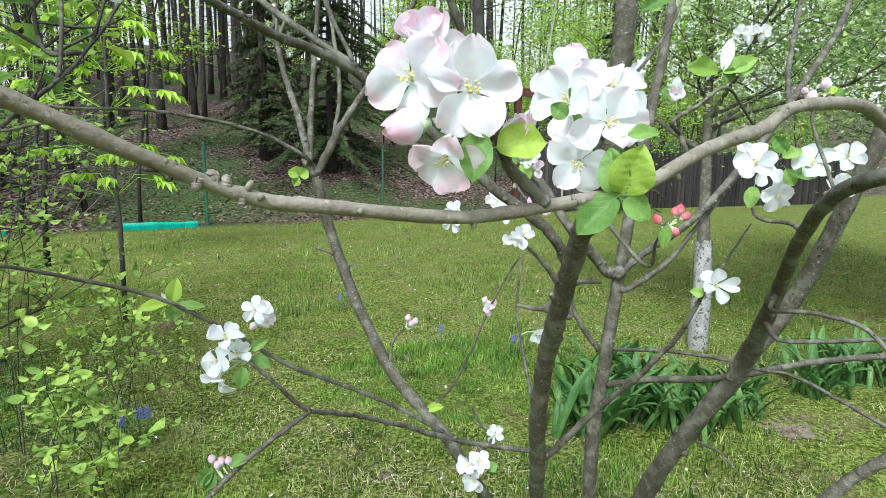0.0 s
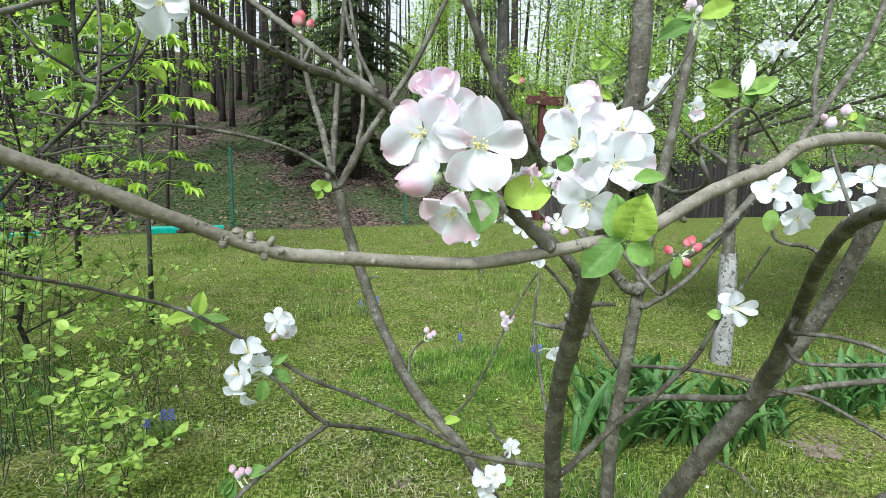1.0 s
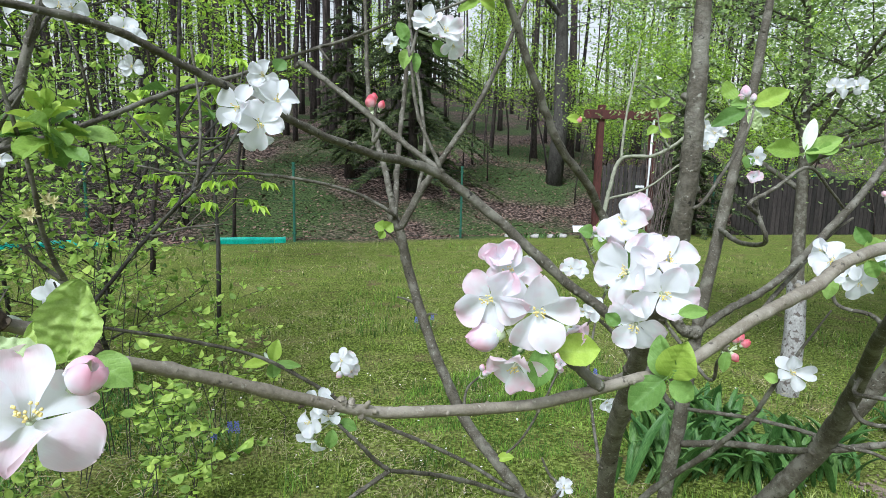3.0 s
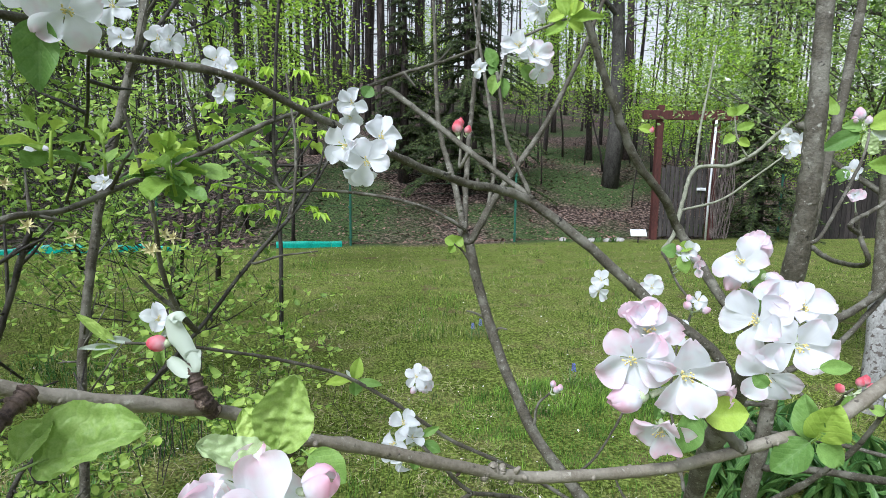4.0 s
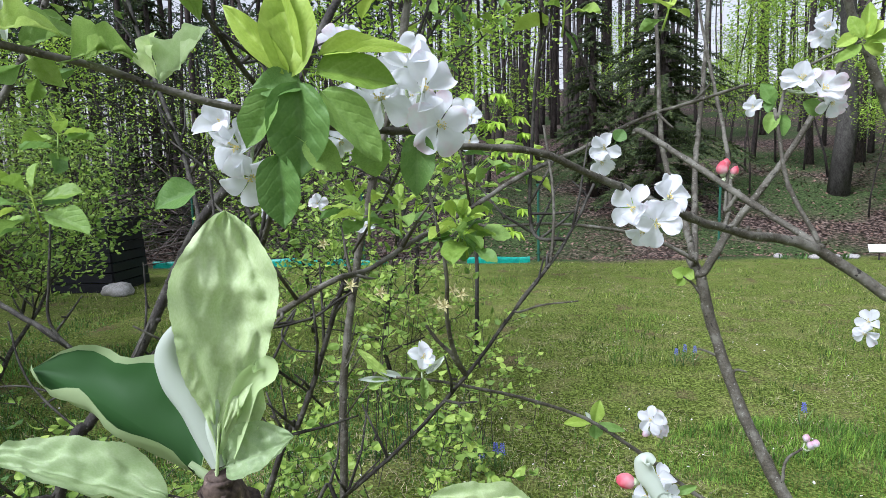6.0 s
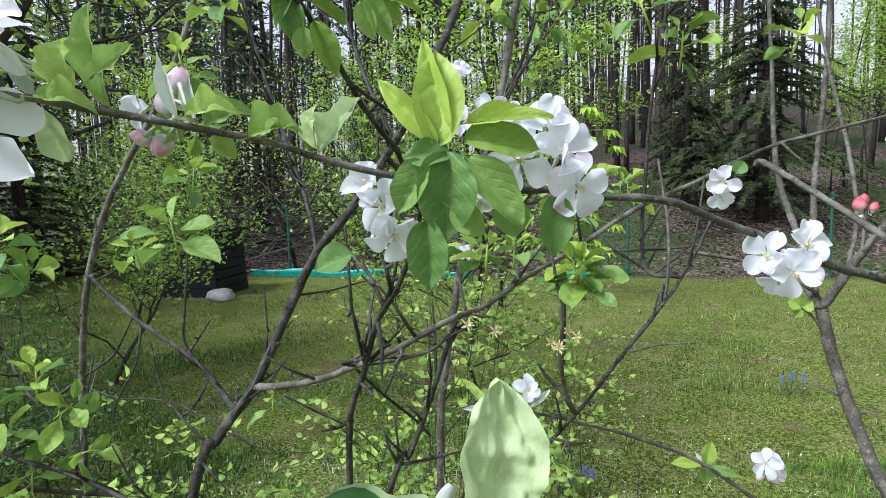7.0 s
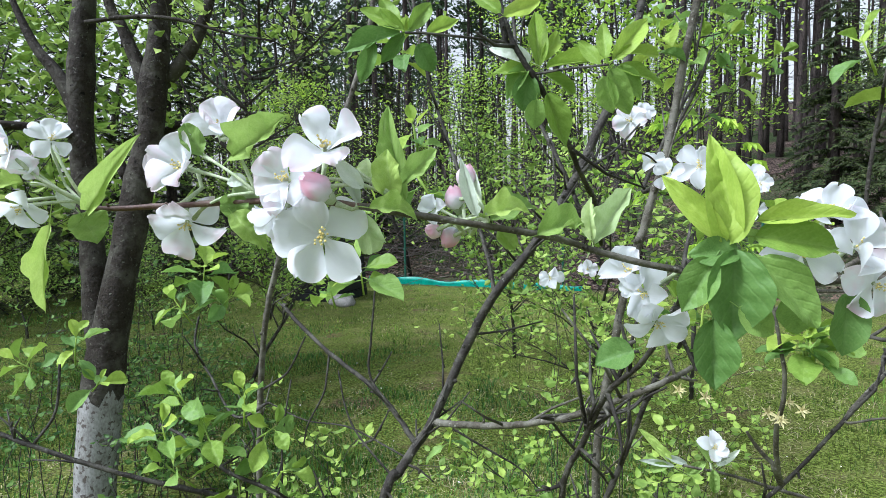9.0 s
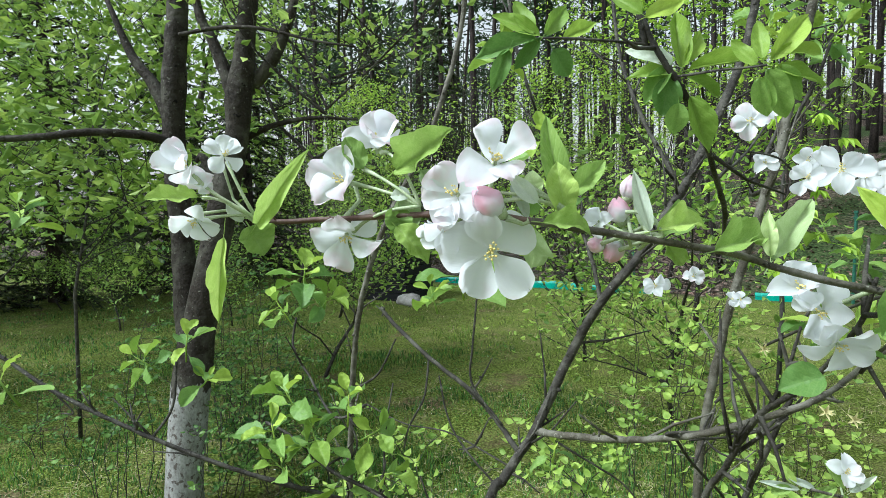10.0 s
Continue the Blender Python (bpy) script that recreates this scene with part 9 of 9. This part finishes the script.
limb(young_plum, "stem", [(-1.500, 0.256, -0.050, 0.0135), (-1.485, 0.270, 0.467, 0.0112), (-1.470, 0.283, 0.983, 0.0100), (-1.463, 0.290, 1.227, 0.0096), (-1.447, 0.303, 1.417, 0.0093), (-1.418, 0.332, 1.574, 0.0089), (-1.388, 0.376, 1.691, 0.0086), (-1.355, 0.446, 1.840, 0.0082), (-1.356, 0.527, 2.046, 0.0079), (-1.352, 0.558, 2.225, 0.0075), (-1.344, 0.605, 2.530, 0.0056), (-1.304, 0.697, 3.014, 0.0023)])
limb(young_plum, "twig", [(-1.452, 0.295, 1.269, 0.0043), (-1.415, 0.338, 1.309, 0.0035), (-1.398, 0.374, 1.385, 0.0027)])
limb(young_plum, "limb", [(-0.585, 0.187, 1.815, 0.0038), (-0.606, 0.196, 1.873, 0.0033), (-0.592, 0.192, 1.838, 0.0034), (-0.576, 0.192, 1.807, 0.0035), (-0.565, 0.215, 1.771, 0.0037), (-0.569, 0.251, 1.734, 0.0038), (-0.588, 0.301, 1.699, 0.0039), (-0.625, 0.376, 1.670, 0.0041), (-0.678, 0.461, 1.618, 0.0042)])
limb(young_plum, "twig", [(-0.583, 0.192, 1.815, 0.0019), (-0.595, 0.156, 1.816, 0.0017), (-0.607, 0.128, 1.817, 0.0016), (-0.622, 0.104, 1.818, 0.0014)])
limb(young_plum, "twig", [(-0.569, 0.205, 1.787, 0.0017), (-0.535, 0.205, 1.785, 0.0015), (-0.510, 0.210, 1.783, 0.0013), (-0.498, 0.216, 1.783, 0.0012)])
limb(young_plum, "twig", [(-0.588, 0.302, 1.705, 0.0020), (-0.615, 0.395, 1.733, 0.0020), (-0.652, 0.508, 1.777, 0.0019)])
limb(young_plum, "twig", [(-0.614, 0.393, 1.732, 0.0020), (-0.619, 0.390, 1.737, 0.0017), (-0.613, 0.457, 1.732, 0.0016), (-0.612, 0.501, 1.714, 0.0015)])
limb(young_plum, "limb", [(-0.825, 0.845, 1.706, 0.0069), (-0.886, 0.903, 1.708, 0.0060), (-0.901, 1.063, 1.875, 0.0054), (-0.908, 1.231, 2.027, 0.0049), (-0.906, 1.407, 2.169, 0.0044), (-0.910, 1.495, 2.277, 0.0038), (-0.916, 1.672, 2.523, 0.0029), (-0.895, 1.958, 2.918, 0.0012)])
limb(young_plum, "twig", [(-0.901, 1.063, 1.875, 0.0043), (-0.901, 1.123, 1.984, 0.0038), (-0.903, 1.163, 2.081, 0.0034), (-0.926, 1.231, 2.220, 0.0029), (-0.966, 1.353, 2.499, 0.0022), (-0.997, 1.555, 2.942, 0.0009)])
limb(young_plum, "twig", [(-0.897, 0.976, 1.776, 0.0036), (-0.907, 1.180, 1.867, 0.0032), (-0.892, 1.320, 1.947, 0.0029), (-0.871, 1.433, 2.022, 0.0025)])
limb(young_plum, "limb", [(-0.387, 0.647, 1.505, 0.0040), (-0.438, 0.656, 1.518, 0.0035), (-0.437, 0.657, 1.646, 0.0034), (-0.430, 0.663, 1.756, 0.0033), (-0.418, 0.669, 1.841, 0.0032), (-0.417, 0.679, 1.914, 0.0031), (-0.411, 0.715, 2.221, 0.0023), (-0.374, 0.788, 2.708, 0.0009)])
limb(young_plum, "twig", [(-0.424, 0.666, 1.799, 0.0028), (-0.415, 0.668, 1.798, 0.0024), (-0.387, 0.677, 1.773, 0.0023), (-0.369, 0.702, 1.717, 0.0021), (-0.359, 0.734, 1.685, 0.0019)])
limb(young_plum, "twig", [(-0.411, 0.333, 1.625, 0.0019), (-0.525, 0.438, 1.571, 0.0023), (-0.664, 0.540, 1.489, 0.0028)])
leaf(young_plum, (-0.566, 0.209, 1.793), (-0.578, 0.217, 1.846), (0.775, -0.630, -0.044), 0.017, 1, 0.25)
leaf(young_plum, (-0.562, 0.213, 1.792), (-0.529, 0.266, 1.804), (0.752, -0.489, 0.443), 0.014, 1, 0.25)
leaf(young_plum, (-0.571, 0.204, 1.798), (-0.604, 0.184, 1.817), (0.521, -0.779, 0.348), 0.016, 3, 0.25)
leaf(young_plum, (-0.570, 0.204, 1.790), (-0.603, 0.183, 1.793), (0.519, -0.776, 0.359), 0.013, 1, 0.25)
leaf(young_plum, (-0.571, 0.202, 1.787), (-0.581, 0.204, 1.756), (0.635, -0.762, -0.130), 0.023, 0, 0.25)
leaf(young_plum, (-0.566, 0.206, 1.765), (-0.573, 0.210, 1.739), (0.677, -0.680, -0.282), 0.018, 0, 0.25)
leaf(young_plum, (-0.560, 0.213, 1.770), (-0.553, 0.231, 1.723), (0.822, -0.559, -0.105), 0.021, 1, 0.25)
leaf(young_plum, (-0.562, 0.213, 1.786), (-0.548, 0.241, 1.772), (0.855, -0.445, 0.267), 0.012, 1, 0.25)
leaf(young_plum, (-0.564, 0.211, 1.798), (-0.561, 0.234, 1.829), (0.834, -0.550, 0.050), 0.013, 1, 0.25)
leaf(young_plum, (-0.572, 0.202, 1.796), (-0.592, 0.192, 1.768), (0.479, -0.877, -0.040), 0.016, 0, 0.25)
leaf(young_plum, (-0.499, 0.223, 1.788), (-0.487, 0.254, 1.824), (0.695, -0.717, 0.055), 0.017, 1, 0.25)
leaf(young_plum, (-0.496, 0.227, 1.793), (-0.478, 0.261, 1.794), (0.689, -0.575, 0.440), 0.012, 1, 0.25)
leaf(young_plum, (-0.497, 0.225, 1.782), (-0.476, 0.260, 1.769), (0.714, -0.595, 0.368), 0.012, 1, 0.25)
leaf(young_plum, (-0.500, 0.220, 1.781), (-0.493, 0.238, 1.744), (0.691, -0.709, -0.140), 0.017, 0, 0.25)
leaf(young_plum, (-0.504, 0.216, 1.775), (-0.503, 0.228, 1.746), (0.536, -0.816, -0.217), 0.017, 0, 0.25)
leaf(young_plum, (-0.506, 0.215, 1.785), (-0.524, 0.211, 1.806), (0.460, -0.873, 0.161), 0.011, 1, 0.25)
leaf(young_plum, (-0.503, 0.219, 1.789), (-0.512, 0.226, 1.820), (0.541, -0.839, 0.054), 0.012, 1, 0.25)
leaf(young_plum, (-0.495, 0.227, 1.784), (-0.488, 0.246, 1.758), (0.758, -0.650, -0.045), 0.013, 0, 0.25)
leaf(young_plum, (-0.635, 0.113, 1.824), (-0.672, 0.090, 1.849), (0.713, -0.691, 0.116), 0.014, 1, 0.25)
leaf(young_plum, (-0.637, 0.111, 1.822), (-0.680, 0.076, 1.811), (0.684, -0.652, 0.326), 0.017, 0, 0.25)
leaf(young_plum, (-0.652, 0.093, 1.814), (-0.668, 0.086, 1.781), (0.737, -0.651, -0.183), 0.015, 0, 0.25)
leaf(young_plum, (-0.627, 0.121, 1.812), (-0.624, 0.136, 1.790), (0.851, -0.449, -0.273), 0.018, 0, 0.25)
leaf(young_plum, (-0.632, 0.116, 1.825), (-0.628, 0.138, 1.851), (0.895, -0.445, 0.000), 0.015, 1, 0.25)
leaf(young_plum, (-0.639, 0.109, 1.826), (-0.659, 0.105, 1.857), (0.855, -0.519, 0.002), 0.015, 1, 0.25)
leaf(young_plum, (-0.622, 0.127, 1.820), (-0.611, 0.156, 1.836), (0.886, -0.352, 0.301), 0.013, 1, 0.25)
leaf(young_plum, (-0.635, 0.113, 1.821), (-0.656, 0.102, 1.799), (0.784, -0.614, -0.096), 0.013, 0, 0.25)
leaf(young_plum, (-0.580, 0.176, 1.837), (-0.605, 0.165, 1.860), (0.583, -0.789, 0.193), 0.015, 1, 0.25)
leaf(young_plum, (-0.578, 0.177, 1.834), (-0.565, 0.209, 1.849), (0.839, -0.462, 0.288), 0.015, 1, 0.25)
rosette(young_plum, (-0.529, 0.391, 1.548), (0.028, -0.101, 0.994), 7, 0.039, 0)
rosette(young_plum, (-0.419, 0.422, 1.524), (0.028, -0.101, 0.994), 7, 0.041, 0)
rosette(young_plum, (-0.494, 0.369, 1.545), (0.069, -0.099, 0.993), 6, 0.039, 0)
rosette(young_plum, (-0.411, 0.420, 1.520), (0.155, -0.055, 0.986), 6, 0.043, 0)
rosette(young_plum, (-1.335, 0.142, 1.530), (0.141, -0.097, 0.985), 8, 0.077, 0)
rosette(young_plum, (-1.353, 0.114, 1.472), (-0.036, -0.497, 0.867), 6, 0.070, 0)
rosette(young_plum, (-1.310, 0.168, 1.492), (0.648, 0.344, 0.680), 5, 0.064, 0)
rosette(young_plum, (-1.006, 0.236, 1.530), (-0.083, -0.292, 0.953), 5, 0.052, 0)
rosette(young_plum, (-1.019, 0.296, 1.549), (0.126, -0.105, 0.986), 8, 0.075, 0)
rosette(young_plum, (-1.050, 0.345, 1.637), (0.126, -0.105, 0.986), 7, 0.065, 0)
rosette(young_plum, (-1.086, 0.070, 1.320), (-0.083, -0.292, 0.953), 6, 0.067, 0)
rosette(young_plum, (-1.138, 0.021, 1.314), (0.126, -0.105, 0.986), 6, 0.067, 0)
rosette(young_plum, (-0.427, 0.433, 1.521), (0.287, -0.083, 0.954), 7, 0.050, 0)
rosette(young_plum, (-0.508, 0.442, 1.538), (0.126, -0.105, 0.986), 6, 0.045, 0)
rosette(young_plum, (-0.863, 0.346, 1.314), (0.126, -0.105, 0.986), 5, 0.042, 0)
rosette(young_plum, (-0.927, 1.054, 2.074), (-0.042, -0.310, 0.950), 6, 0.079, 0)
rosette(young_plum, (-0.905, 1.180, 2.111), (0.141, -0.097, 0.985), 6, 0.083, 0)
rosette(young_plum, (-0.906, 1.233, 2.030), (0.586, 0.321, 0.744), 6, 0.083, 0)
rosette(young_plum, (-0.901, 1.412, 2.162), (0.259, 0.052, 0.965), 6, 0.089, 0)
rosette(young_plum, (-0.892, 1.320, 1.954), (0.326, 0.050, 0.944), 5, 0.083, 0)
rosette(young_plum, (-0.869, 1.435, 2.025), (0.670, 0.409, 0.620), 6, 0.083, 0)
rosette(young_plum, (-0.900, 1.122, 1.971), (-0.244, -0.664, 0.707), 5, 0.076, 0)
rosette(young_plum, (-0.907, 1.180, 1.867), (0.326, 0.050, 0.944), 4, 0.073, 0)
rosette(young_plum, (-0.903, 1.307, 2.094), (-0.040, -0.386, 0.921), 5, 0.079, 0)
rosette(young_plum, (-1.072, 0.425, 1.931), (0.126, -0.105, 0.986), 7, 0.069, 0)
rosette(young_plum, (-0.837, 0.855, 1.965), (0.126, -0.105, 0.986), 7, 0.079, 0)
rosette(young_plum, (-0.672, 0.152, 1.729), (0.141, -0.097, 0.985), 7, 0.040, 0)
rosette(young_plum, (-0.661, 0.146, 1.697), (0.513, -0.055, -0.857), 3, 0.038, 0)
rosette(young_plum, (-1.440, -0.056, 1.410), (0.153, -0.081, 0.985), 6, 0.067, 0)
rosette(young_plum, (-1.474, -0.112, 1.384), (-0.228, -0.831, 0.507), 6, 0.067, 0)
rosette(young_plum, (-1.419, -0.032, 1.350), (0.727, 0.536, 0.430), 5, 0.060, 0)
rosette(young_plum, (-1.133, 0.053, 1.366), (-0.042, -0.310, 0.950), 6, 0.069, 0)
rosette(young_plum, (-1.080, 0.118, 1.357), (0.201, -0.022, 0.979), 6, 0.066, 0)
rosette(young_plum, (-1.050, 0.134, 1.330), (0.776, 0.500, 0.384), 5, 0.068, 0)
rosette(young_plum, (-1.093, 0.080, 1.305), (-0.340, -0.925, 0.170), 5, 0.070, 0)
rosette(young_plum, (-1.072, 0.101, 1.262), (0.662, -0.051, -0.748), 5, 0.070, 0)
rosette(young_plum, (-1.110, 0.038, 1.268), (-0.123, -0.638, 0.760), 5, 0.068, 0)
rosette(young_plum, (-1.039, 0.141, 1.270), (0.829, 0.468, 0.308), 5, 0.065, 0)
rosette(young_plum, (-1.376, -0.293, 1.662), (0.153, -0.081, 0.985), 7, 0.062, 0)
rosette(young_plum, (-1.125, -0.301, 1.460), (-0.052, -0.576, 0.816), 5, 0.062, 0)
rosette(young_plum, (-0.398, 0.669, 1.788), (0.263, 0.026, 0.964), 7, 0.057, 0)
rosette(young_plum, (-0.435, 0.653, 1.835), (-0.109, -0.551, 0.827), 5, 0.058, 0)
rosette(young_plum, (-0.282, 0.736, 1.792), (0.126, -0.105, 0.986), 5, 0.052, 0)
rosette(young_plum, (-0.427, 0.438, 1.523), (0.002, -0.106, 0.994), 7, 0.043, 0)
rosette(young_plum, (-0.687, 1.050, 1.619), (-0.011, -0.076, 0.997), 8, 0.069, 0)
rosette(young_plum, (-0.788, 1.137, 1.544), (-0.011, -0.076, 0.997), 8, 0.076, 0)
rosette(young_plum, (-0.659, 1.148, 1.599), (-0.011, -0.076, 0.997), 8, 0.076, 0)
rosette(young_plum, (-0.620, 1.006, 1.608), (-0.016, -0.087, 0.996), 6, 0.049, 0)
rosette(young_plum, (-0.897, 1.248, 1.602), (-0.290, -0.077, 0.954), 7, 0.071, 0)
flower(young_plum, (-0.815, 0.815, 1.752), (0.622, -0.774, 0.119), 0.049, 0.03, 1.0)
flower(young_plum, (-0.750, 0.827, 1.750), (0.580, -0.806, 0.114), 0.047, 0.03, 1.0)
flower(young_plum, (-0.731, 0.830, 1.748), (0.568, -0.815, 0.114), 0.051, 0.03, 1.0)
flower(young_plum, (-0.649, 0.840, 1.712), (0.509, -0.850, 0.139), 0.056, 0.03, 1.0)
flower(young_plum, (-0.634, 0.835, 1.656), (0.497, -0.847, 0.188), 0.038, 0.03, 1.0)
flower(young_plum, (-0.632, 0.841, 1.701), (0.496, -0.856, 0.148), 0.041, 0.03, 1.0)
flower(young_plum, (-0.832, 0.776, 1.506), (0.620, -0.714, 0.324), 0.032, 0.03, 1.0)
flower(young_plum, (-0.846, 0.774, 1.506), (0.628, -0.708, 0.324), 0.028, 0.03, 1.0)
flower(young_plum, (-0.863, 0.577, 1.546), (0.592, -0.795, 0.132), 0.043, 0.03, 1.0)
flower(young_plum, (-0.859, 0.676, 1.553), (0.502, -0.770, 0.393), 0.035, 0.2, 1.0)
flower(young_plum, (-0.707, 0.573, 1.793), (0.332, -0.941, 0.074), 0.050, 0.2, 1.0)
flower(young_plum, (-0.704, 0.597, 1.802), (0.680, -0.671, 0.295), 0.040, 0.1, 1.0)
flower(young_plum, (-0.570, 0.441, 1.706), (0.206, -0.968, 0.143), 0.037, 0.03, 1.0)
flower(young_plum, (-0.551, 0.472, 1.714), (0.371, -0.916, 0.155), 0.055, 0.03, 1.0)
flower(young_plum, (-0.542, 0.504, 1.708), (0.604, -0.794, 0.069), 0.043, 0.03, 1.0)
husk(young_plum, (-0.438, 0.419, 1.455), (0.591, -0.561, 0.580), 0.009)
husk(young_plum, (-0.423, 0.429, 1.467), (0.578, -0.584, 0.571), 0.009)
husk(young_plum, (-0.509, 0.353, 1.483), (0.694, -0.477, 0.539), 0.009)
husk(young_plum, (-0.500, 0.390, 1.470), (0.663, -0.506, 0.553), 0.009)
husk(young_plum, (-0.596, 0.407, 1.517), (0.773, -0.443, 0.454), 0.009)
husk(young_plum, (-0.444, 0.425, 1.455), (0.649, -0.537, 0.538), 0.009)
husk(young_plum, (-0.456, 0.433, 1.455), (0.700, -0.513, 0.497), 0.009)
husk(young_plum, (-0.439, 0.438, 1.469), (0.693, -0.533, 0.485), 0.009)
